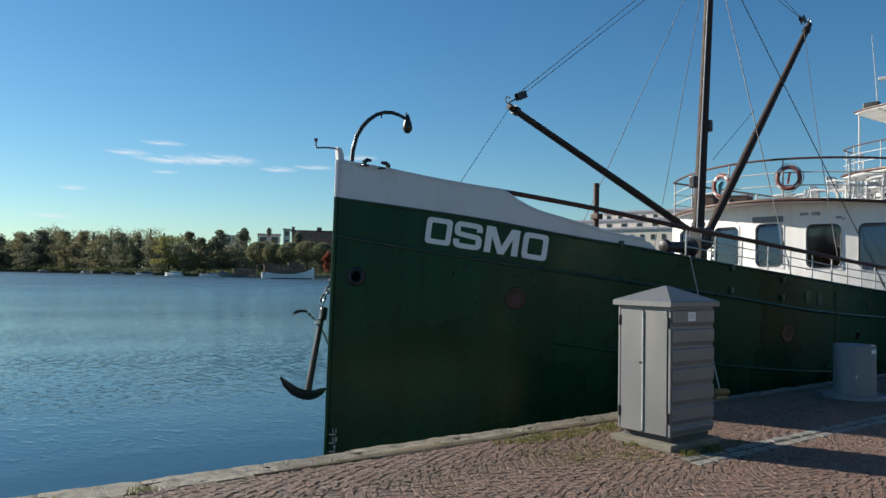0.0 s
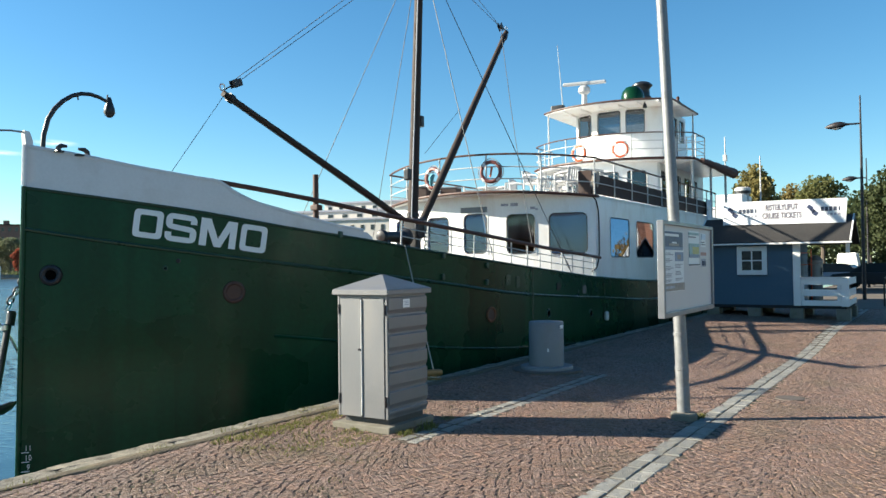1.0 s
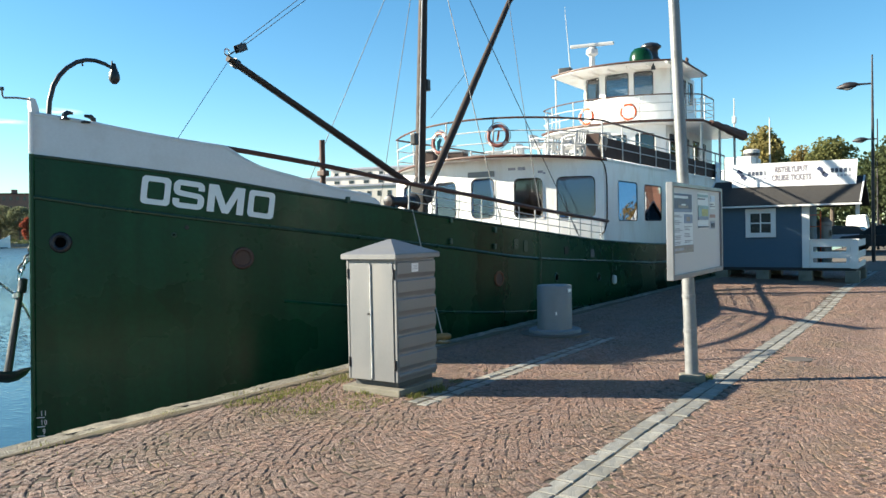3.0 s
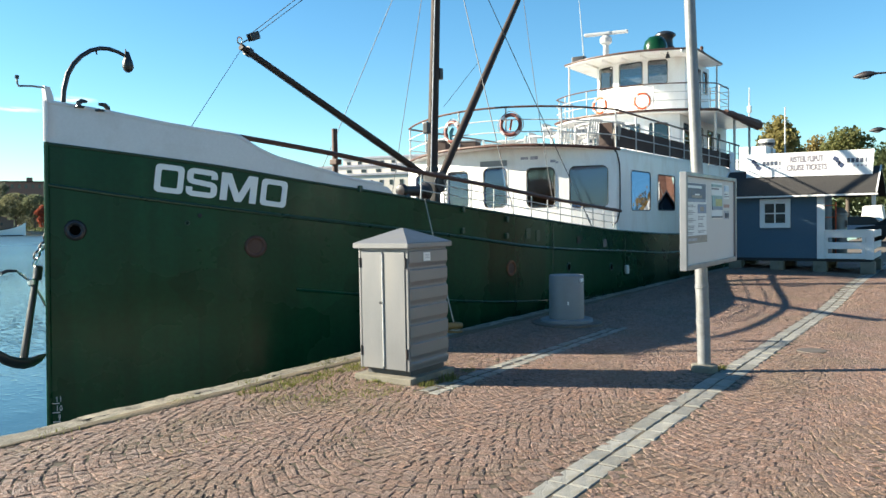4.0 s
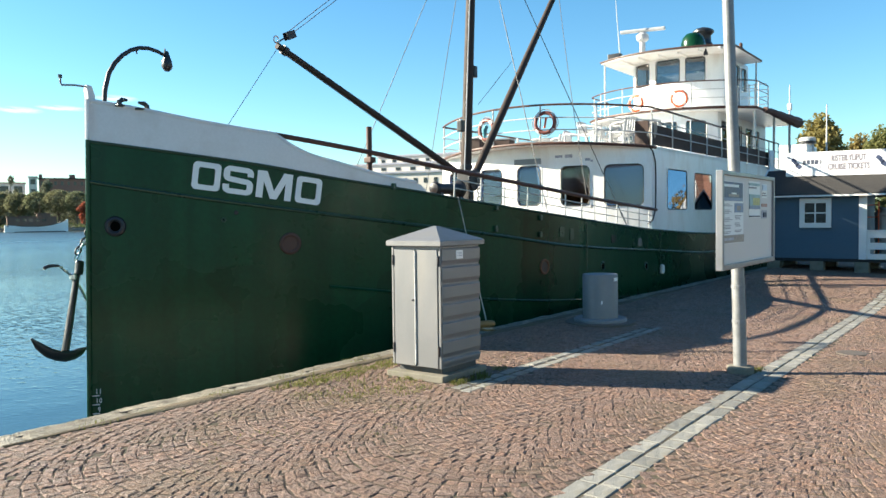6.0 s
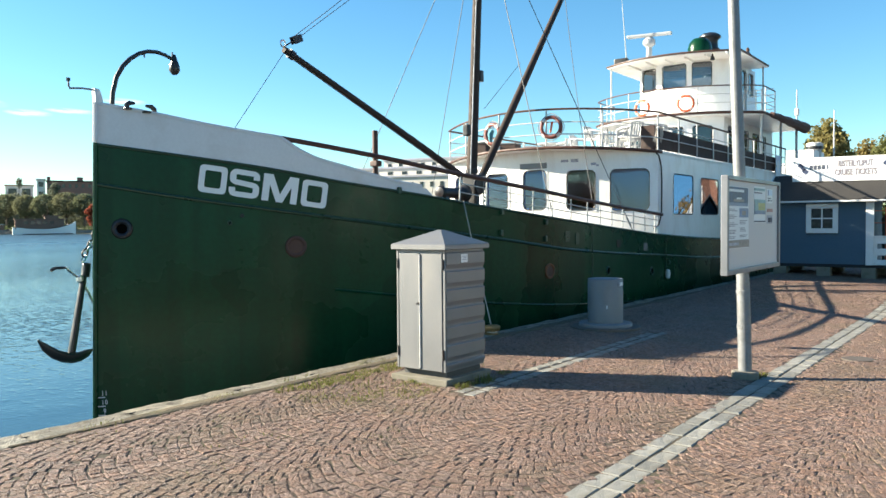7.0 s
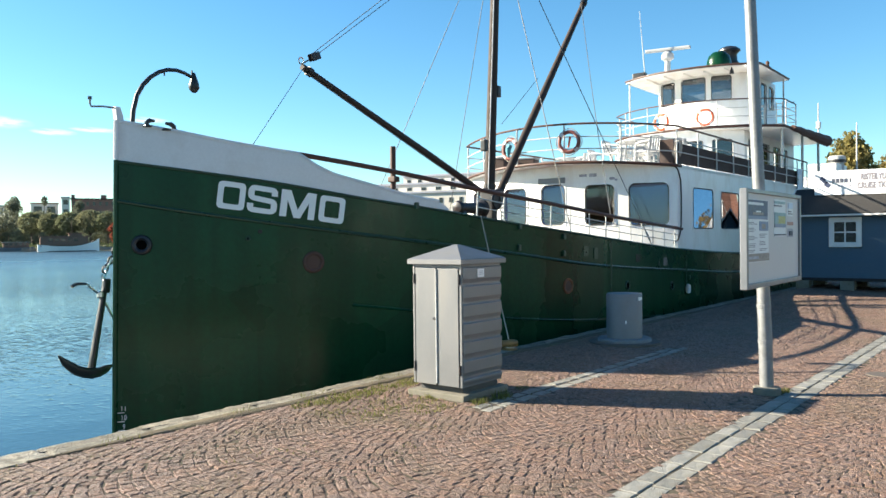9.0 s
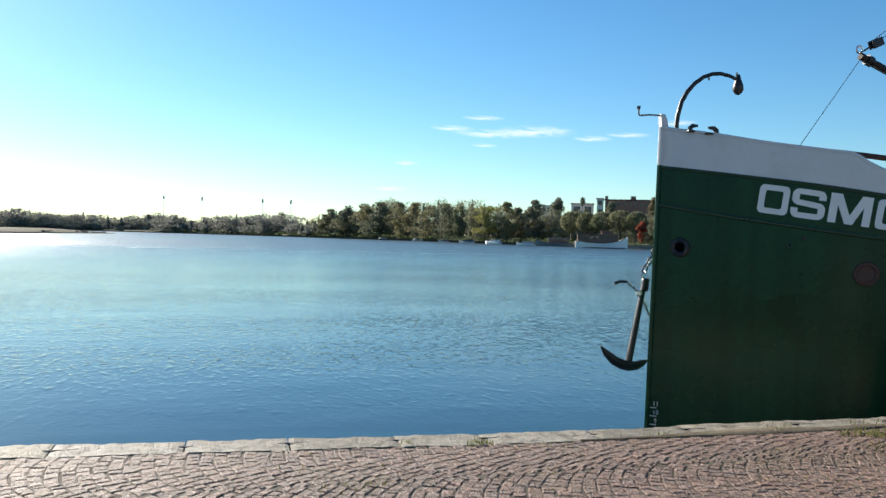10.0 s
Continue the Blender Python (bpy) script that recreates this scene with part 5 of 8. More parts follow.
anchor = thing("anchor", tuple(av(5.2, 0.0)), "black iron anchor with steel stock hanging at the bow", "anchor")
bm = B()
tube(bm, [av(5.27, 1.03), av(5.24, 0.9), av(5.07, 0.0)], [0.045, 0.05, 0.062], 10, squash=0.8)
part("shank", bm, BLACK, anchor, "", True)
bm = B()
arm_pts = [av(4.65, 0.205), av(4.74, 0.10), av(4.86, 0.0), av(4.97, -0.05), av(5.08, -0.075), av(5.18, -0.07), av(5.27, -0.04), av(5.36, 0.0)]
tube(bm, arm_pts, [0.008, 0.045, 0.06, 0.066, 0.068, 0.062, 0.05, 0.008], 10, squash=1.3)
part("crescent", bm, BLACK, anchor, "black curved anchor crescent with two pointed flukes", True)
bm = B()
tube(bm, [av(4.83, 1.045), av(4.9, 1.075), av(5.02, 1.07)], [0.025, 0.022, 0.016], 8)
part("stock_end", bm, IRON, anchor, "", True)
bm = B()
tube(bm, [av(5.02, 1.07), av(5.1, 1.0), av(5.2, 0.92), av(5.3, 0.75), av(5.37, 0.6)], 0.018, 8)
part("stock", bm, CHROME, anchor, "bright steel anchor stock", True)
bm = B()
lathe(bm, [(0.03, -0.05), (0.05, -0.03), (0.05, 0.03), (0.03, 0.05)], av(5.2, 0.92), 12)
part("stock_collar", bm, CHROME, anchor)
bm = B()
box(bm, av(5.28, 1.03), (0.1, 0.09, 0.2), 0, 0.03, 0, 8)
part("head", bm, BLACK, anchor)
for i, (x, z) in enumerate(((5.25, 1.17), (5.275, 1.25), (5.31, 1.315), (5.35, 1.36), (5.39, 1.42), (5.41, 1.49))):
    bm = B()
    c = av(x, z)
    d = Vector((0.5, 0, 0.85)).normalized()
    w = Vector((0.85, 0, -0.5)) if i % 2 else Vector((0, 1, 0))
    tube(bm, [c + d * 0.06 * math.cos(a) + w * 0.036 * math.sin(a) for a in (2 * math.pi * j / 12 for j in range(12))], 0.013, 6, True)
    part("chain_link", bm, BLACK if i % 2 else CHROME, anchor)


# lifebuoys
def lifebuoy(c, normal, rad, r, material, label, bands):
    c, n_ = Vector(c), Vector(normal).normalized()
    u = n_.cross(Vector((0, 0, 1))).normalized()
    v = u.cross(n_)
    ob = thing("lifebuoy", tuple(c), label, "lifebuoy", "lifebuoys on the rails")
    bm = B()
    tube(bm, circle_pts(c, rad, u, v, 32), r, 12, True, 0.8)
    part("ring", bm, material, ob, "", True)
    for k in range(4):
        bm = B()
        a0 = math.pi / 4 + k * math.pi / 2
        tube(bm, [c + (u * math.cos(a) + v * math.sin(a)) * rad for a in (a0 - 0.2, a0 - 0.1, a0, a0 + 0.1, a0 + 0.2)], r * 1.06, 12, False, 0.8)
        part("band", bm, bands, ob, "pale band", True)
    bm = B()
    tube(bm, [c + (u * math.cos(a) + v * math.sin(a)) * (rad + r * (1.25 + 0.25 * math.cos(4 * a))) for a in (2 * math.pi * i / 40 for i in range(40))], 0.01, 5, True)
    part("grab_line", bm, ROPE, ob)
    return ob


def ring_on(track, y, z, out=0.06):
    u = track.where(lambda p: abs(p.y - y) + (9 if p.x > 28.5 else 0))
    return track.place(u, z, out), track.normal(u)


c, n_ = ring_on(eave, 9.05, ROOF1 + 0.49)
lifebuoy(c, n_, 0.24, 0.055, MAROON, "faded dark red lifebuoy hanging on the deck rail", BULW)
bm = B()
box(bm, c + n_ * 0.03 + Vector((0.03, 0, 0.0)), (0.04, 0.04, 0.28), 0, 0.01, 0, 20)
part("rescue_light", bm, ORANGE, None, "orange rescue light on the deck rail", category="rescue light", origin=tuple(c))
c, n_ = ring_on(eave, 10.71, ROOF1 + 0.45)
lifebuoy(c, n_, 0.24, 0.055, MAROON, "faded dark red lifebuoy with a teal cloth on the rail", BULW)
bm = B()
tube(bm, [c + n_ * 0.05 + Vector((0, -0.05, 0.1)), c + n_ * 0.07, c + n_ * 0.05 + Vector((0, 0.03, -0.2))], [0.05, 0.07, 0.03], 8)
part("cloth", bm, TEAL, None, "teal cloth bundled on the deck rail", True, "cloth", origin=tuple(c))
for y, z in ((10.5, 0.36), (9.05, 0.38)):
    c, n_ = ring_on(bridge, y, ROOF2 + z)
    lifebuoy(c, n_, 0.25, 0.045, ORANGE, "bright orange lifebuoy hanging on the bridge rail", BULW)


# covered lockers at the front of the upper deck
for x, y, s in ((18.25, 12.25, 0.52), (18.75, 11.55, 0.44)):
    ob = thing("deck_locker", (x, y, ROOF1 + 0.03 + camber(y)), "dark grey covered locker on the upper deck", "locker", "lockers on the upper deck")
    bm = B()
    box(bm, (x, y, ROOF1 + 0.03 + camber(y) + s * 0.45), (s, s * 1.2, s * 0.9), 12, 0.02)
    part("body", bm, CANVAS, ob)
    bm = B()
    box(bm, (x, y, ROOF1 + 0.03 + camber(y) + s * 0.95), (s * 1.08, s * 1.28, s * 0.1), 12, 0.02)
    part("lid", bm, BOLLGREY, ob, "grey lid")


# white plastic chairs and tables on the upper deck
def deck_chair():
    ob = thing("deck_chair", (0, 0, 0), "white plastic armchair on the upper deck", "chair", "chairs on the upper deck")
    bm = B()
    box(bm, (0, 0, 0.43), (0.46, 0.46, 0.03), 0, 0.01)
    part("seat", bm, PLASTIC, ob)
    for dy in (-0.17, -0.085, 0, 0.085, 0.17):
        bm = B()
        box(bm, (0.245, dy, 0.61), (0.02, 0.055, 0.32), 0, 0.006, 0, 10)
        part("back_slat", bm, PLASTIC, ob)
    bm = B()
    tube(bm, [(0.22, -0.22, 0.44), (0.28, -0.22, 0.77), (0.29, 0, 0.79), (0.28, 0.22, 0.77), (0.22, 0.22, 0.44)], 0.02, 6)
    part("back_frame", bm, PLASTIC, ob)
    for sy in (-1, 1):
        bm = B()
        tube(bm, [(-0.22, sy * 0.25, 0.62), (0.0, sy * 0.26, 0.66), (0.26, sy * 0.24, 0.66)], 0.022, 6)
        part("armrest", bm, PLASTIC, ob)
        for sx in (-1, 1):
            bm = B()
            rod(bm, (sx * 0.22, sy * 0.23, 0.63 if sx < 0 else 0.43), (sx * 0.25, sy * 0.25, 0.0), 0.022, 0.018, 6)
            part("leg", bm, PLASTIC, ob)
    return ob


def deck_table():
    ob = thing("deck_table", (0, 0, 0), "white plastic table on the upper deck", "table", "tables on the upper deck")
    bm = B()
    lathe(bm, [(0.44, 0.70), (0.46, 0.715), (0.46, 0.735), (0.44, 0.745)], (0, 0, 0), 20)
    part("tabletop", bm, PLASTIC, ob)
    for k in range(4):
        a = math.pi / 4 + k * math.pi / 2
        bm = B()
        rod(bm, (0.25 * math.cos(a), 0.25 * math.sin(a), 0.7), (0.33 * math.cos(a), 0.33 * math.sin(a), 0), 0.025, n=6)
        part("leg", bm, PLASTIC, ob)
    return ob


rng = random.Random(5)
chair, table = deck_chair(), deck_table()
tables = [(19.6, 8.7), (21.4, 10.0), (22.0, 12.0), (22.4, 8.9), (20.6, 8.2)]
for i, (x, y) in enumerate(tables):
    ang0 = rng.uniform(0, 360)
    m_ = pose(x, y, ROOF1 + 0.03 + camber(y), 0, 0, rng.uniform(0, 90))
    if i == 0:
        table.matrix_basis = m_
    else:
        copy_thing(table, m_)
    for k in range(3):
        a = ang0 + 120 * k + rng.uniform(-18, 18)
        cx, cy = x + 0.62 * math.cos(radians(a)), y + 0.62 * math.sin(radians(a))
        m_ = pose(cx, cy, ROOF1 + 0.03 + camber(cy), 0, 0, a + rng.uniform(-15, 15))
        if i == 0 and k == 0:
            chair.matrix_basis = m_
        else:
            copy_thing(chair, m_)

# ---- on the quay ----
CABZ = 0.0
CM = pose(6.53, 4.848, 0, 0, 0, CABZ) @ Matrix.Diagonal((1, 0.877, 1, 1))


def cab(u, v, z):
    return CM @ Vector((u, v, z))


def cbox(c, s, bev=0.0, rx=0.0, ry=0.0):
    bm = B()
    box(bm, (0, 0, 0), s, 0, bev, rx, ry)
    bm.transform(CM @ Matrix.Translation(c))
    return bm


cabinet = thing("electrical_cabinet", (6.53, 4.86, 0), "grey steel electrical cabinet with pyramid roof on a concrete slab", "cabinet")
part("base_slab", cbox((0, 0, 0.008), (0.79, 0.82, 0.07), 0.012), CONC, cabinet, "weathered concrete base slab")
part("plinth", cbox((0.02, 0, 0.08), (0.60, 0.62, 0.08)), PLINTH, cabinet, "dark recessed plinth")
part("body", cbox((0, 0, 0.715), (0.68, 0.70, 1.22), 0.006), CAB, cabinet)
for s in (-1, 1):
    v0, v1 = (0.014, 0.312) if s > 0 else (-0.312, -0.014)
    door = part("door", cbox((-0.346, (v0 + v1) / 2, 0.70), (0.014, v1 - v0, 1.18), 0.004), CAB, cabinet)
    for z in (0.28, 1.18):
        bm = B()
        rod(bm, cab(-0.354, s * 0.328, z - 0.05), cab(-0.354, s * 0.328, z + 0.05), 0.011, n=8)
        part("hinge", bm, IRON, door)
bm = B()
rod(bm, cab(-0.356, 0.0, 0.13), cab(-0.356, 0.0, 1.28), 0.010, n=8)
part("door_closing_strip", bm, CAB_STRIP, cabinet, "worn bright closing strip")
bm = B()
lathe(bm, [(0.012, -0.012), (0.012, 0.012)], cab(-0.36, 0.03, 0.78), 10, "x")
part("lock", bm, IRON, cabinet)
for s in (-1, 1):
    part("corner_post", cbox((-0.332, s * 0.342, 0.715), (0.03, 0.03, 1.22), 0.006), CAB, cabinet)
# ribbed side: flat bands with recessed grooves between
for k in range(7):
    z0, z1 = max(0.06 + 0.185 * k, 0.15), min(0.06 + 0.185 * k + 0.128, 1.315)
    bm = B()
    prism(bm, [(0.002, z0 - 0.035), (0.002, z1 + 0.006), (-0.012, z1), (-0.019, z1 - 0.008), (-0.019, z0 + 0.012), (-0.014, z0)], -0.335, 0.338, lambda v, z_, u: cab(u, -0.35 + v, z_))
    part("side_band", bm, CAB, cabinet)
part("rating_plate", cbox((-0.04, -0.373, 1.235), (0.115, 0.008, 0.085)), PAPER, cabinet, "small white plate")
bm = B()
for i, z in enumerate((1.255, 1.24, 1.222)):
    b_ = cbox((-0.04, -0.379, z), (0.08 - 0.015 * (i % 2), 0.003, 0.006))
    me = bpy.data.meshes.new("tmp")
    b_.to_mesh(me)
    b_.free()
    bm.from_mesh(me)
    bpy.data.meshes.remove(me)
part("plate_print", bm, POSTGREY, cabinet)
bm = B()
a, h0, h1, h2 = 0.395, 1.325, 1.375, 1.525
rows = [[bm.verts.new(cab(x, y, z)) for x, y in ((-r, -r), (r, -r), (r, r), (-r, r))] for r, z in ((a - 0.015, h0), (a, h0 + 0.006), (a, h1), (a - 0.012, h1 + 0.01), (0.02, h2))]
for p, q in zip(rows, rows[1:]):
    for i in range(4):
        bm.faces.new((p[i], p[(i + 1) % 4], q[(i + 1) % 4], q[i]))
bm.faces.new(rows[0])
bm.faces.new(rows[-1])
part("roof", bm, CAB, cabinet, "pyramid-shaped grey roof cap")
# notice board on a lamp pole
pole = thing("lamp_pole", (8.30, 2.25, -0.03), "tall galvanised steel pole in a concrete footing", "pole")
bm = B()
tube(bm, [(8.30, 2.25, -0.03), (8.30, 2.262, 0.5), (8.30, 2.277, 0.95), (8.3, 2.315, 2.0), (8.3, 2.355, 3.0), (8.3, 2.52, 7.5)], [0.068, 0.067, 0.064, 0.061, 0.058, 0.05], 18)
part("shaft", bm, GALV, pole, "", True)
bm = B()
lathe(bm, [(0.135, -0.02), (0.135, 0.06), (0.12, 0.072), (0.065, 0.075)], (8.30, 2.25, -0.032), 22)
part("footing", bm, CONC, pole, "round concrete footing")
for z in (0.86, 0.5):
    bm = B()
    lathe(bm, [(0.062, -0.02), (0.071, -0.016), (0.071, 0.016), (0.062, 0.02)], (8.30, 2.25 + 0.029 * z, z), 18)
    part("pole_band", bm, GALV, pole)
SM = pose(8.30, 2.17, 0, 0, 0, 0)
board = thing("notice_board", (8.36, 2.145, 1.05), "grey framed notice board with faded posters on a pole", "notice board")


def sbox(u0, u1, z0, z1, d0, d1, bev=0.0):
    bm = B()
    span(bm, u0, u1, d0, d1, z0, z1, bev)
    bm.transform(SM)
    return bm


SL, SR, S0, S1 = -1.0, 0.93, 1.085, 2.015
part("panel", sbox(SL + 0.02, SR - 0.02, S0 + 0.02, S1 - 0.02, -0.012, 0.012), PANEL, board, "grey-white panel")
for u0, u1, z0, z1 in ((SL, SL + 0.05, S0, S1), (SR - 0.05, SR, S0, S1), (SL + 0.05, SR - 0.05, S1 - 0.04, S1), (SL + 0.05, SR - 0.05, S0, S0 + 0.05)):
    part("frame_bar", sbox(u0, u1, z0, z1, -0.035, 0.03, 0.006), ALU, board)
for z in (1.25, 1.85):
    part("clamp", sbox(-0.14, 0.02, z - 0.03, z + 0.03, 0.03, 0.16, 0.006), GALV, board)
SHEETS = ((-0.96, -0.25, 1.33, 1.92, PAPER, "white printed poster with a dark photograph"), (-0.06, 0.37, 1.57, 1.945, PAPER, "white printed poster with a green and yellow picture"), (0.44, 0.66, 1.78, 1.93, PAPER, "small white notice"),
          (0.44, 0.68, 1.685, 1.72, POSTRED, "small red notice"), (0.445, 0.67, 1.56, 1.65, POSTGREY, "small grey notice"))
PRINTS = ((0, -0.955, -0.275, 1.735, 1.915, POSTNAVY), (0, -0.90, -0.42, 1.868, 1.893, PAPER), (0, -0.76, -0.42, 1.775, 1.80, POSTTAN), (0, -0.66, -0.50, 1.80, 1.815, PAPER), (0, -0.95, -0.28, 1.737, 1.765, POSTBLUE),
          (0, -0.56, -0.27, 1.625, 1.715, POSTBLUE), (0, -0.49, -0.36, 1.645, 1.69, POSTTAN), (0, -0.935, -0.245, 1.335, 1.41, POSTTAN), (0, -0.90, -0.60, 1.36, 1.385, POSTGREY),
          (1, -0.05, 0.34, 1.90, 1.925, POSTGRN), (1, -0.05, 0.22, 1.872, 1.885, INK), (1, -0.045, 0.36, 1.66, 1.81, POSTGRN), (1, 0.08, 0.34, 1.70, 1.775, POSTYELLOW), (1, -0.045, 0.36, 1.66, 1.695, POSTBLUE), (1, -0.045, 0.36, 1.578, 1.592, INKDARK),
          (2, 0.47, 0.63, 1.86, 1.92, PALEBLUE), (2, 0.47, 0.62, 1.80, 1.81, INK), (2, 0.47, 0.58, 1.825, 1.835, INK), (4, 0.50, 0.62, 1.575, 1.625, INKDARK))
sheets = []
for u0, u1, z0, z1, m_, lab in SHEETS:
    sheets.append(part("poster", sbox(u0, u1, z0, z1, -0.0145, -0.0125), m_, board, lab))
for i, (k, u0, u1, z0, z1, m_) in enumerate(PRINTS):
    part("picture", sbox(u0, u1, z0, z1, -0.0165 - 0.0004 * i, -0.0145), m_, sheets[k])
rng = random.Random(8)
for col, wide, rows_ in ((-0.93, 0.30, (1.70, 1.685, 1.645, 1.63, 1.615, 1.57, 1.555, 1.54, 1.50, 1.485, 1.47, 1.44, 1.425)), (-0.55, 0.26, (1.59, 1.575, 1.56, 1.52, 1.505, 1.49, 1.45, 1.435))):
    for z in rows_:
        part("print_line", sbox(col, col + wide * rng.uniform(0.6, 1.0), z, z + 0.006, -0.0165, -0.0145), INK, sheets[0])

# round service box and bollard in the ship's shade
svc = thing("service_post", (10.97, 5.05, 0), "squat grey coated steel service post on a concrete foot", "service post")
bm = B()
lathe(bm, [(0.265, 0.0), (0.265, 0.645), (0.255, 0.665), (0.1, 0.675)], (10.97, 5.05, 0.07), 28)
part("body", bm, BOLLGREY, svc, "", True)
bm = B()
lathe(bm, [(0.40, 0.02), (0.40, 0.055), (0.385, 0.07), (0.2, 0.072)], (10.97, 5.05, 0), 26)
part("foot", bm, BOLLGREY, svc)
bm = B()
lathe(bm, [(0.53, -0.03), (0.53, 0.012), (0.5, 0.02), (0.2, 0.021)], (10.97, 5.05, 0), 26)
part("footing", bm, COVER, svc, "round dark worn footing")
bm = B()
box(bm, (10.94, 4.785, 0.66), (0.14, 0.02, 0.05), 8, 0.004)
part("name_plate", bm, PAPER, svc, "small pale plate")
bm = B()
box(bm, (10.745, 4.92, 0.32), (0.02, 0.02, 0.05), 30, 0.004)
part("catch", bm, PAPER, svc)
bol = thing("mooring_bollard", (9.36, 6.0, 0), "low yellow ochre iron mooring bollard at the quay edge", "bollard")
bm = B()
lathe(bm, [(0.11, 0.0), (0.11, 0.02), (0.055, 0.035), (0.05, 0.06), (0.06, 0.085)], (9.31, 6.03, 0), 18)
part("post", bm, YELLOW, bol, "", True)
bm = B()
tube(bm, [(9.20, 6.10, 0.088), (9.23, 6.08, 0.09), (9.30, 6.035, 0.092), (9.38, 5.985, 0.09), (9.41, 5.965, 0.088)], [0.036, 0.052, 0.054, 0.052, 0.036], 14)
part("horn", bm, YELLOW, bol, "", True)
for k in range(2):
    bm = B()
    tube(bm, circle_pts((9.31, 6.03, 0.015 + 0.024 * k), 0.07, (1, 0, 0), (0, 1, 0.1), 16), 0.011, 6, True)
    part("rope_turn", bm, ROPE, bol, "worn mooring rope")
wire((9.31, 6.03, 0.10), near_side(10.34, 1.95, 0.0), 0.010, 0.02, "mooring_rope", "grey mooring rope from the bow to the bollard", 8, ROPE)
for x in (13.9, 17.8):
    wire(near_side(x, sheer(x) - 0.02, 0.03), near_side(x, 0.42, 0.035), 0.012, 0, "fender_line", "dark line hanging down the hull", 8, GREEN_TRIM)
bm = B()
lathe(bm, [(0.02, 0.11), (0.05, 0.09), (0.06, 0.0), (0.05, -0.09), (0.02, -0.11)], near_side(17.8, 0.36, 0.07), 14)
part("fender", bm, PANEL, None, "small pale worn fender hanging on the hull", True, "fender", origin=tuple(near_side(17.8, 0.36, 0.07)))
bm = B()
lathe(bm, [(0.17, -0.03), (0.17, 0.003), (0.145, 0.005)], (10.1, 1.48, lie(1.48) + 0.002), 28)
part("manhole_cover", bm, COVER, None, "round dark iron manhole cover in the paving", category="manhole cover", origin=(10.1, 1.48, lie(1.48)))

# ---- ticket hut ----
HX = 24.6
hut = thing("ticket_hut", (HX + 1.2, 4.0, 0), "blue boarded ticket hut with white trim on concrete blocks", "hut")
bm = B()
span(bm, HX + 0.03, HX + 2.4, 3.42, 6.05, 0.34, 2.2)
# lapped boards on the front
win = (4.185, 5.03, 1.215, 2.065)
wall = part("wall", bm, BLUE, hut, "blue painted wall of horizontal boards")
for k in range(14):
    z0 = 0.32 + 0.135 * k
    runs = [(3.40, 6.06)] if z0 + 0.135 < win[2] or z0 > win[3] else [(3.40, win[0] + 0.02), (win[1] - 0.02, 6.06)]
    for y0, y1 in runs:
        bm = B()
        prism(bm, [(0.0, z0), (-0.024, z0), (-0.015, z0 + 0.137), (0.0, z0 + 0.137)], y0, y1, lambda u, z, w: (HX + 0.03 + u, w, z))
        part("board", bm, BLUE, wall)
for k in range(14):
    z0 = 0.32 + 0.135 * k
    bm = B()
    prism(bm, [(0.0, z0), (-0.03, z0), (-0.014, z0 + 0.137), (0.0, z0 + 0.137)], HX + 0.03, HX + 2.4, lambda u, z, w: (w, 3.42 + u, z))
    part("board", bm, BLUE, wall)
wob = part("window", box(B(), (HX - 0.002, (win[0] + win[1]) / 2, (win[2] + win[3]) / 2), (0.05, 0.58, 0.58)), DARKPANE, hut, "small four-pane window")
y0, y1, z0, z1 = win
for c, s in (((y0 + y1) / 2, z1 - 0.07), ((y0 + y1) / 2, z0 + 0.07)):
    bm = B()
    box(bm, (HX - 0.03, c, s), (0.05, y1 - y0, 0.14), 0, 0.006)
    part("window_trim", bm, HUTWHITE, wob)
for c in (y0 + 0.07, y1 - 0.07):
    bm = B()
    box(bm, (HX - 0.03, c, (z0 + z1) / 2), (0.05, 0.14, z1 - z0 - 0.28), 0, 0.006)
    part("window_trim", bm, HUTWHITE, wob)
bm = B()
box(bm, (HX - 0.035, (y0 + y1) / 2, (z0 + z1) / 2), (0.03, 0.035, 0.62))
part("glazing_bar", bm, HUTWHITE, wob)
bm = B()
box(bm, (HX - 0.035, (y0 + y1) / 2, (z0 + z1) / 2), (0.031, 0.62, 0.035))
part("glazing_bar", bm, HUTWHITE, wob)
for y in (3.40,):
    bm = B()
    box(bm, (HX - 0.02, y - 0.02, 1.24), (0.07, 0.2, 1.84), 0, 0.006)
    part("corner_board", bm, HUTWHITE, hut)
# porch
bm = B()
box(bm, (HX + 0.05, 2.06, 1.98), (0.1, 0.1, 0.32), 0, 0.008)
part("hanging_post", bm, HUTWHITE, hut)
bm = B()
box(bm, (HX - 0.02, 2.14, 0.71), (0.05, 0.2, 0.8), 0, 0.006)
part("railing_post", bm, HUTWHITE, hut)
for z, h in ((0.40, 0.15), (0.695, 0.19), (1.02, 0.19)):
    bm = B()
    box(bm, (HX - 0.01, 2.74, z), (0.035, 1.06, h), 0, 0.005)
    part("railing_board", bm, HUTWHITE, hut)
    bm = B()
    box(bm, (HX + 1.18, 2.06, z), (2.3, 0.035, h), 0, 0.005)
    part("railing_board", bm, HUTWHITE, hut)
bm = B()
box(bm, (HX + 0.0, 2.66, 1.133), (0.12, 1.28, 0.03), 0, 0.005)
part("handrail", bm, HUTWHITE, hut)
for y in (3.25, 2.3):
    bm = B()
    box(bm, (HX + 0.03, y, 0.75), (0.06, 0.09, 0.66))
    part("baluster", bm, HUTWHITE, hut)
bm = B()
span(bm, HX, HX + 2.4, 2.1, 6.05, 0.24, 0.33)
part("floor_frame", bm, FELT, hut)
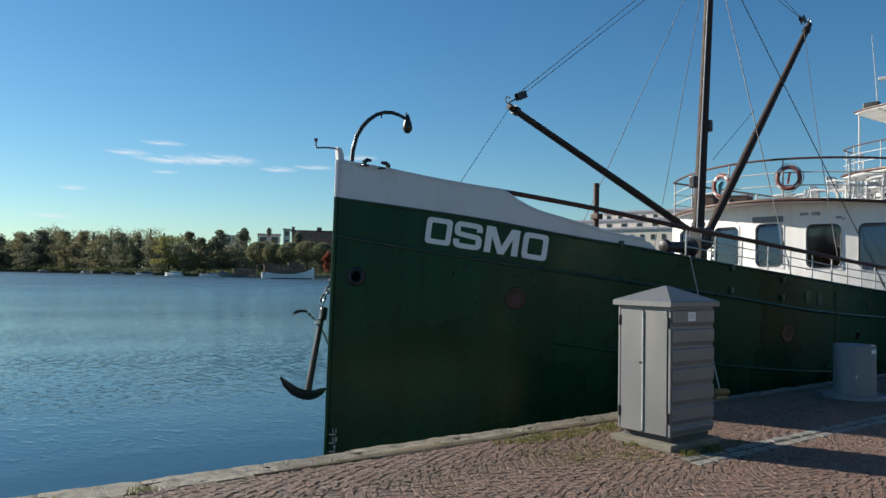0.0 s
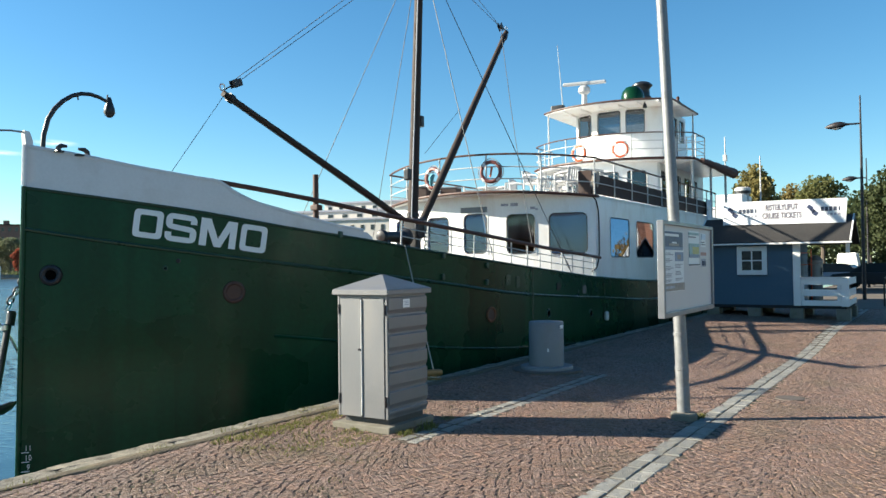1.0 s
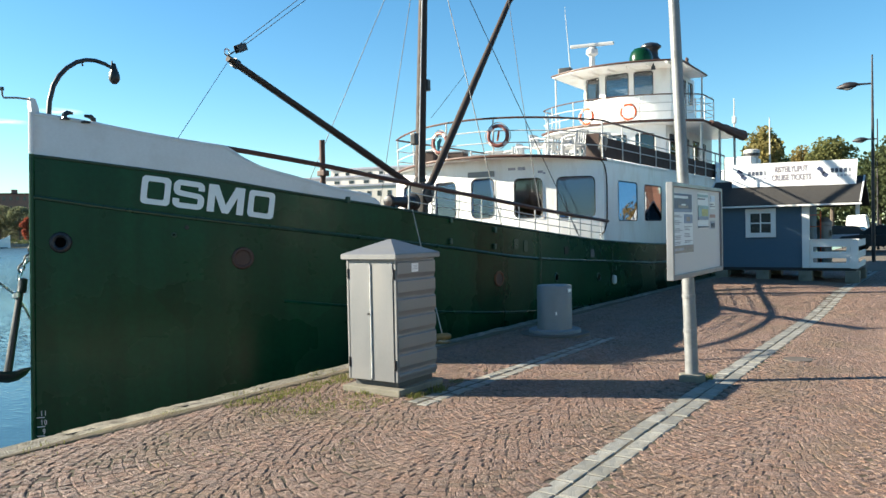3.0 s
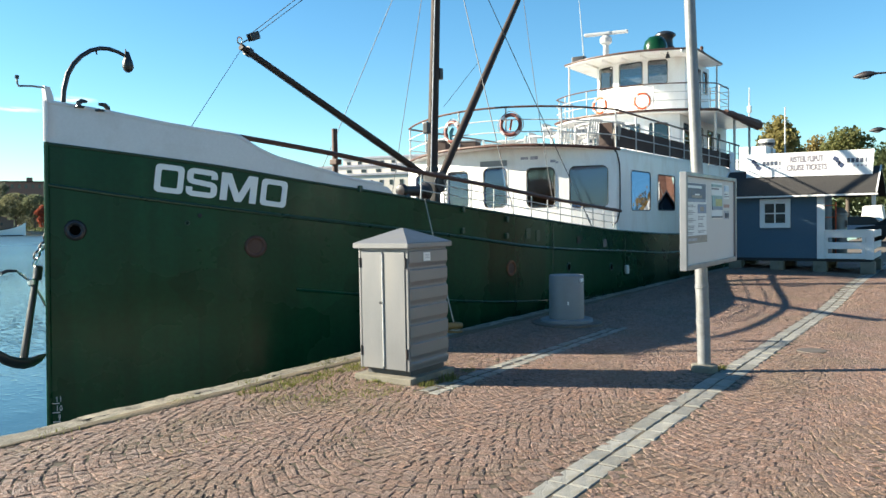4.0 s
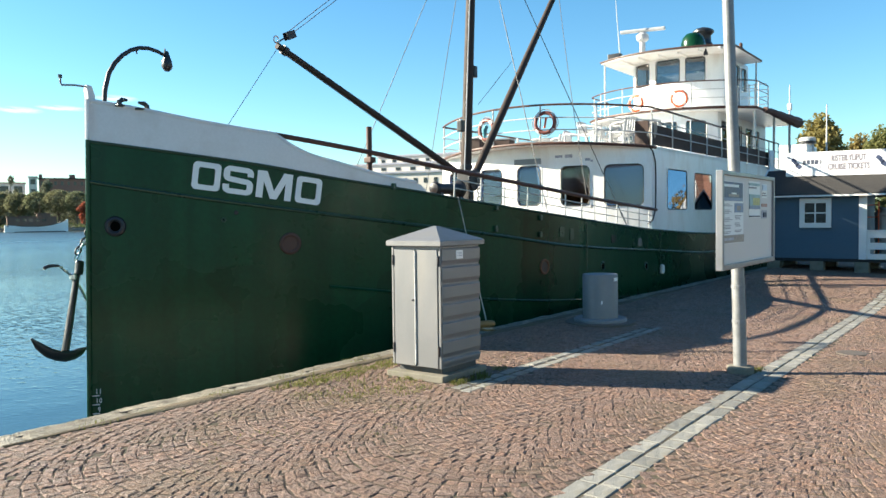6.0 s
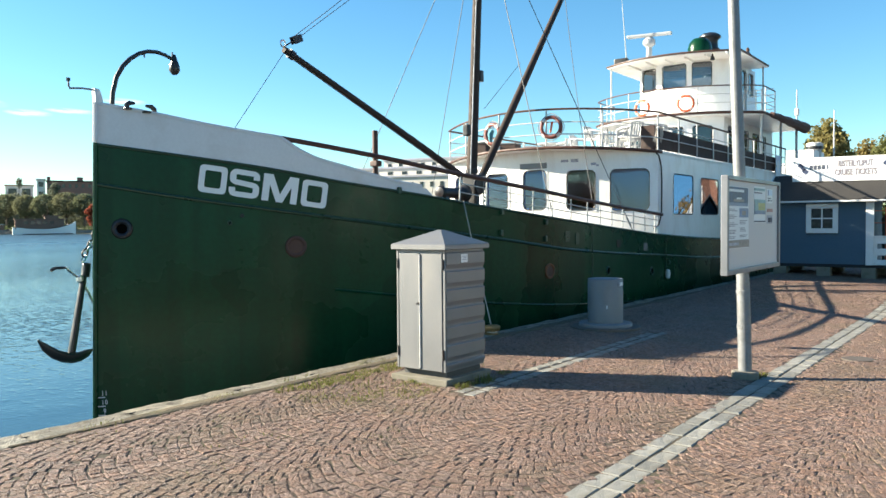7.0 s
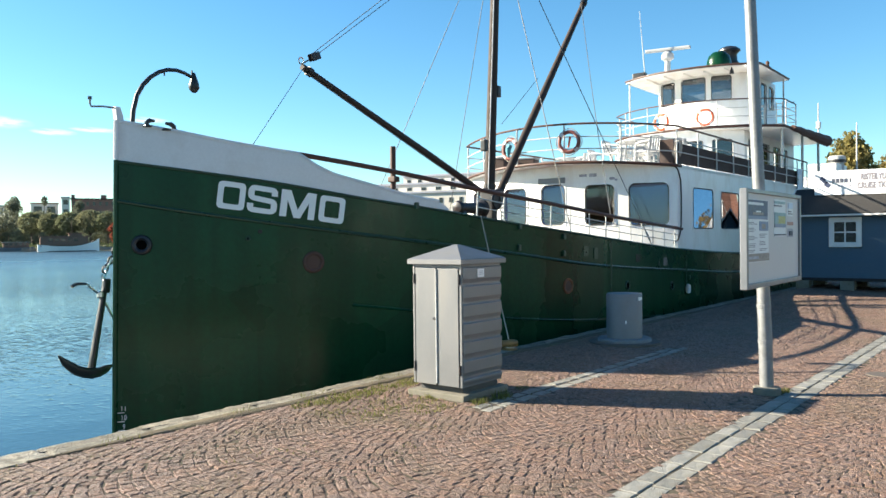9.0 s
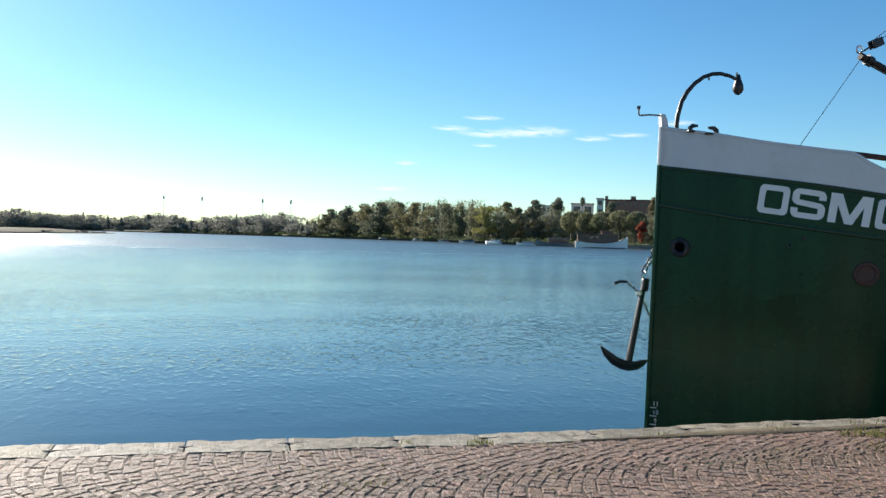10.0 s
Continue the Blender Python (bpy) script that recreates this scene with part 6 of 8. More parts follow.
for x in (HX + 0.15, HX + 2.2):
    for y in (5.75, 4.57, 3.41, 2.2):
        bm = B()
        box(bm, (x, y, 0.075), (0.36, 0.36, 0.33), 0, 0.02)
        part("foundation_block", bm, CONC, hut, "rough concrete block")
bm = B()
prism(bm, [(HX - 0.25, 2.11), (HX - 0.25, 2.18), (HX + 1.2, 2.97), (HX + 2.7, 2.18), (HX + 2.7, 2.11), (HX + 1.2, 2.89)], 1.95, 6.2, lambda u, z, w: (u, w, z))
part("roof", bm, FELT, hut, "dark felt roof")
bm = B()
box(bm, (HX - 0.265, 4.075, 2.13), (0.03, 4.29, 0.05), 0, 0.005)
part("fascia", bm, HUTWHITE, hut)
for y in (1.97, 6.2):
    bm = B()
    prism(bm, [(HX - 0.25, 2.15), (HX - 0.25, 2.20), (HX + 1.2, 2.99), (HX + 2.7, 2.20), (HX + 2.7, 2.15), (HX + 1.2, 2.935)], y - 0.02, y + 0.02, lambda u, z, w: (u, w, z))
    part("barge_board", bm, HUTWHITE, hut)

bm = B()
prism(bm, [(HX + 0.03, 2.2), (HX + 2.4, 2.2), (HX + 1.2, 2.86)], 5.99, 6.05, lambda u, z, w: (u, w, z))
part("gable_wall", bm, BLUE, hut)

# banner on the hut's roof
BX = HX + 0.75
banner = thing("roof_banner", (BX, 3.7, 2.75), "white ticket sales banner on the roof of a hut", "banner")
bm = B()
prism(bm, [(5.58, 2.755), (2.15, 2.715), (2.10, 3.43), (5.56, 3.465)], BX - 0.02, BX + 0.02, lambda u, z, w: (w, u, z))
part("panel", bm, BANNER, banner)
for y in (5.45, 3.8, 2.25):
    bm = B()
    box(bm, (BX + 0.06, y, 3.0), (0.06, 0.06, 0.8))
    rod(bm, (BX + 0.06, y, 3.4), (BX + 0.7, y, 2.78), 0.025, n=6)
    part("support", bm, GALV, banner)
FACE = BX - 0.024
text_mesh("RISTEILYLIPUT", 0.24, "banner_text", INK, banner, pose(FACE, 3.877, 3.235, 90, 0, -90), "grey-brown lettering", 0.003, 0.60, 0.008)
text_mesh("CRUISE TICKETS", 0.24, "banner_text", INK, banner, pose(FACE, 3.874, 2.985, 90, 0, -90), "grey-brown lettering", 0.003, 0.63, 0.008)
for y, z, mark in ((5.28, 3.13, 5.06), (3.02, 3.105, 2.76)):
    for dy, dz, s in ((0.07, 0.09, 0.15), (-0.06, -0.08, 0.16), (0.0, 0.0, 0.12)):
        bm = B()
        box(bm, (FACE, y + dy, z + dz), (0.006, s, s * 0.8), 0, 0, 38)
        part("banner_emblem", bm, INKBLUE, banner, "dark blue plain emblem")
    for k in range(5):
        bm = B()
        box(bm, (FACE, mark - 0.112 * k, z + 0.03), (0.006, 0.085 if k != 4 else 0.03, 0.125))
        part("banner_mark", bm, INKDARK, banner)
    for k in range(4):
        bm = B()
        box(bm, (FACE, mark - 0.14 - 0.1 * k, z - 0.125), (0.006, 0.06, 0.06))
        part("banner_mark", bm, POSTGREY, banner)

# ---- behind the hut ----
def street_lamp(x, y, h, head_y, label):
    ob = thing("street_lamp", (x, y, 0), label, "street lamp", "street lamps")
    bm = B()
    tube(bm, [(x, y, 0), (x, y, h * 0.55), (x, y, h)], [0.075, 0.06, 0.03], 12)
    part("post", bm, IRON, ob, "", True)
    z = h - 1.15
    bm = B()
    tube(bm, [(x, y, z), (x, y + 0.35 * head_y, z + 0.01), (x, y + 0.6 * head_y, z + 0.02)], [0.035, 0.04, 0.06], 8)
    part("arm", bm, IRON, ob, "", True)
    bm = B()
    pts = [(x, y + (0.5 + 0.068 * i) * head_y, z + 0.03 - 0.006 * i) for i in range(13)]
    tube(bm, pts, [0.04, 0.08, 0.11, 0.135, 0.15, 0.16, 0.16, 0.15, 0.135, 0.11, 0.09, 0.06, 0.02], 12, False, 0.95)
    part("lamp_head", bm, IRON, ob, "dark leaf-shaped lamp head", True)
    bm = B()
    tube(bm, [(p[0], p[1], p[2] - 0.07) for p in pts[2:10]], [0.04, 0.09, 0.12, 0.13, 0.13, 0.11, 0.08, 0.03], 10, False, 0.75)
    part("diffuser", bm, GALV, ob, "", True)
    return ob


street_lamp(36.0, 2.45, 8.35, 1.0, "slender dark street lamp with a leaf-shaped head")
street_lamp(52.0, 3.3, 7.6, 1.0, "slender dark street lamp further along the quay")
rng = random.Random(11)


def tree(x, y, h, r, leaf, label, count=900, size=0.32, trunk_h=None, base_z=0.0, kind="round"):
    """A tree: tapered trunk, limbs and a crown of many leaf clumps with gaps."""
    ob = thing("tree", (x, y, base_z), label, "tree", "trees")
    th = trunk_h or h * 0.3
    bm = B()
    top = Vector((x + rng.uniform(-0.03, 0.03) * h, y + rng.uniform(-0.03, 0.03) * h, base_z + h * 0.8))
    tube(bm, [(x, y, base_z - 0.2), (x, y, base_z + th * 0.6), tuple(Vector((x, y, base_z + th)).lerp(top, 0.3)), tuple(top)], [h * 0.028, h * 0.02, h * 0.015, h * 0.004], 7)
    lobes = []
    if kind == "spruce":
        for i in range(12):
            f = i / 11
            lobes.append((Vector((x, y, base_z + th * 0.5 + (h - th * 0.5) * f)), r * (1 - f * 0.93), h * 0.07))
    elif kind == "clipped":
        c = Vector((x, y, base_z + h * 0.66))
        lobes = [(c, r, h * 0.31), (c + Vector((0, 0, h * 0.05)), r * 0.9, h * 0.27)]
        for i in range(5):
            a = 2 * math.pi * i / 5
            tube(bm, [(x, y, base_z + th * 0.7), (x + r * 0.7 * math.cos(a), y + r * 0.7 * math.sin(a), base_z + h * 0.6)], [h * 0.012, h * 0.003], 5)
    elif kind == "broad":
        # a wide crown of uneven clumps, heaviest at two thirds of its height
        for i in range(24):
            a, f = rng.uniform(0, 2 * math.pi), rng.random() ** 0.8
            k = r * rng.uniform(0.15, 0.75) * math.sqrt(max(1 - (2 * abs(f - 0.45)) ** 2.2, 0.03))
            c = Vector((x + k * math.cos(a), y + k * math.sin(a), base_z + th + (h - th) * (0.06 + 0.86 * f)))
            lobes.append((c, r * rng.uniform(0.2, 0.42), (h - th) * rng.uniform(0.06, 0.13)))
    else:
        for i in range(20 if kind == "dense" else 9 if r < 4 else 12):
            a = rng.uniform(0, 2 * math.pi)
            f = rng.random()
            k = r * 0.62 * math.sin(math.pi * min(0.15 + 0.85 * f, 1.0)) * rng.uniform(0.4, 1.1)
            c = Vector((x + k * math.cos(a), y + k * math.sin(a), base_z + th + (h - th) * (0.12 + 0.76 * f)))
            lobes.append((c, r * (rng.uniform(0.34, 0.6) if kind == "dense" else rng.uniform(0.34, 0.52)), (h - th) * rng.uniform(0.13, 0.2)))
            tube(bm, [tuple(Vector((x, y, base_z + th)).lerp(top, 0.6 * f)), tuple(c)], [h * 0.008, h * 0.002], 5)
    part("trunk", bm, BARK, ob)
    bm = B()
    for c, lr, lh in lobes:
        leaves(bm, c, (lr, lr, lh), count // len(lobes), size, rng, 0.8 if kind == "clipped" else 0.35)
    part("crown", bm, leaf, ob, "", False)
    return ob


tree(62, 11.2, 9.0, 2.7, LEAF_GOLD, "yellow-green broadleaf tree turning in autumn", 6400, 0.17, kind="dense")
tree(66, 13.5, 7.4, 2.4, PINE, "dark conifer behind the ticket hut", 4500, 0.17, kind="spruce")
tree(70, 9.9, 7.9, 1.6, LEAF_GOLD, "yellowing broadleaf tree behind the hut", 3600, 0.17, kind="dense")
tree(67, 7.35, 8.5, 2.4, LEAF, "green broadleaf tree behind the hut", 6400, 0.17, kind="dense")
tree(60, 3.7, 6.4, 2.8, LEAF_DARK, "dark green broadleaf tree by the road", 6000, 0.17, kind="dense")
# the dark leaf colour here stands in for shade behind the porch
tree(52, 1.5, 7.2, 2.7, LEAF_DARK, "dark green broadleaf tree by the road", 6000, 0.15, kind="dense")
tree(47, -0.3, 7.6, 2.4, LEAF_DARK, "dark green tree by the road", 6000, 0.15, kind="dense")
tree(78, 12, 7.5, 4.0, LEAF_DARK, "dark broadleaf tree by the water", 4500, 0.2)
tree(78, 0.5, 8.5, 4.2, LEAF_DARK, "dark broadleaf tree across the road", 4500, 0.2)

# dark hedge added to close the bright gap under the shaded trees
bm = B()
for i in range(420):
    y = -16 + 34 * rng.random()
    leaves(bm, (84 + rng.uniform(-2, 2), y, rng.uniform(0.3, 4.2)), (1.6, 1.2, 0.9), 26, 0.3, rng, 0.1)
part("hedge", bm, LEAF_DARK, None, "dark hedge and bushes added beyond the road as a backdrop", category="hedge", kind="stuff")

# road, pavement and parked cars beyond the hut
sheet("road", ((30, -40), (140, -40), (140, 2.0), (30, 1.4)), -0.012, ASPH, "grey asphalt road and parking area beyond the hut", "road")


def car(x, y, rz, material, label):
    ob = thing("car", (x, y, 0), label, "car", "parked cars")
    m_ = pose(x, y, 0, 0, 0, rz)
    bm = B()
    prism(bm, [(-2.05, 0.28), (2.05, 0.28), (2.1, 0.55), (2.0, 0.82), (1.15, 0.92), (-1.6, 0.95), (-2.05, 0.85), (-2.12, 0.5)], -0.82, 0.82, lambda u, z, w: m_ @ Vector((u, w, z)))
    bmesh.ops.bevel(bm, geom=list(bm.edges), offset=0.06, segments=2, affect="EDGES")
    part("body", bm, material, ob, "", True)
    bm = B()
    prism(bm, [(-1.75, 0.93), (1.1, 0.9), (0.45, 1.38), (0.1, 1.44), (-1.1, 1.43), (-1.45, 1.35)], -0.68, 0.68, lambda u, z, w: m_ @ Vector((u, w, z)))
    bmesh.ops.bevel(bm, geom=list(bm.edges), offset=0.05, segments=2, affect="EDGES")
    part("cabin", bm, DARKGLASS, ob, "dark glazed cabin", True)
    for u in (-1.3, 1.3):
        for w in (-0.8, 0.8):
            bm = B()
            lathe(bm, [(0.2, -0.1), (0.31, -0.09), (0.32, 0.0), (0.31, 0.09), (0.2, 0.1)], (0, 0, 0), 18, "y")
            bm.transform(m_ @ Matrix.Translation((u, w, 0.32)))
            part("wheel", bm, RUBBER, ob, "", True)
    return ob


car(49.5, 2.9, 80, BLACK, "dark parked car under the trees")
car(50.5, 5.4, 80, POSTGREY, "grey parked car under the trees")
car(44.5, -0.2, 85, BLACK, "dark parked car by the road")

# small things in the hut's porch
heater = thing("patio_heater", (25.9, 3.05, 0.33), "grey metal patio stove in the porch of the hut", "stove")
bm = B()
lathe(bm, [(0.2, 0), (0.2, 1.2), (0.22, 1.22), (0.22, 1.3), (0.08, 1.45)], (25.9, 3.05, 0.33), 18)
part("body", bm, GALV, heater, "", True)
bm = B()
box(bm, (25.8, 2.86, 1.3), (0.1, 0.02, 0.2))
part("door", bm, IRON, heater)
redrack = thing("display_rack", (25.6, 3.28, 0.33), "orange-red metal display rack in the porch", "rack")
for dy in (-0.16, 0.16):
    bm = B()
    rod(bm, (25.6, 3.28 + dy, 0.33), (25.6, 3.28 + dy, 1.95), 0.018, n=6)
    part("upright", bm, ORANGE, redrack)
for z in (0.7, 1.1, 1.5, 1.85):
    bm = B()
    box(bm, (25.6, 3.28, z), (0.2, 0.34, 0.02))
    part("shelf", bm, ORANGE, redrack)
# hut and its things scaled about the camera to fit its view, onto the ramp
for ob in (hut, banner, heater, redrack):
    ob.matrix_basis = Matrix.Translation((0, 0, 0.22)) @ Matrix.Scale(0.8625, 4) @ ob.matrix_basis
stall = thing("market_stall", (55.0, 4.7, 0), "low stand with a bright white sloping cover beyond the hut", "stall")
bm = B()
prism(bm, [(3.95, 1.22), (5.25, 1.22), (5.15, 2.05), (4.1, 2.1)], 54.4, 55.6, lambda u, z, w: (w, u, z))
bmesh.ops.bevel(bm, geom=list(bm.edges), offset=0.06, segments=2, affect="EDGES")
part("cover", bm, YACHT, stall, "bright white cover")
bm = B()
span(bm, 54.2, 55.8, 3.6, 5.5, 1.06, 1.2, 0.01)
part("tray", bm, IRON, stall)
for x in (54.3, 55.7):
    for y in (3.7, 5.4):
        bm = B()
        rod(bm, (x, y, 0), (x, y, 1.1), 0.05, n=8)
        part("leg", bm, IRON, stall)
bm = B()
tube(bm, [(54.6, 3.6, 1.5), (54.6, 3.2, 1.4), (54.6, 2.95, 0.6), (54.6, 3.2, 0.05)], 0.04, 6)
part("handle", bm, IRON, stall)
fence = thing("pipe_railing", (34, 1.2, 0), "dark pipe railing beside the road", "railing")
for i in range(6):
    bm = B()
    rod(bm, (31 + 2.2 * i, 1.5 - 0.1 * i, 0), (31 + 2.2 * i, 1.5 - 0.1 * i, 1.0), 0.03, n=8)
    part("post", bm, IRON, fence)
for z in (0.55, 0.98):
    bm = B()
    tube(bm, [(31, 1.5, z), (42, 1.0, z)], 0.025, 8)
    part("rail", bm, IRON, fence)

# white cabin of another boat behind the hut
cabin = thing("moored_boat", (44.0, 9.3, LAKE), "white cabin boat moored astern of the steamer", "boat")
bm = B()
prism(bm, [(38.5, 8.2), (40, 7.3), (50, 7.3), (50, 11.3), (40, 11.3), (38.5, 10.4)], LAKE - 0.3, 0.4)
part("hull", bm, GREEN_TRIM, cabin)
bm = B()
span(bm, 41, 48, 7.7, 10.9, 0.4, 4.4, 0.08)
part("cabin", bm, WHITE, cabin)
bm = B()
span(bm, 42, 44.5, 8.3, 9.6, 4.4, 5.1, 0.05)
part("upper_cabin", bm, WHITE, cabin)
bm = B()
lathe(bm, [(0.32, 4.4), (0.32, 5.3), (0.4, 5.32), (0.4, 5.5), (0.3, 5.55)], (43.4, 8.55, 0), 18)
part("chimney", bm, WHITE_RAIL, cabin, "white chimney with a dark band", True)
bm = B()
lathe(bm, [(0.405, 5.2), (0.405, 5.35)], (43.4, 8.55, 0), 18)
part("chimney_band", bm, BLACK, cabin)
for p, h in (((42.0, 9.1), 8.1), ((43.8, 7.72), 7.2)):
    bm = B()
    rod(bm, (*p, 4.3), (*p, h), 0.05, 0.025, 8)
    if h > 8:
        box(bm, (*p, h - 1.1), (0.2, 0.2, 0.35), 0, 0.04)
    part("antenna_mast", bm, WHITE_RAIL, cabin)

# unseen trees and a house, added and placed for the side windows to mirror
for x, y, h, r, leaf in ((41.8, -41.0, 17.0, 4.6, LEAF_GOLD), (37.0, -42.0, 16.6, 4.8, LEAF), (20, -46, 9, 4.5, LEAF)):
    tree(x, y, h, r, leaf, "unseen broadleaf tree added for the windows to mirror", 2600, 0.3, kind="dense")
street_house = thing("street_house", (52, -42, 0), "unseen red-brown brick house added for the windows to mirror", "building")
bm = B()
span(bm, 44.7, 62, -44, -39.9, 0, 25.0)
part("wall", bm, STREETBRICK, street_house)
bm = B()
span(bm, 44.3, 62.4, -44.4, -39.5, 25.0, 25.5)
part("roof", bm, POSTGREY, street_house)
for z in (2.0, 5.2, 8.4, 11.6, 14.8, 18.0, 21.2):
    for x in (46.4, 49.4, 52.4, 55.4, 58.4):
        bm = B()
        span(bm, x - 0.7, x + 0.7, -40.0, -39.86, z - 0.7, z + 1.2)
        part("window", bm, POSTGRN if x < 47 else DARKGLASS, street_house)

# ---- far bank ----
def polar(az, d):
    return (-math.sin(radians(az)) * d, math.cos(radians(az)) * d)


shore_d = smooth_curve([(-76, 160), (-60, 190), (-45, 230), (-33, 280), (-28, 300), (-23, 328), (-18, 370), (-12, 460), (-5, 560), (2, 720), (10, 850), (16, 850), (22, 760), (40, 600), (75, 420)])
azs = [-76 + 1.5 * i for i in range(101)]
bm = B()
rows = []
for k, (dd, z) in enumerate(((-4, LAKE - 0.6), (0, LAKE + 0.15), (3, LAKE + 0.9), (25, 0.6), (120, 1.6), (900, 4.0), (2400, 8.0))):
    rows.append([bm.verts.new((*polar(a, shore_d(a) + dd + (2.0 * math.sin(a * 1.7) if k < 4 else 0)), z)) for a in azs])
for a, b in zip(rows, rows[1:]):
    for i in range(len(azs) - 1):
        bm.faces.new((a[i], a[i + 1], b[i + 1], b[i]))
part("far_bank", bm, GRASSLAND, None, "low grassy far bank of the lake", True, "bank", "structure")
# dry reeds along the far shore and a low spit
bm = B()
rng = random.Random(3)
for _ in range(5200):
    a = rng.uniform(-22, 30)
    d = shore_d(a) + rng.uniform(-2.5, 2.0) + 2.0 * math.sin(a * 1.7)
    x, y = polar(a, d)
    w, h = rng.uniform(0.5, 1.6), rng.uniform(0.5, 1.3)
    v = [bm.verts.new(q) for q in ((x - w, y, LAKE), (x + w, y, LAKE), (x + w * rng.uniform(0.2, 0.8), y + 0.3, LAKE + h), (x - w * rng.uniform(0.2, 0.8), y + 0.3, LAKE + h))]
    bm.faces.new(v)
part("reeds", bm, REED, None, "pale dry reeds along the far shore", category="reeds", kind="stuff")


def far_tree(a, back, top, half, leaf, kind, label):
    """A tree on the far bank, by its bearing, the elevation of its top and its half breadth in degrees."""
    d = shore_d(a) + back
    x, y = polar(a, d)
    h = 1.3 + d * math.tan(radians(top))
    kind, half = ("broad", half * 1.55) if kind == "round" else (kind, half)
    return tree(x, y, h, d * math.tan(radians(half)), leaf, label, 4200, max(0.25, d / 1000), h * (0.42 if kind == "clipped" else 0.1), 0.3, kind)


rng = random.Random(21)
# trees that stand out along the far shore
QUAY_TREE, BROAD, SPRUCE_ = "clipped rounded tree on the far quay", "broadleaf tree on the far bank", "slim dark spruce on the far bank"
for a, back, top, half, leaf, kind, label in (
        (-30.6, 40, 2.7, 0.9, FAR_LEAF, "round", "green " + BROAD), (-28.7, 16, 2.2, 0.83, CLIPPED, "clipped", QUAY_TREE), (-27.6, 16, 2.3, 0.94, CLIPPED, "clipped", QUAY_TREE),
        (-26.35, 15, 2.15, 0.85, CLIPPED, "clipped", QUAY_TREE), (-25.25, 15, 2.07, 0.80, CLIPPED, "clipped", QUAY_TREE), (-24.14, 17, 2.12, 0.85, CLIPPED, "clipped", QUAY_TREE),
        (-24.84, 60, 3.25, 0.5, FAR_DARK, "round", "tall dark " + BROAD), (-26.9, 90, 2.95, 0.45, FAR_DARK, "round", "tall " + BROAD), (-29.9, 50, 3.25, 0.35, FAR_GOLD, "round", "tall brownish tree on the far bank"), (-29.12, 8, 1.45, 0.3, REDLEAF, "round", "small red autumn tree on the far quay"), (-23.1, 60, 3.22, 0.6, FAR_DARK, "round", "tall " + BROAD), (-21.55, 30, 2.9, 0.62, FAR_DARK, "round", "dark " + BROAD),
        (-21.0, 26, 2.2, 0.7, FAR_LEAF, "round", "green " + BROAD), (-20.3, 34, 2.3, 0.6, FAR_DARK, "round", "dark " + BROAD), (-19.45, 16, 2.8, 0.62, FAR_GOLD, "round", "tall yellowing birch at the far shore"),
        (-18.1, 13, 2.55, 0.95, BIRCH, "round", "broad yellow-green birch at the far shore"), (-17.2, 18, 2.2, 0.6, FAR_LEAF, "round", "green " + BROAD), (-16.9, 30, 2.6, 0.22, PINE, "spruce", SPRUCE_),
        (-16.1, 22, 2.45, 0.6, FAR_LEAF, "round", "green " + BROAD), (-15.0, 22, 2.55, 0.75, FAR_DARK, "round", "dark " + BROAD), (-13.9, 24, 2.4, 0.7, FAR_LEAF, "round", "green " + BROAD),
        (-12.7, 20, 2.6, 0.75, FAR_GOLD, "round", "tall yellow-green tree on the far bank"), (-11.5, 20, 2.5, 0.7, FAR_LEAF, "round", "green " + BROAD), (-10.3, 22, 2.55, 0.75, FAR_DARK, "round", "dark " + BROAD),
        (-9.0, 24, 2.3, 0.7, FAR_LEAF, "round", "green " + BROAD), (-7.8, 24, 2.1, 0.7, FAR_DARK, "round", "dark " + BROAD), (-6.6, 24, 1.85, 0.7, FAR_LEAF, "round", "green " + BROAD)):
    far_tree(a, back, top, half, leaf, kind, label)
# the woods behind: broad crowns, slim crowns and spruces of uneven height
woods = {"dark": B(), "green": B(), "gold": B(), "pine": B(), "pale": B()}
rng = random.Random(77)
wood_top = smooth_curve([(-40, 2.3), (-28, 2.3), (-23, 2.4), (-20, 2.6), (-15, 2.8), (-12, 2.8), (-9.2, 2.5), (-7.8, 1.9), (-5.5, 1.5), (-4, 1.25), (-3, 1.85), (-2.3, 1.4), (-1, 1.5), (-0.4, 1.15), (1, 1.3), (2.7, 0.95), (4, 1.2), (6.2, 1.1), (8.5, 0.82), (9.8, 1.1), (11.2, 0.9), (13.2, 1.1), (15, 1.25), (30, 1.5), (44, 1.6)])
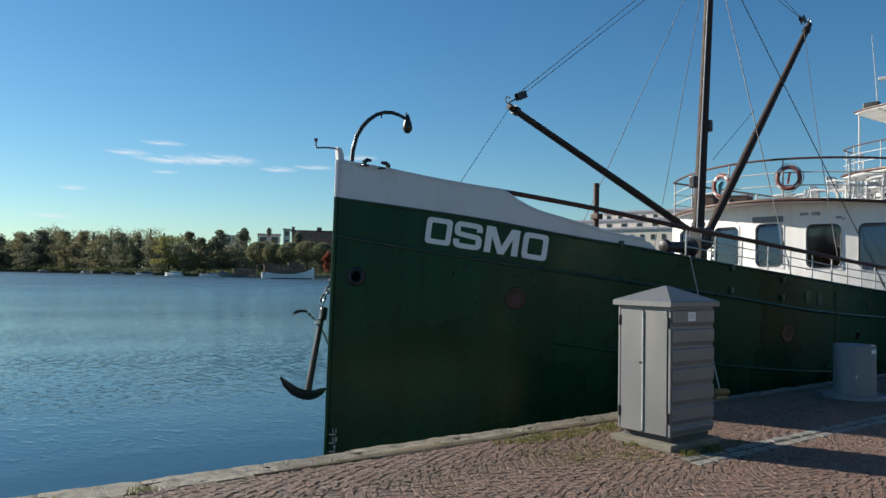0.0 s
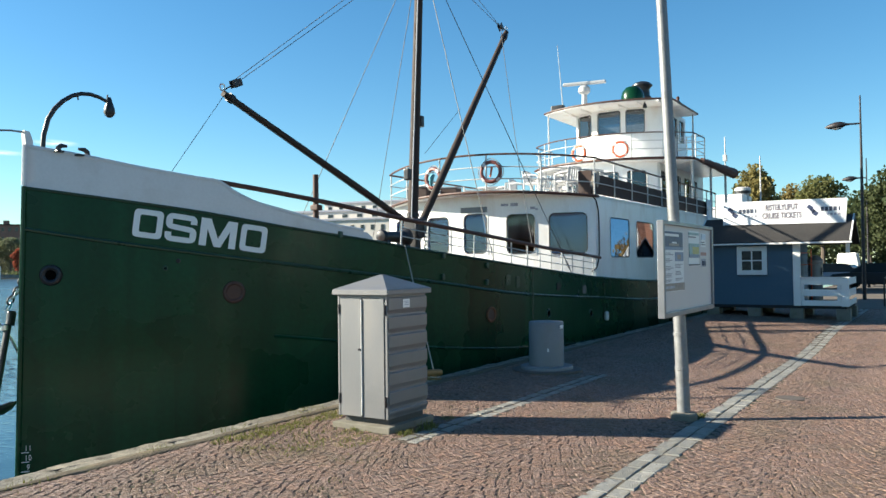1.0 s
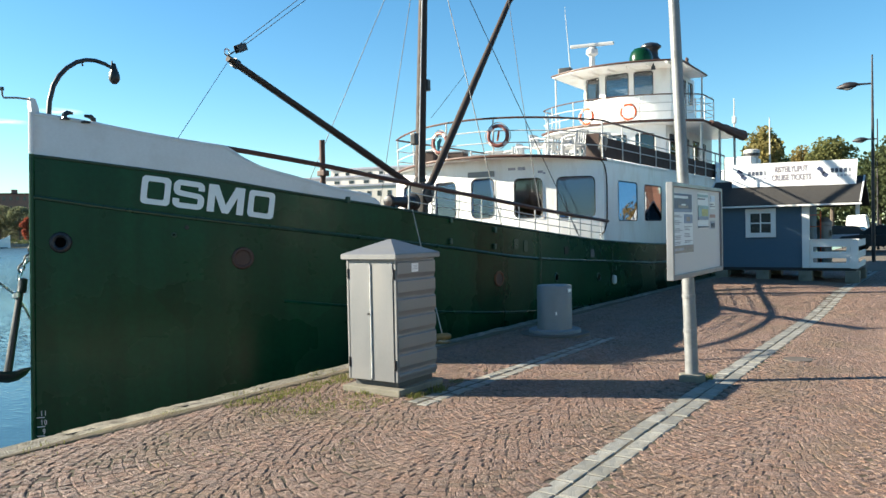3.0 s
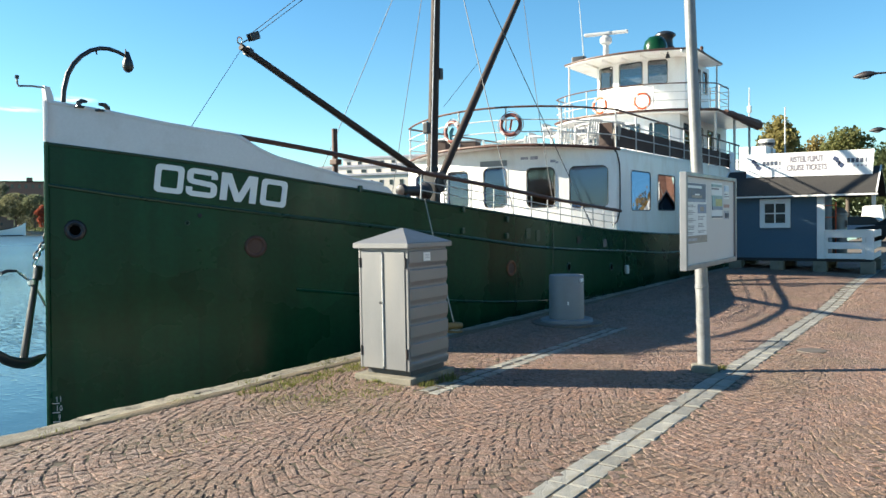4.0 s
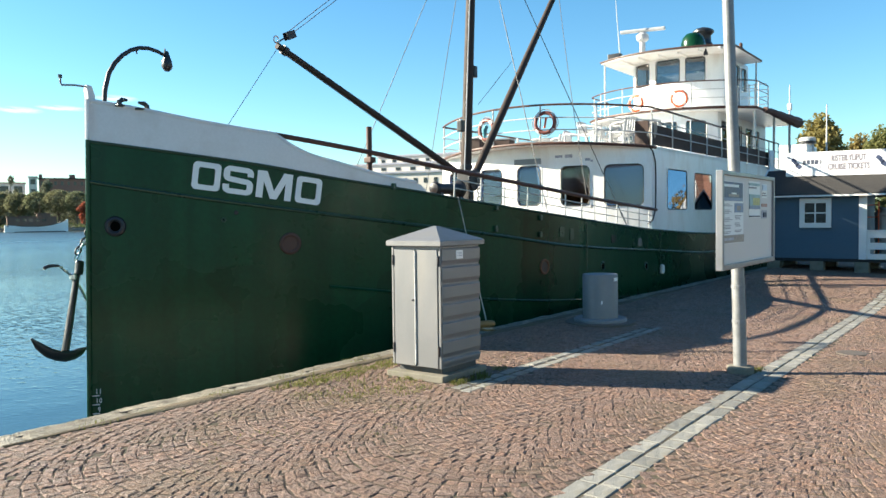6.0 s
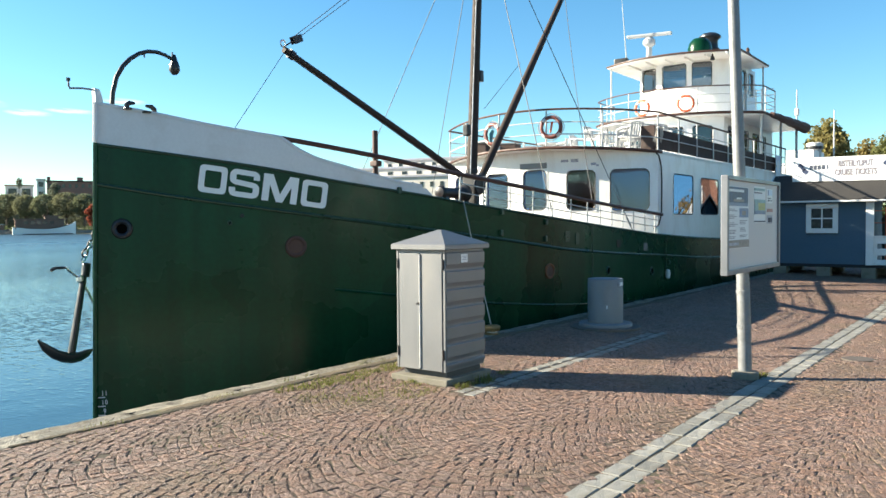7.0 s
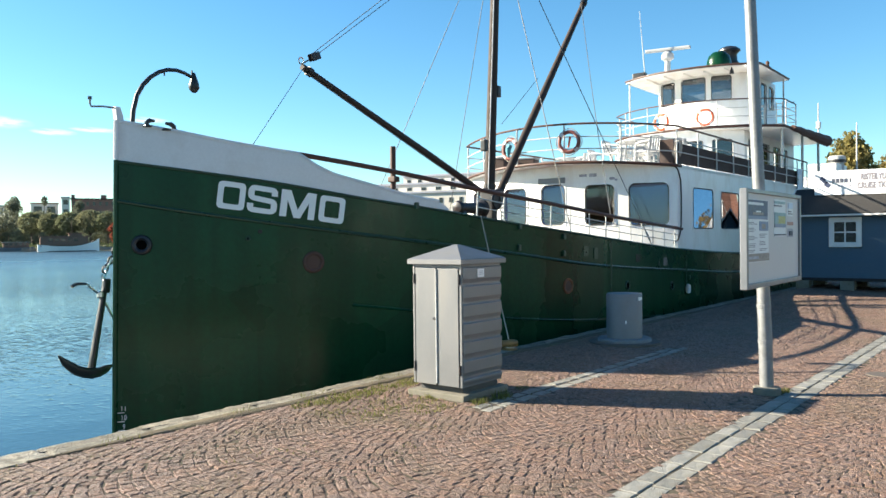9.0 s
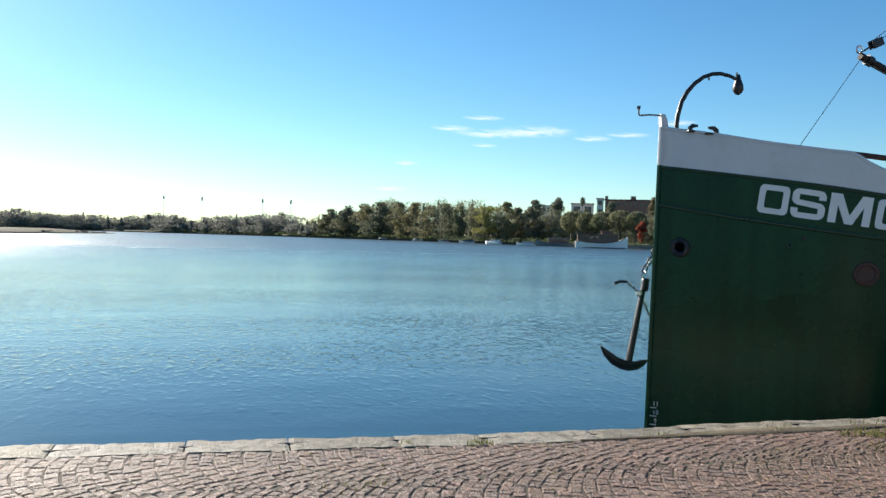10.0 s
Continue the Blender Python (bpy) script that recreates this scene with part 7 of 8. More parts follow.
for i in range(520):
    a = -37 + 63 * i / 520 + rng.uniform(-0.12, 0.12)
    d = shore_d(a) + rng.uniform(34 if a < -20 else 8, 80)
    uneven = 0.84 + 0.12 * noise.noise(Vector((a * 0.55, 3.3, 0))) + 0.20 * noise.noise(Vector((a * 1.6, 7.3, 0)))
    h = 1.4 + d * math.tan(radians(wood_top(a))) * (uneven + rng.uniform(-0.42, 0.13))
    x, y = polar(a, d)
    pick = rng.random()
    tone = "pine" if pick < 0.22 else "gold" if pick > 0.82 else "dark" if pick < 0.5 else "green"
    r = (rng.uniform(0.0025, 0.004) if tone == "pine" else rng.uniform(0.007, 0.021)) * d + 1.0
    for k in range(11):
        f = (k + rng.random()) / 11
        if tone == "pine":
            c, rr = (x, y, 0.5 + h * (0.06 + 0.92 * f)), (r * (1.02 - 0.92 * f), r * (1.02 - 0.92 * f), h * 0.06)
        else:
            bulge = math.sin(math.pi * (0.12 + 0.8 * f))
            c = (x + rng.uniform(-1, 1) * r * 0.75 * bulge, y + rng.uniform(-1, 1) * r * 0.7 * bulge, 0.5 + h * (0.06 + 0.86 * f))
            rr = (r * rng.uniform(0.30, 0.6), r * 0.5, h * rng.uniform(0.07, 0.13))
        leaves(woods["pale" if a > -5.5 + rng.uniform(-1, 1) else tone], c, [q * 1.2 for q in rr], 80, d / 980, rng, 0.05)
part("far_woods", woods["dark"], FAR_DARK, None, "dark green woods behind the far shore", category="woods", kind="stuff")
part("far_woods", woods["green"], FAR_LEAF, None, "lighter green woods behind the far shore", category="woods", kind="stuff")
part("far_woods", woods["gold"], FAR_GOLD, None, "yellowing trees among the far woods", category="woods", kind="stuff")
# farthest woods: haze put into the palest leaf colour
part("far_woods", woods["pale"], FAR_HAZED, None, "far woods across the lake, leaves paled in place of haze", category="woods", kind="stuff")
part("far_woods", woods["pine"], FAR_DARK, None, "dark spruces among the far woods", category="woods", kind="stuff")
bm = B()
for _ in range(420):
    a = rng.uniform(-36, 4)
    d = shore_d(a) + rng.uniform(2, 14)
    x, y = polar(a, d)
    leaves(bm, (x, y, rng.uniform(0.0, 1.6)), (2.0, 2.0, 0.8), 22, d / 900, rng, 0.2)
part("shore_bushes", bm, LEAF_DARK, None, "low green bushes along the far shore", category="bushes", kind="stuff")
# low grassy spit reaching into the lake
bm = B()
spit_rows = []
for i in range(31):
    a = 8.0 + 1.1 * i
    g = min((a - 8.0) / 4.0, 1.0)
    d0 = 470 - 150 * min((a - 8.0) / 8.0, 1.0) + 4 * math.sin(a * 3.1)
    spit_rows.append([bm.verts.new((*polar(a, d0 + dd), LAKE + zz)) for dd, zz in ((-1, -0.3), (0.5, 0.5 * g + 0.05), (8, 1.1 * g + 0.1), (30, 2.2 * g + 0.1), (60, 1.8 * g), (75, -0.3))])
for p, q in zip(spit_rows, spit_rows[1:]):
    for k in range(5):
        bm.faces.new((p[k], q[k], q[k + 1], p[k + 1]))
part("grassy_spit", bm, REED, None, "low spit of pale dry grass in the lake", True, "bank", "structure")
bm = B()
for _ in range(800):
    a = rng.uniform(8.6, 40)
    d = 474 - 150 * min((a - 8.0) / 8.0, 1.0) + rng.uniform(0, 40)
    x, y = polar(a, d)
    w, h = rng.uniform(0.4, 1.4), rng.uniform(0.3, 0.9)
    z = LAKE + 0.6 * min((a - 8.0) / 4.0, 1.0)
    bm.faces.new([bm.verts.new(q) for q in ((x - w, y, z), (x + w, y, z), (x + w * 0.6, y + 0.3, z + h), (x - w * 0.5, y + 0.3, z + h))])
part("spit_grass", bm, REED, None, "tufts of dry grass on the spit", category="grass", kind="stuff")
for a in (3.9, 1.9, -1.3, -3.3):
    d = shore_d(a) + 260
    x, y = polar({3.9: 4.94, 1.9: 2.4, -1.3: -1.74, -3.3: -3.73}[a], d)
    ob = thing("floodlight_mast", (x, y, 2), "tall sports ground floodlight mast far off", "floodlight", "floodlight masts")
    hh = d * math.tan(radians(2.35))
    bm = B()
    rod(bm, (x, y, 2), (x, y, hh), 0.32, 0.22, 6)
    part("mast", bm, RENDERED, ob)
    bm = B()
    box(bm, (x, y, hh), (2.0, 0.6, 4.2), 0, 0, 14)
    part("lamp_frame", bm, RENDERED, ob)


def block(name, a, d, wide, h, deep, wall_mat, label, rows_, cols, z0=0.5, turn=0.0, roof=None, pane=(0.3, 0.25)):
    """A far building with its storeys and windows."""
    x, y = polar(a, d)
    ob = thing(name, (x, y, z0), label, "building", "far buildings")
    m_ = pose(x, y, z0, 0, 0, a + turn)
    bm = B()
    span(bm, -wide / 2, wide / 2, 0, deep, 0, h)
    bm.transform(m_)
    part("wall", bm, wall_mat, ob)
    bm = B()
    span(bm, -wide / 2 - 0.4, wide / 2 + 0.4, -0.4, deep + 0.4, h, h + 0.5)
    bm.transform(m_)
    part("roof", bm, roof or POSTGREY, ob)
    for r_ in range(rows_):
        for c_ in range(cols):
            bm = B()
            u = -wide / 2 + wide * (c_ + 0.5) / cols
            z = h * (r_ + 0.55) / rows_
            span(bm, u - wide / cols * pane[0], u + wide / cols * pane[0], -0.08, 0.1, z - h / rows_ * pane[1], z + h / rows_ * pane[1])
            bm.transform(m_)
            part("window", bm, DARKGLASS, ob)
    return ob


brick_block = block("apartment_building", -28.25, 440, 27, 23.6, 14, BRICK, "red-brown brick apartment block on the far bank", 5, 9, pane=(0.2, 0.2), roof=FELT)
for k in (0, 3):
    x, y = polar(-26.6 - 0.62 * k, 444)
    bm = B()
    box(bm, (x, y, 25.3 + 0.5 * (k % 3)), (1.6 + 1.2 * (k % 2), 1.6, 2.6), -28)
    part("chimney", bm, BRICK, brick_block)
block("apartment_building", -26.15, 438, 3.6, 24.2, 14, RENDERED, "pale end of an apartment block on the far bank", 5, 1)
block("apartment_building", -22.7, 480, 11, 21.6, 12, RENDERED, "pale apartment block among far trees", 4, 5)
block("apartment_building", -24.9, 470, 13, 22.6, 10, RENDERED, "small pale house among far trees", 3, 2, roof=BRICK)
# terraced pale building seen over the foredeck
for k, (a0, a1, lo, hi, d) in enumerate(((-45.0, -56.5, 0.5, 14.6, 220), (-46.8, -56.5, 14.6, 17.6, 225), (-49.0, -56.5, 17.6, 20.4, 230))):
    am = (a0 + a1) / 2
    wide = 2.2 * d * math.tan(radians((a0 - a1) / 2))
    block("office_building", am, d, wide, hi - lo, 14, OFFICE, "pale terraced modern building across the harbour", 3 if k == 0 else 1, 16 if k == 0 else 9, lo, -25, POSTGREY, (0.17, 0.15))

# boats at the far bank
def far_boat(a, d, length, heading, hull_mat, house_mat, label, h=1.3, tier=False):
    x, y = polar(a, d)
    ob = thing("far_boat", (x, y, LAKE), label, "boat", "boats at the far bank")
    m_ = pose(x, y, LAKE, 0, 0, heading)
    L = length / 2
    sh = lambda u: h * ((0.56 if tier else 0.72) + 0.55 * max(u / L, 0) ** 2 + 0.12 * (u / L) ** 2)
    bm = B()
    us = [-L + length * i / 14 for i in range(15)]
    rows = []
    for u in us:
        f = max(1 - abs(max(u / L, -0.85 * abs(u / L))) ** 2.6, 0.0)
        b = length * 0.13 * f ** 0.6
        rows.append([bm.verts.new(m_ @ Vector((u, s * bb, z))) for s, bb, z in ((-1, b, sh(u)), (-1, b * 0.8, -0.2), (1, b * 0.8, -0.2), (1, b, sh(u)))])
    for p, q in zip(rows, rows[1:]):
        for i in range(4):
            bm.faces.new((p[i], p[(i + 1) % 4], q[(i + 1) % 4], q[i]))
    bm.faces.new(rows[0])
    bm.faces.new(rows[-1][::-1])
    part("hull", bm, hull_mat, ob, "", True)
    bm = B()
    top = h * (1.4 if tier else 1.75)
    span(bm, -L * (0.92 if tier else 0.75), L * (0.62 if tier else 0.35), -length * 0.085, length * 0.085, h * 0.5, top, 0.05)
    bm.transform(m_)
    part("cabin", bm, house_mat, ob)
    bm = B()
    span(bm, -L * (0.95 if tier else 0.8), L * (0.66 if tier else 0.4), -length * 0.095, length * 0.095, top, top + h * 0.08)
    bm.transform(m_)
    part("cabin_roof", bm, house_mat if tier else RENDERED, ob)
    for i in range(5):
        bm = B()
        u = -L * 0.65 + L * 0.2 * i
        span(bm, u, u + L * 0.13, -length * 0.087, length * 0.087, h * (0.98 if tier else 1.2), h * (1.25 if tier else 1.6))
        bm.transform(m_)
        part("window", bm, DARKGLASS, ob)
    bm = B()
    rod(bm, m_ @ Vector((L * 0.1, 0, h * 1.8)), m_ @ Vector((L * 0.1, 0, h * 3.0)), 0.06, n=6)
    part("mast", bm, BROWN, ob)
    if tier:
        bm = B()
        span(bm, 0.0, L * 0.42, -length * 0.07, length * 0.07, h * 1.48, h * 1.74, 0.05)
        bm.transform(m_)
        part("upper_cabin", bm, house_mat, ob)
        bm = B()
        span(bm, -L * 0.05, L * 0.50, -length * 0.085, length * 0.085, h * 1.74, h * 1.80)
        bm.transform(m_)
        part("cabin_roof", bm, house_mat, ob)
        bm = B()
        tube(bm, [m_ @ Vector((u, -length * 0.13 * max(1 - abs(u / L) ** 2.6, 0.0) ** 0.6 - 0.03, sh(u) * 0.98)) for u in (-L * 0.8 + L * 0.17 * k for k in range(11))], 0.14, 6)
        part("rubbing_strake", bm, BROWN, ob)
        bm = B()
        tube(bm, [m_ @ Vector((u, -length * 0.13 * 0.84 * max(1 - abs(u / L) ** 2.6, 0.0) ** 0.6, 0.1)) for u in (-L * 0.9 + L * 0.18 * k for k in range(11))], 0.2, 6)
        part("boot_top", bm, BLACK, ob, "dark waterline stripe")
    return ob


far_boat(-26.3, 290, 18.8, -22, YACHT, VARNISH, "old white motor yacht with varnished cabin at the far quay", 3.5, True)
far_boat(-22.95, shore_d(-22.95) - 9, 15, 160, BOLLGREY, VARNISH, "grey and brown small tug at the far bank", 1.9)
far_boat(-20.9, shore_d(-20.9) - 8, 8.5, 150, YACHT, BULW, "grey small motor boat at the far bank", 0.9)
far_boat(-18.5, shore_d(-18.5) - 8, 9.5, 120, YACHT, YACHT, "small white cabin boat at the far bank", 1.1)
far_boat(-16.6, shore_d(-16.6) - 8, 8.0, 150, YACHT, BLUE, "small white and blue boat at the far bank", 0.9)
far_boat(-15.0, shore_d(-15.0) - 8, 7.5, 160, BULW, BROWN, "small open boat at the far bank", 0.8)
far_boat(-13.0, shore_d(-13.0) - 8, 7, 20, BULW, BULW, "small grey boat at the far bank", 0.8)
far_boat(-10.5, shore_d(-10.5) - 8, 8, 10, BLACK, BULW, "small dark boat at the far bank", 0.8)
bm = B()
for a0, a1, d in ((-27.8, -30.5, 294), (-23.5, -27.8, 298)):
    p, q = polar(a0, d), polar(a1, d)
    tube(bm, [(*p, -0.4), (*q, -0.4)], 0.8, 4)
part("far_jetty", bm, QUAYWALL, None, "dark stone jetty on the far bank", category="jetty", kind="structure")

# thin cirrus far out over the lake
for a, e, wide, high in ((-17.6, 8.72, 3.4, 0.42), (-15.3, 7.95, 3.4, 0.5), (-18.3, 7.6, 6.5, 0.75), (-21.5, 7.8, 6.0, 1.0), (-25.5, 7.3, 3.0, 0.5), (-28.0, 7.55, 3.4, 0.4), (-17.7, 6.75, 2.2, 0.3), (-12.0, 5.35, 2.0, 0.4), (-10.8, 3.45, 3.0, 0.42), (-31.3, 8.35, 3.0, 0.5)):
    d = 3600
    bm = B()
    uvl = bm.loops.layers.uv.new("UVMap")
    c = Vector((*polar(a, d), 1.6 + d * math.tan(radians(e))))
    u = Vector((math.cos(radians(a)), math.sin(radians(a)), -0.025))
    w, h = d * math.tan(radians(wide / 2)), d * math.tan(radians(high / 2))
    vs = [bm.verts.new(c + u * w * p + Vector((0, 0, h * q))) for p, q in ((-1, -1), (1, -1), (1, 1), (-1, 1))]
    f = bm.faces.new(vs)
    for lp, uv in zip(f.loops, ((0, 0), (1, 0), (1, 1), (0, 1))):
        lp[uvl].uv = uv
    ob = part("cloud", bm, CIRRUS, None, "thin white streak of cirrus cloud", category="cloud", kind="structure", origin=tuple(c))
    ob.visible_shadow = False

# ---- stone paving ----


def strip_y(x):
    """Near side of the drain strip, which runs slightly askew to the quay."""
    return 1.862 - 0.0085 * max(x - 5.5, 0.0)


def arcs(x0, x1, y_lo, y_hi, col0, wide, rng):
    """Setts laid in segmental arcs that run along x: centre, turn, length, width, lift."""
    rr = wide / math.sqrt(2)
    pitch, out = 0.098, []
    cols = range(math.floor((y_lo - col0) / wide) - 1, math.ceil((y_hi - col0) / wide) + 1)
    for c_ in cols:
        yc = col0 + wide * (c_ + 0.5)
        k = 18
        for i in range(int((x0 - 0.5) / pitch), int((x1 + 0.5) / pitch) + 1):
            shift = (c_ % 2) * 0.05
            half = math.asinh(1.0)
            cuts = [math.degrees(2 * math.atan(math.tanh(half * ((2 * j + i % 2) / k - 1) / 2))) + rng.uniform(-1.3, 1.3) for j in range(k + 1)]
            for a, b in zip(cuts, cuts[1:]):
                m_ = radians((a + b) / 2)
                if abs(m_) > radians(46.5):
                    continue
                px = i * pitch + shift + rr * (1 - math.cos(m_)) + rng.uniform(-0.009, 0.009)
                py = yc + rr * math.sin(m_)
                if not (x0 < px < x1 and y_lo - 0.04 < py < y_hi + 0.02):
                    continue
                out.append((px, py, m_ + radians(rng.uniform(-3, 3)), rr * radians(b - a), pitch * math.cos(m_), rng.uniform(-0.0016, 0.002)))
    return out


def sett_mesh(sx, sy, rng, h=0.0):
    """One sett: a block with a worn, rounded top; vertices and faces."""
    wob = [(rng.uniform(-0.006, 0.006), rng.uniform(-0.006, 0.006), rng.uniform(-0.0012, 0.0012)) for _ in range(4)]

    def ring_(k, z, jit):
        return [((sx / 2 * a + p[0]) * k + rng.uniform(-jit, jit), (sy / 2 * b + p[1]) * k + rng.uniform(-jit, jit), z + p[2] + rng.uniform(-jit, jit) * 0.5) for (a, b), p in zip(((-1, -1), (1, -1), (1, 1), (-1, 1)), wob)]

    v = ring_(1.0, h - 0.05, 0) + ring_(1.0, h - 0.0042, 0.001) + ring_(0.78, h, 0.0035)
    f = [(i, (i + 1) % 4, 4 + (i + 1) % 4, 4 + i) for i in range(4)] + [(4 + i, 4 + (i + 1) % 4, 8 + (i + 1) % 4, 8 + i) for i in range(4)] + [(8, 9, 10, 11)]
    return v, f


rng = random.Random(42)
setts = arcs(-6.0, 27.0, 1.9, INNER + 0.32, 5.08 - 1.36 * 4, 1.36, rng)
setts = [s for s in setts if strip_y(s[0]) + 0.285 < s[1] < INNER + 0.02 + bend(s[0])]
setts += [s for s in arcs(-6.0, 27.0, -4.6, 1.84, 1.76 - 1.36 * 6, 1.36, rng) if s[1] < strip_y(s[0]) - 0.015]
STRIP2 = (5.95, 10.9, 4.09, 4.29)
keep_out = ((6.53, 4.86, 0.40), (8.3, 2.25, 0.12), (11.0, 5.06, 0.38), (10.1, 1.48, 0.14))
setts = [s for s in setts if not any(abs(s[0] - x) < r and abs(s[1] - y) < r for x, y, r in keep_out) and not (STRIP2[0] < s[0] < STRIP2[1] and STRIP2[2] - 0.04 < s[1] < STRIP2[3] + 0.04)]
near = [s for s in setts if 2.9 < s[0] < 4.75 and 2.15 < s[1] < 3.75][:300]
near_set = set(near)
bm = B()
cross_y = [-4.7 + 0.25 * i for i in range(42)] + [INNER]
bed = {}
cross_x = [-6.1, -3.0, 2.2, 14.5] + [15.0 + 0.5 * i for i in range(11)] + [27.1]
for i, x in enumerate(cross_x):
    for j, y in enumerate(cross_y):
        y += bend(x) if y == INNER else 0.0
        for k, dz in enumerate((-0.0058, -0.10)):
            bed[i, j, k] = bm.verts.new((x, y, lie(y) + rise(x, y) + dz))
n_x, n_y = len(cross_x) - 1, len(cross_y) - 1
for k in (0, 1):
    for i in range(n_x):
        for j in range(n_y):
            bm.faces.new((bed[i, j, k], bed[i + 1, j, k], bed[i + 1, j + 1, k], bed[i, j + 1, k]))
for i in range(n_x):
    for j in (0, n_y):
        bm.faces.new((bed[i, j, 0], bed[i + 1, j, 0], bed[i + 1, j, 1], bed[i, j, 1]))
for j in range(n_y):
    for i in (0, n_x):
        bm.faces.new((bed[i, j, 0], bed[i, j + 1, 0], bed[i, j + 1, 1], bed[i, j, 1]))
pavement = part("pavement", bm, SAND, None, "quay paving of red granite setts laid in arcs", kind="structure", category="pavement")
verts, faces = [], []
for x, y, m_, sx, sy, h in setts:
    if (x, y, m_, sx, sy, h) in near_set:
        continue
    v, f = sett_mesh(sx - 0.0055, sy - 0.0065, rng, h + lie(y) + rise(x, y))
    # length runs along the arc
    c_, s_ = math.cos(math.pi / 2 - m_), math.sin(math.pi / 2 - m_)
    n0 = len(verts)
    verts += [(x + a * c_ - b * s_, y + a * s_ + b * c_, z) for a, b, z in v]
    faces += [tuple(n0 + i for i in q) for q in f]
data = bpy.data.meshes.new("setts")
data.from_pydata(verts, [], faces)
data.materials.append(SETT)
ob = new("setts", data)
ob.parent = pavement
tagged(ob, "red granite setts laid in arcs", kind="stuff")
shapes = []
for k in range(14):
    v, f = sett_mesh(0.0935 - 0.0058, 0.092 - 0.0070, rng)
    d = bpy.data.meshes.new("sett")
    d.from_pydata(v, [], f)
    d.materials.append(SETT_ONE)
    shapes.append(d)
for i, (x, y, m_, sx, sy, h) in enumerate(near):
    ob = new("sett", shapes[i % 14])
    ob.parent = pavement
    ob.matrix_basis = pose(x, y, h + lie(y), rng.uniform(-1.2, 1.2), rng.uniform(-1.2, 1.2), 90 - math.degrees(m_)) @ Matrix.Diagonal((sx / 0.0935, sy / 0.092, 1, 1))


# grey strips of two rows of stones
def stone(lx, ly, lz, bev, rough, rng):
    bm = B()
    box(bm, (0, 0, -lz / 2), (lx, ly, lz))
    top = [e for e in bm.edges if all(v.co.z > -0.001 for v in e.verts)]
    bmesh.ops.bevel(bm, geom=top, offset=bev, segments=1, affect="EDGES")
    for v in bm.verts:
        v.co += Vector((rng.uniform(-rough, rough), rng.uniform(-rough, rough), rng.uniform(-rough, rough) * 0.6))
    d = bpy.data.meshes.new("stone")
    bm.to_mesh(d)
    bm.free()
    d.materials.append(GREY)
    return d


strip_shapes = [(l_, stone(l_ - 0.010, 0.136, 0.1, 0.010, 0.005, rng)) for l_ in (0.22, 0.27, 0.34, 0.30, 0.25, 0.38)]
for name, xa, xb, near_y in (("drain_strip", -6.0, 26.8, strip_y), ("short_strip", STRIP2[0], STRIP2[1], lambda x: STRIP2[2] - 0.045)):
    bm = B()
    level = lie(near_y(0) + 0.14)
    ends = [xa] + [x for x in [5.5] + [14.5 + 0.5 * i for i in range(11)] if xa < x < xb] + [xb]
    lanes = [[bm.verts.new((x, near_y(x) + dy, level + rise(x, near_y(x)) + dz)) for dy, dz in ((0, -0.1), (0, -0.008), (0.29, -0.008), (0.29, -0.1))] for x in ends]
    for p, q in zip(lanes, lanes[1:]):
        for i in range(4):
            bm.faces.new((p[i], p[(i + 1) % 4], q[(i + 1) % 4], q[i]))
    bm.faces.new(lanes[0])
    bm.faces.new(lanes[-1])
    st = part(name, bm, SAND, None, "double row of grey granite stones in the paving", kind="structure", category="paving strip")
    snug = Matrix.Diagonal((1, 1, 1, 1)) if name == "drain_strip" else Matrix.Diagonal((0.90, 0.84, 1, 1))
    for row in (0, 1):
        x = xa + (0.06 if row else 0)
        while x < xb - 0.1:
            l_, d = strip_shapes[rng.randrange(6)]
            ob = new("strip_stone", d)
            ob.parent = st
            ob.matrix_basis = pose(x + l_ / 2, near_y(x + l_ / 2) + 0.072 + 0.146 * row + rng.uniform(-0.004, 0.004), level + rise(x + l_ / 2, near_y(x)) + rng.uniform(-0.002, 0.003), rng.uniform(-0.8, 0.8), rng.uniform(-0.8, 0.8), rng.uniform(-1.5, 1.5)) @ snug
            x += l_

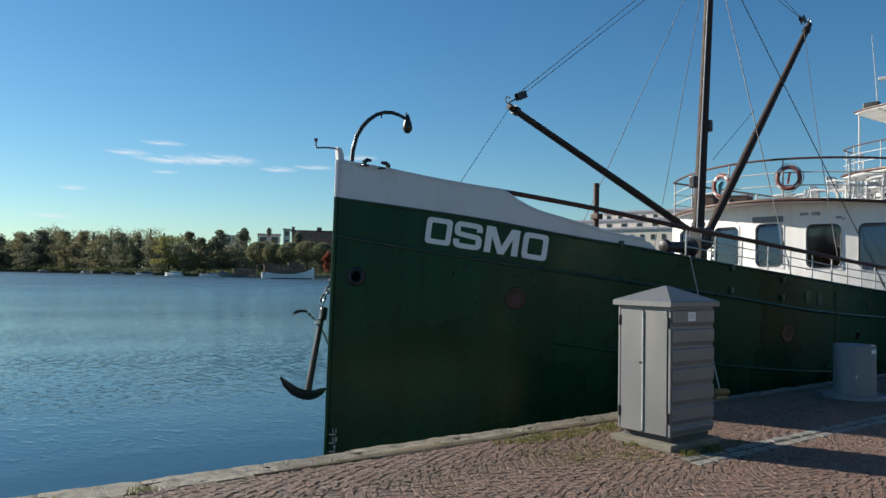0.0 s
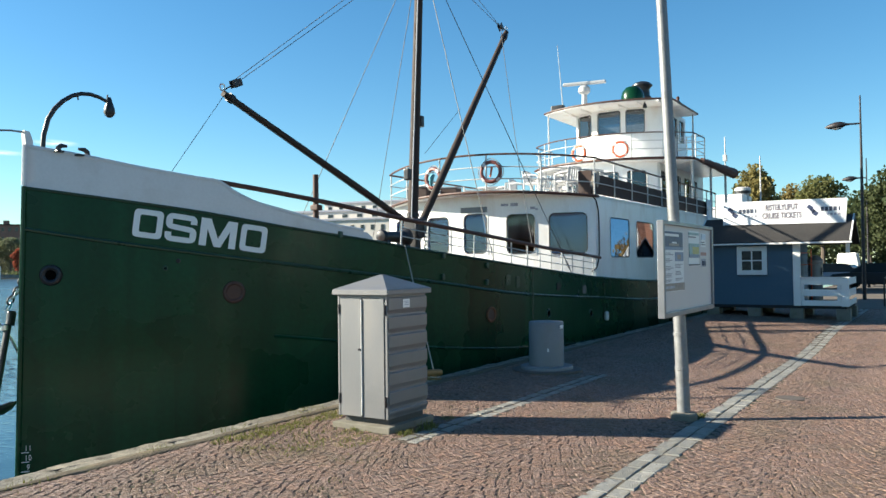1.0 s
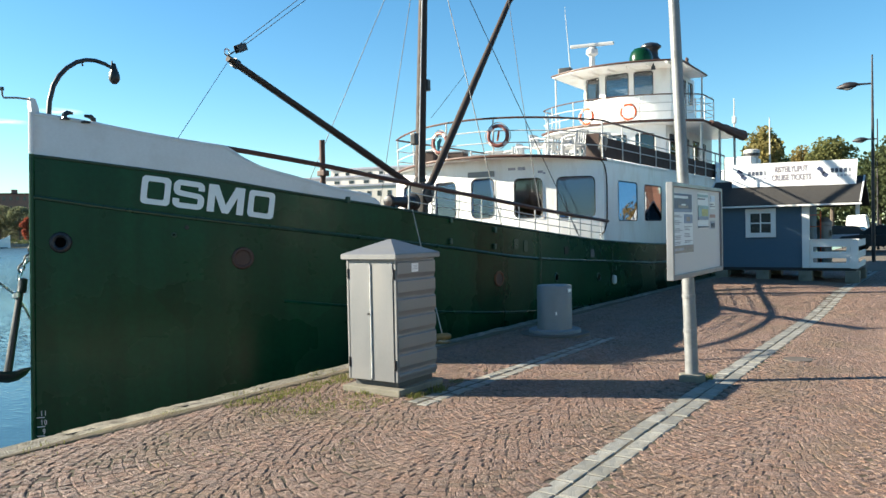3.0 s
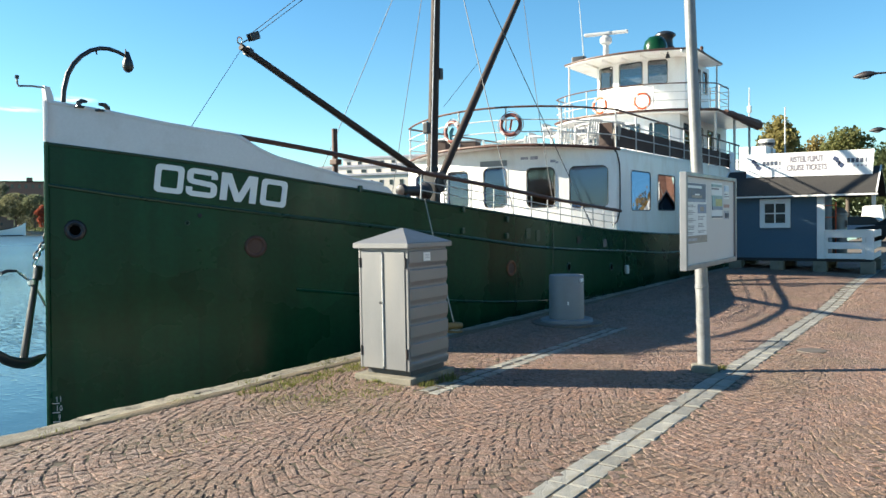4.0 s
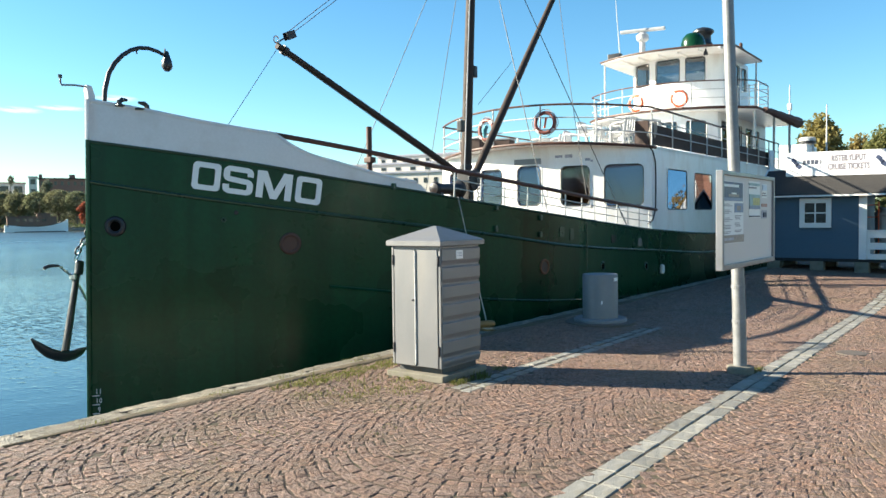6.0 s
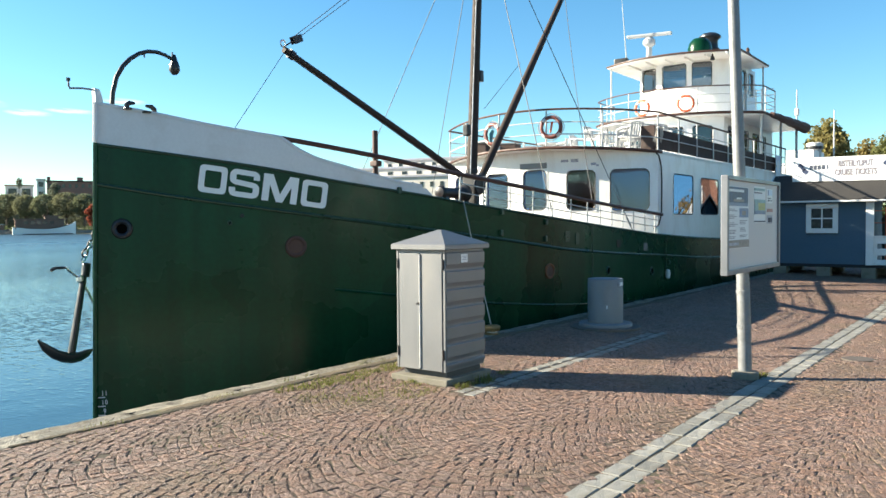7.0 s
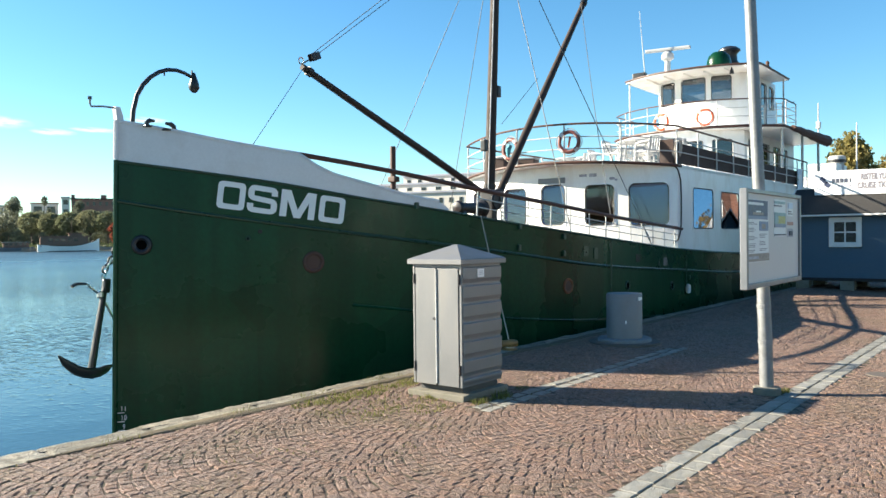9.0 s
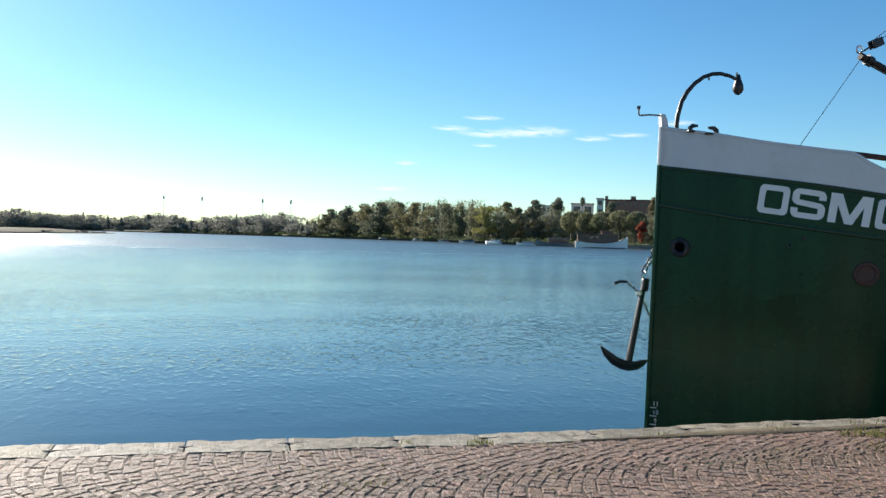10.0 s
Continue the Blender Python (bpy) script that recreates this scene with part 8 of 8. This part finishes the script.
# kerb stones along the quay edge
bm = B()
span(bm, -60, 120, INNER + 0.02, EDGE - 0.06, -0.3, -0.235)
kerb = part("kerb", bm, KERB, None, "weathered granite kerb stones along the quay edge", kind="structure", category="kerb")
joints = [-14 + 1.05 * i + rng.uniform(-0.15, 0.15) for i in range(12)] + [-1.394, -0.463, 0.302, 1.137, 1.84]
while joints[-1] < 42:
    joints.append(joints[-1] + rng.uniform(0.7, 1.15))
joints = sorted(j for j in joints if j < -2 or j in (-1.394, -0.463, 0.302, 1.137) or j > 1.5)
for a, b in zip(joints, joints[1:]):
    bm = B()
    w = EDGE - INNER
    n_u, n_v = 22, 8
    e0, e1 = rng.uniform(-0.015, 0.02), rng.uniform(-0.015, 0.02)
    grid = {}
    for i in range(n_u + 1):
        for j in range(n_v + 1):
            u, v = i / n_u, j / n_v
            edge_out = (0.035 * noise.noise(Vector((a + (b - a) * u, 3.1, 0)) * 2.2) + 0.025 * noise.noise(Vector((a + (b - a) * u, 9.1, 0)) * 7)) * (1 if j == n_v else 0.4 if j == 0 else 0)
            z = 0.002 + 0.006 * noise.noise(Vector((a + (b - a) * u, INNER + w * v, 0.3)) * 3.0) + 0.005 * noise.noise(Vector((a + (b - a) * u, INNER + w * v, 4.3)) * 11.0)
            if j == n_v or i in (0, n_u):
                z -= 0.005 + 0.006 * rng.random()
            grid[i, j] = bm.verts.new((a + 0.006 + (b - a - 0.012) * u, INNER + bend(a + (b - a) * u) + 0.004 + (w + e0 + (e1 - e0) * u) * v + edge_out, z))
    for i in range(n_u):
        for j in range(n_v):
            bm.faces.new((grid[i, j], grid[i + 1, j], grid[i + 1, j + 1], grid[i, j + 1]))
    rim = [grid[i, 0] for i in range(n_u + 1)] + [grid[n_u, j] for j in range(1, n_v + 1)] + [grid[i, n_v] for i in range(n_u - 1, -1, -1)] + [grid[0, j] for j in range(n_v - 1, 0, -1)]
    low = [bm.verts.new((v.co.x, v.co.y - (0.0 if v.co.y < INNER + 0.1 + bend(v.co.x) else 0.02), -0.24)) for v in rim]
    for i in range(len(rim)):
        bm.faces.new((rim[i], rim[(i + 1) % len(rim)], low[(i + 1) % len(rim)], low[i]))
    part("kerb_stone", bm, KERB, kerb)
    # an iron cramp let into the joint
    if -3 < a < 12:
        bm = B()
        box(bm, (a + rng.uniform(-0.02, 0.09), INNER + bend(a) + w * rng.uniform(0.5, 0.62), -0.007), (rng.uniform(0.14, 0.26), 0.009, 0.024), rng.uniform(-4, 4), 0.002)
        part("iron_cramp", bm, IRON, kerb, "rusty iron cramp across a joint")


# packed soil between the kerb and the setts
bm = B()
soil_rows = []
for i in range(185):
    x = 2.6 + 0.1 * i
    g = min(max((x - 2.6) / 1.5, 0.0), 1.0)
    wv = g * (0.07 + 0.06 * noise.noise(Vector((x, 1.7, 0)) * 0.9) + 0.03 * noise.noise(Vector((x, 5.7, 0)) * 4))
    wk = g * (0.12 + 0.10 * noise.noise(Vector((x, 8.7, 0)) * 1.3) + 0.03 * noise.noise(Vector((x, 2.7, 0)) * 5))
    soil_rows.append([bm.verts.new((x, yy + bend(x), zz + 0.004 * noise.noise(Vector((x, yy, 0)) * 9))) for yy, zz in ((INNER - max(wv, 0.01), -0.012), (INNER - max(wv, 0.01) * 0.6, 0.006), (INNER + 0.01, 0.012), (INNER + max(wk, 0.02) * 0.7, 0.012), (INNER + max(wk, 0.02), -0.02))])
for p, q in zip(soil_rows, soil_rows[1:]):
    for i in range(4):
        bm.faces.new((p[i], q[i], q[i + 1], p[i + 1]))
part("soil_strip", bm, SOIL, None, "packed brown soil along the kerb stones", True, "soil", "structure")


# grass and weeds in the joints
def tufts(spots, name, label, rng):
    bm = B()
    for cx, cy, rad, count, h in spots:
        for _ in range(count):
            a, k = rng.uniform(0, 6.28), rad * math.sqrt(rng.random())
            x, y = cx + k * math.cos(a), cy + 0.5 * k * math.sin(a)
            hh, lean, t = h * rng.uniform(0.35, 0.95), rng.uniform(0.0, 0.8) * h, rng.uniform(0, 6.28)
            dx, dy = math.cos(t), math.sin(t)
            w, g = rng.uniform(0.002, 0.005), lie(y)
            p = [bm.verts.new(q) for q in ((x - dy * w, y + dx * w, g - 0.02), (x + dy * w, y - dx * w, g - 0.02), (x + dx * lean * 0.4 + dy * w * 0.7, y + dy * lean * 0.4 - dx * w * 0.7, g + hh * 0.6), (x + dx * lean, y + dy * lean, g + hh), (x + dx * lean * 0.4 - dy * w * 0.7, y + dy * lean * 0.4 + dx * w * 0.7, g + hh * 0.6))]
            bm.faces.new((p[0], p[1], p[2], p[4]))
            bm.faces.new((p[2], p[3], p[4]))
    return part(name, bm, GRASS, None, label, category="grass", kind="stuff")


rng = random.Random(9)
spots = [(6.15 + 0.25 * i, 5.62 - 0.12 * (i % 2), 0.22, 130, 0.045) for i in range(-4, 4)]
spots += [(rng.uniform(5.0, 6.4), rng.uniform(4.7, 5.75), 0.25, 30, 0.03) for _ in range(30)]
spots += [(5.75, 4.55, 0.3, 140, 0.04), (5.4, 4.9, 0.35, 90, 0.03), (6.25, 4.36, 0.14, 90, 0.06), (6.55, 4.32, 0.16, 120, 0.09), (8.5, 2.14, 0.14, 90, 0.05), (6.1, 4.9, 0.12, 50, 0.05), (7.05, 4.4, 0.12, 50, 0.05)]
spots += [(4.55, 5.86, 0.2, 40, 0.05), (5.5, 5.9, 0.3, 60, 0.05), (1.75, 5.85, 0.12, 50, 0.06), (3.3, 5.8, 0.2, 40, 0.04), (1.2, 5.95, 0.05, 20, 0.05), (6.6, 5.95, 0.3, 70, 0.05), (4.5, 3.9, 0.25, 25, 0.025)]
spots += [(rng.uniform(0, 9), rng.uniform(4.0, 5.8), 0.2, 10, 0.025) for _ in range(40)]
tufts(spots, "weeds", "short green weeds and grass in the paving joints", rng)
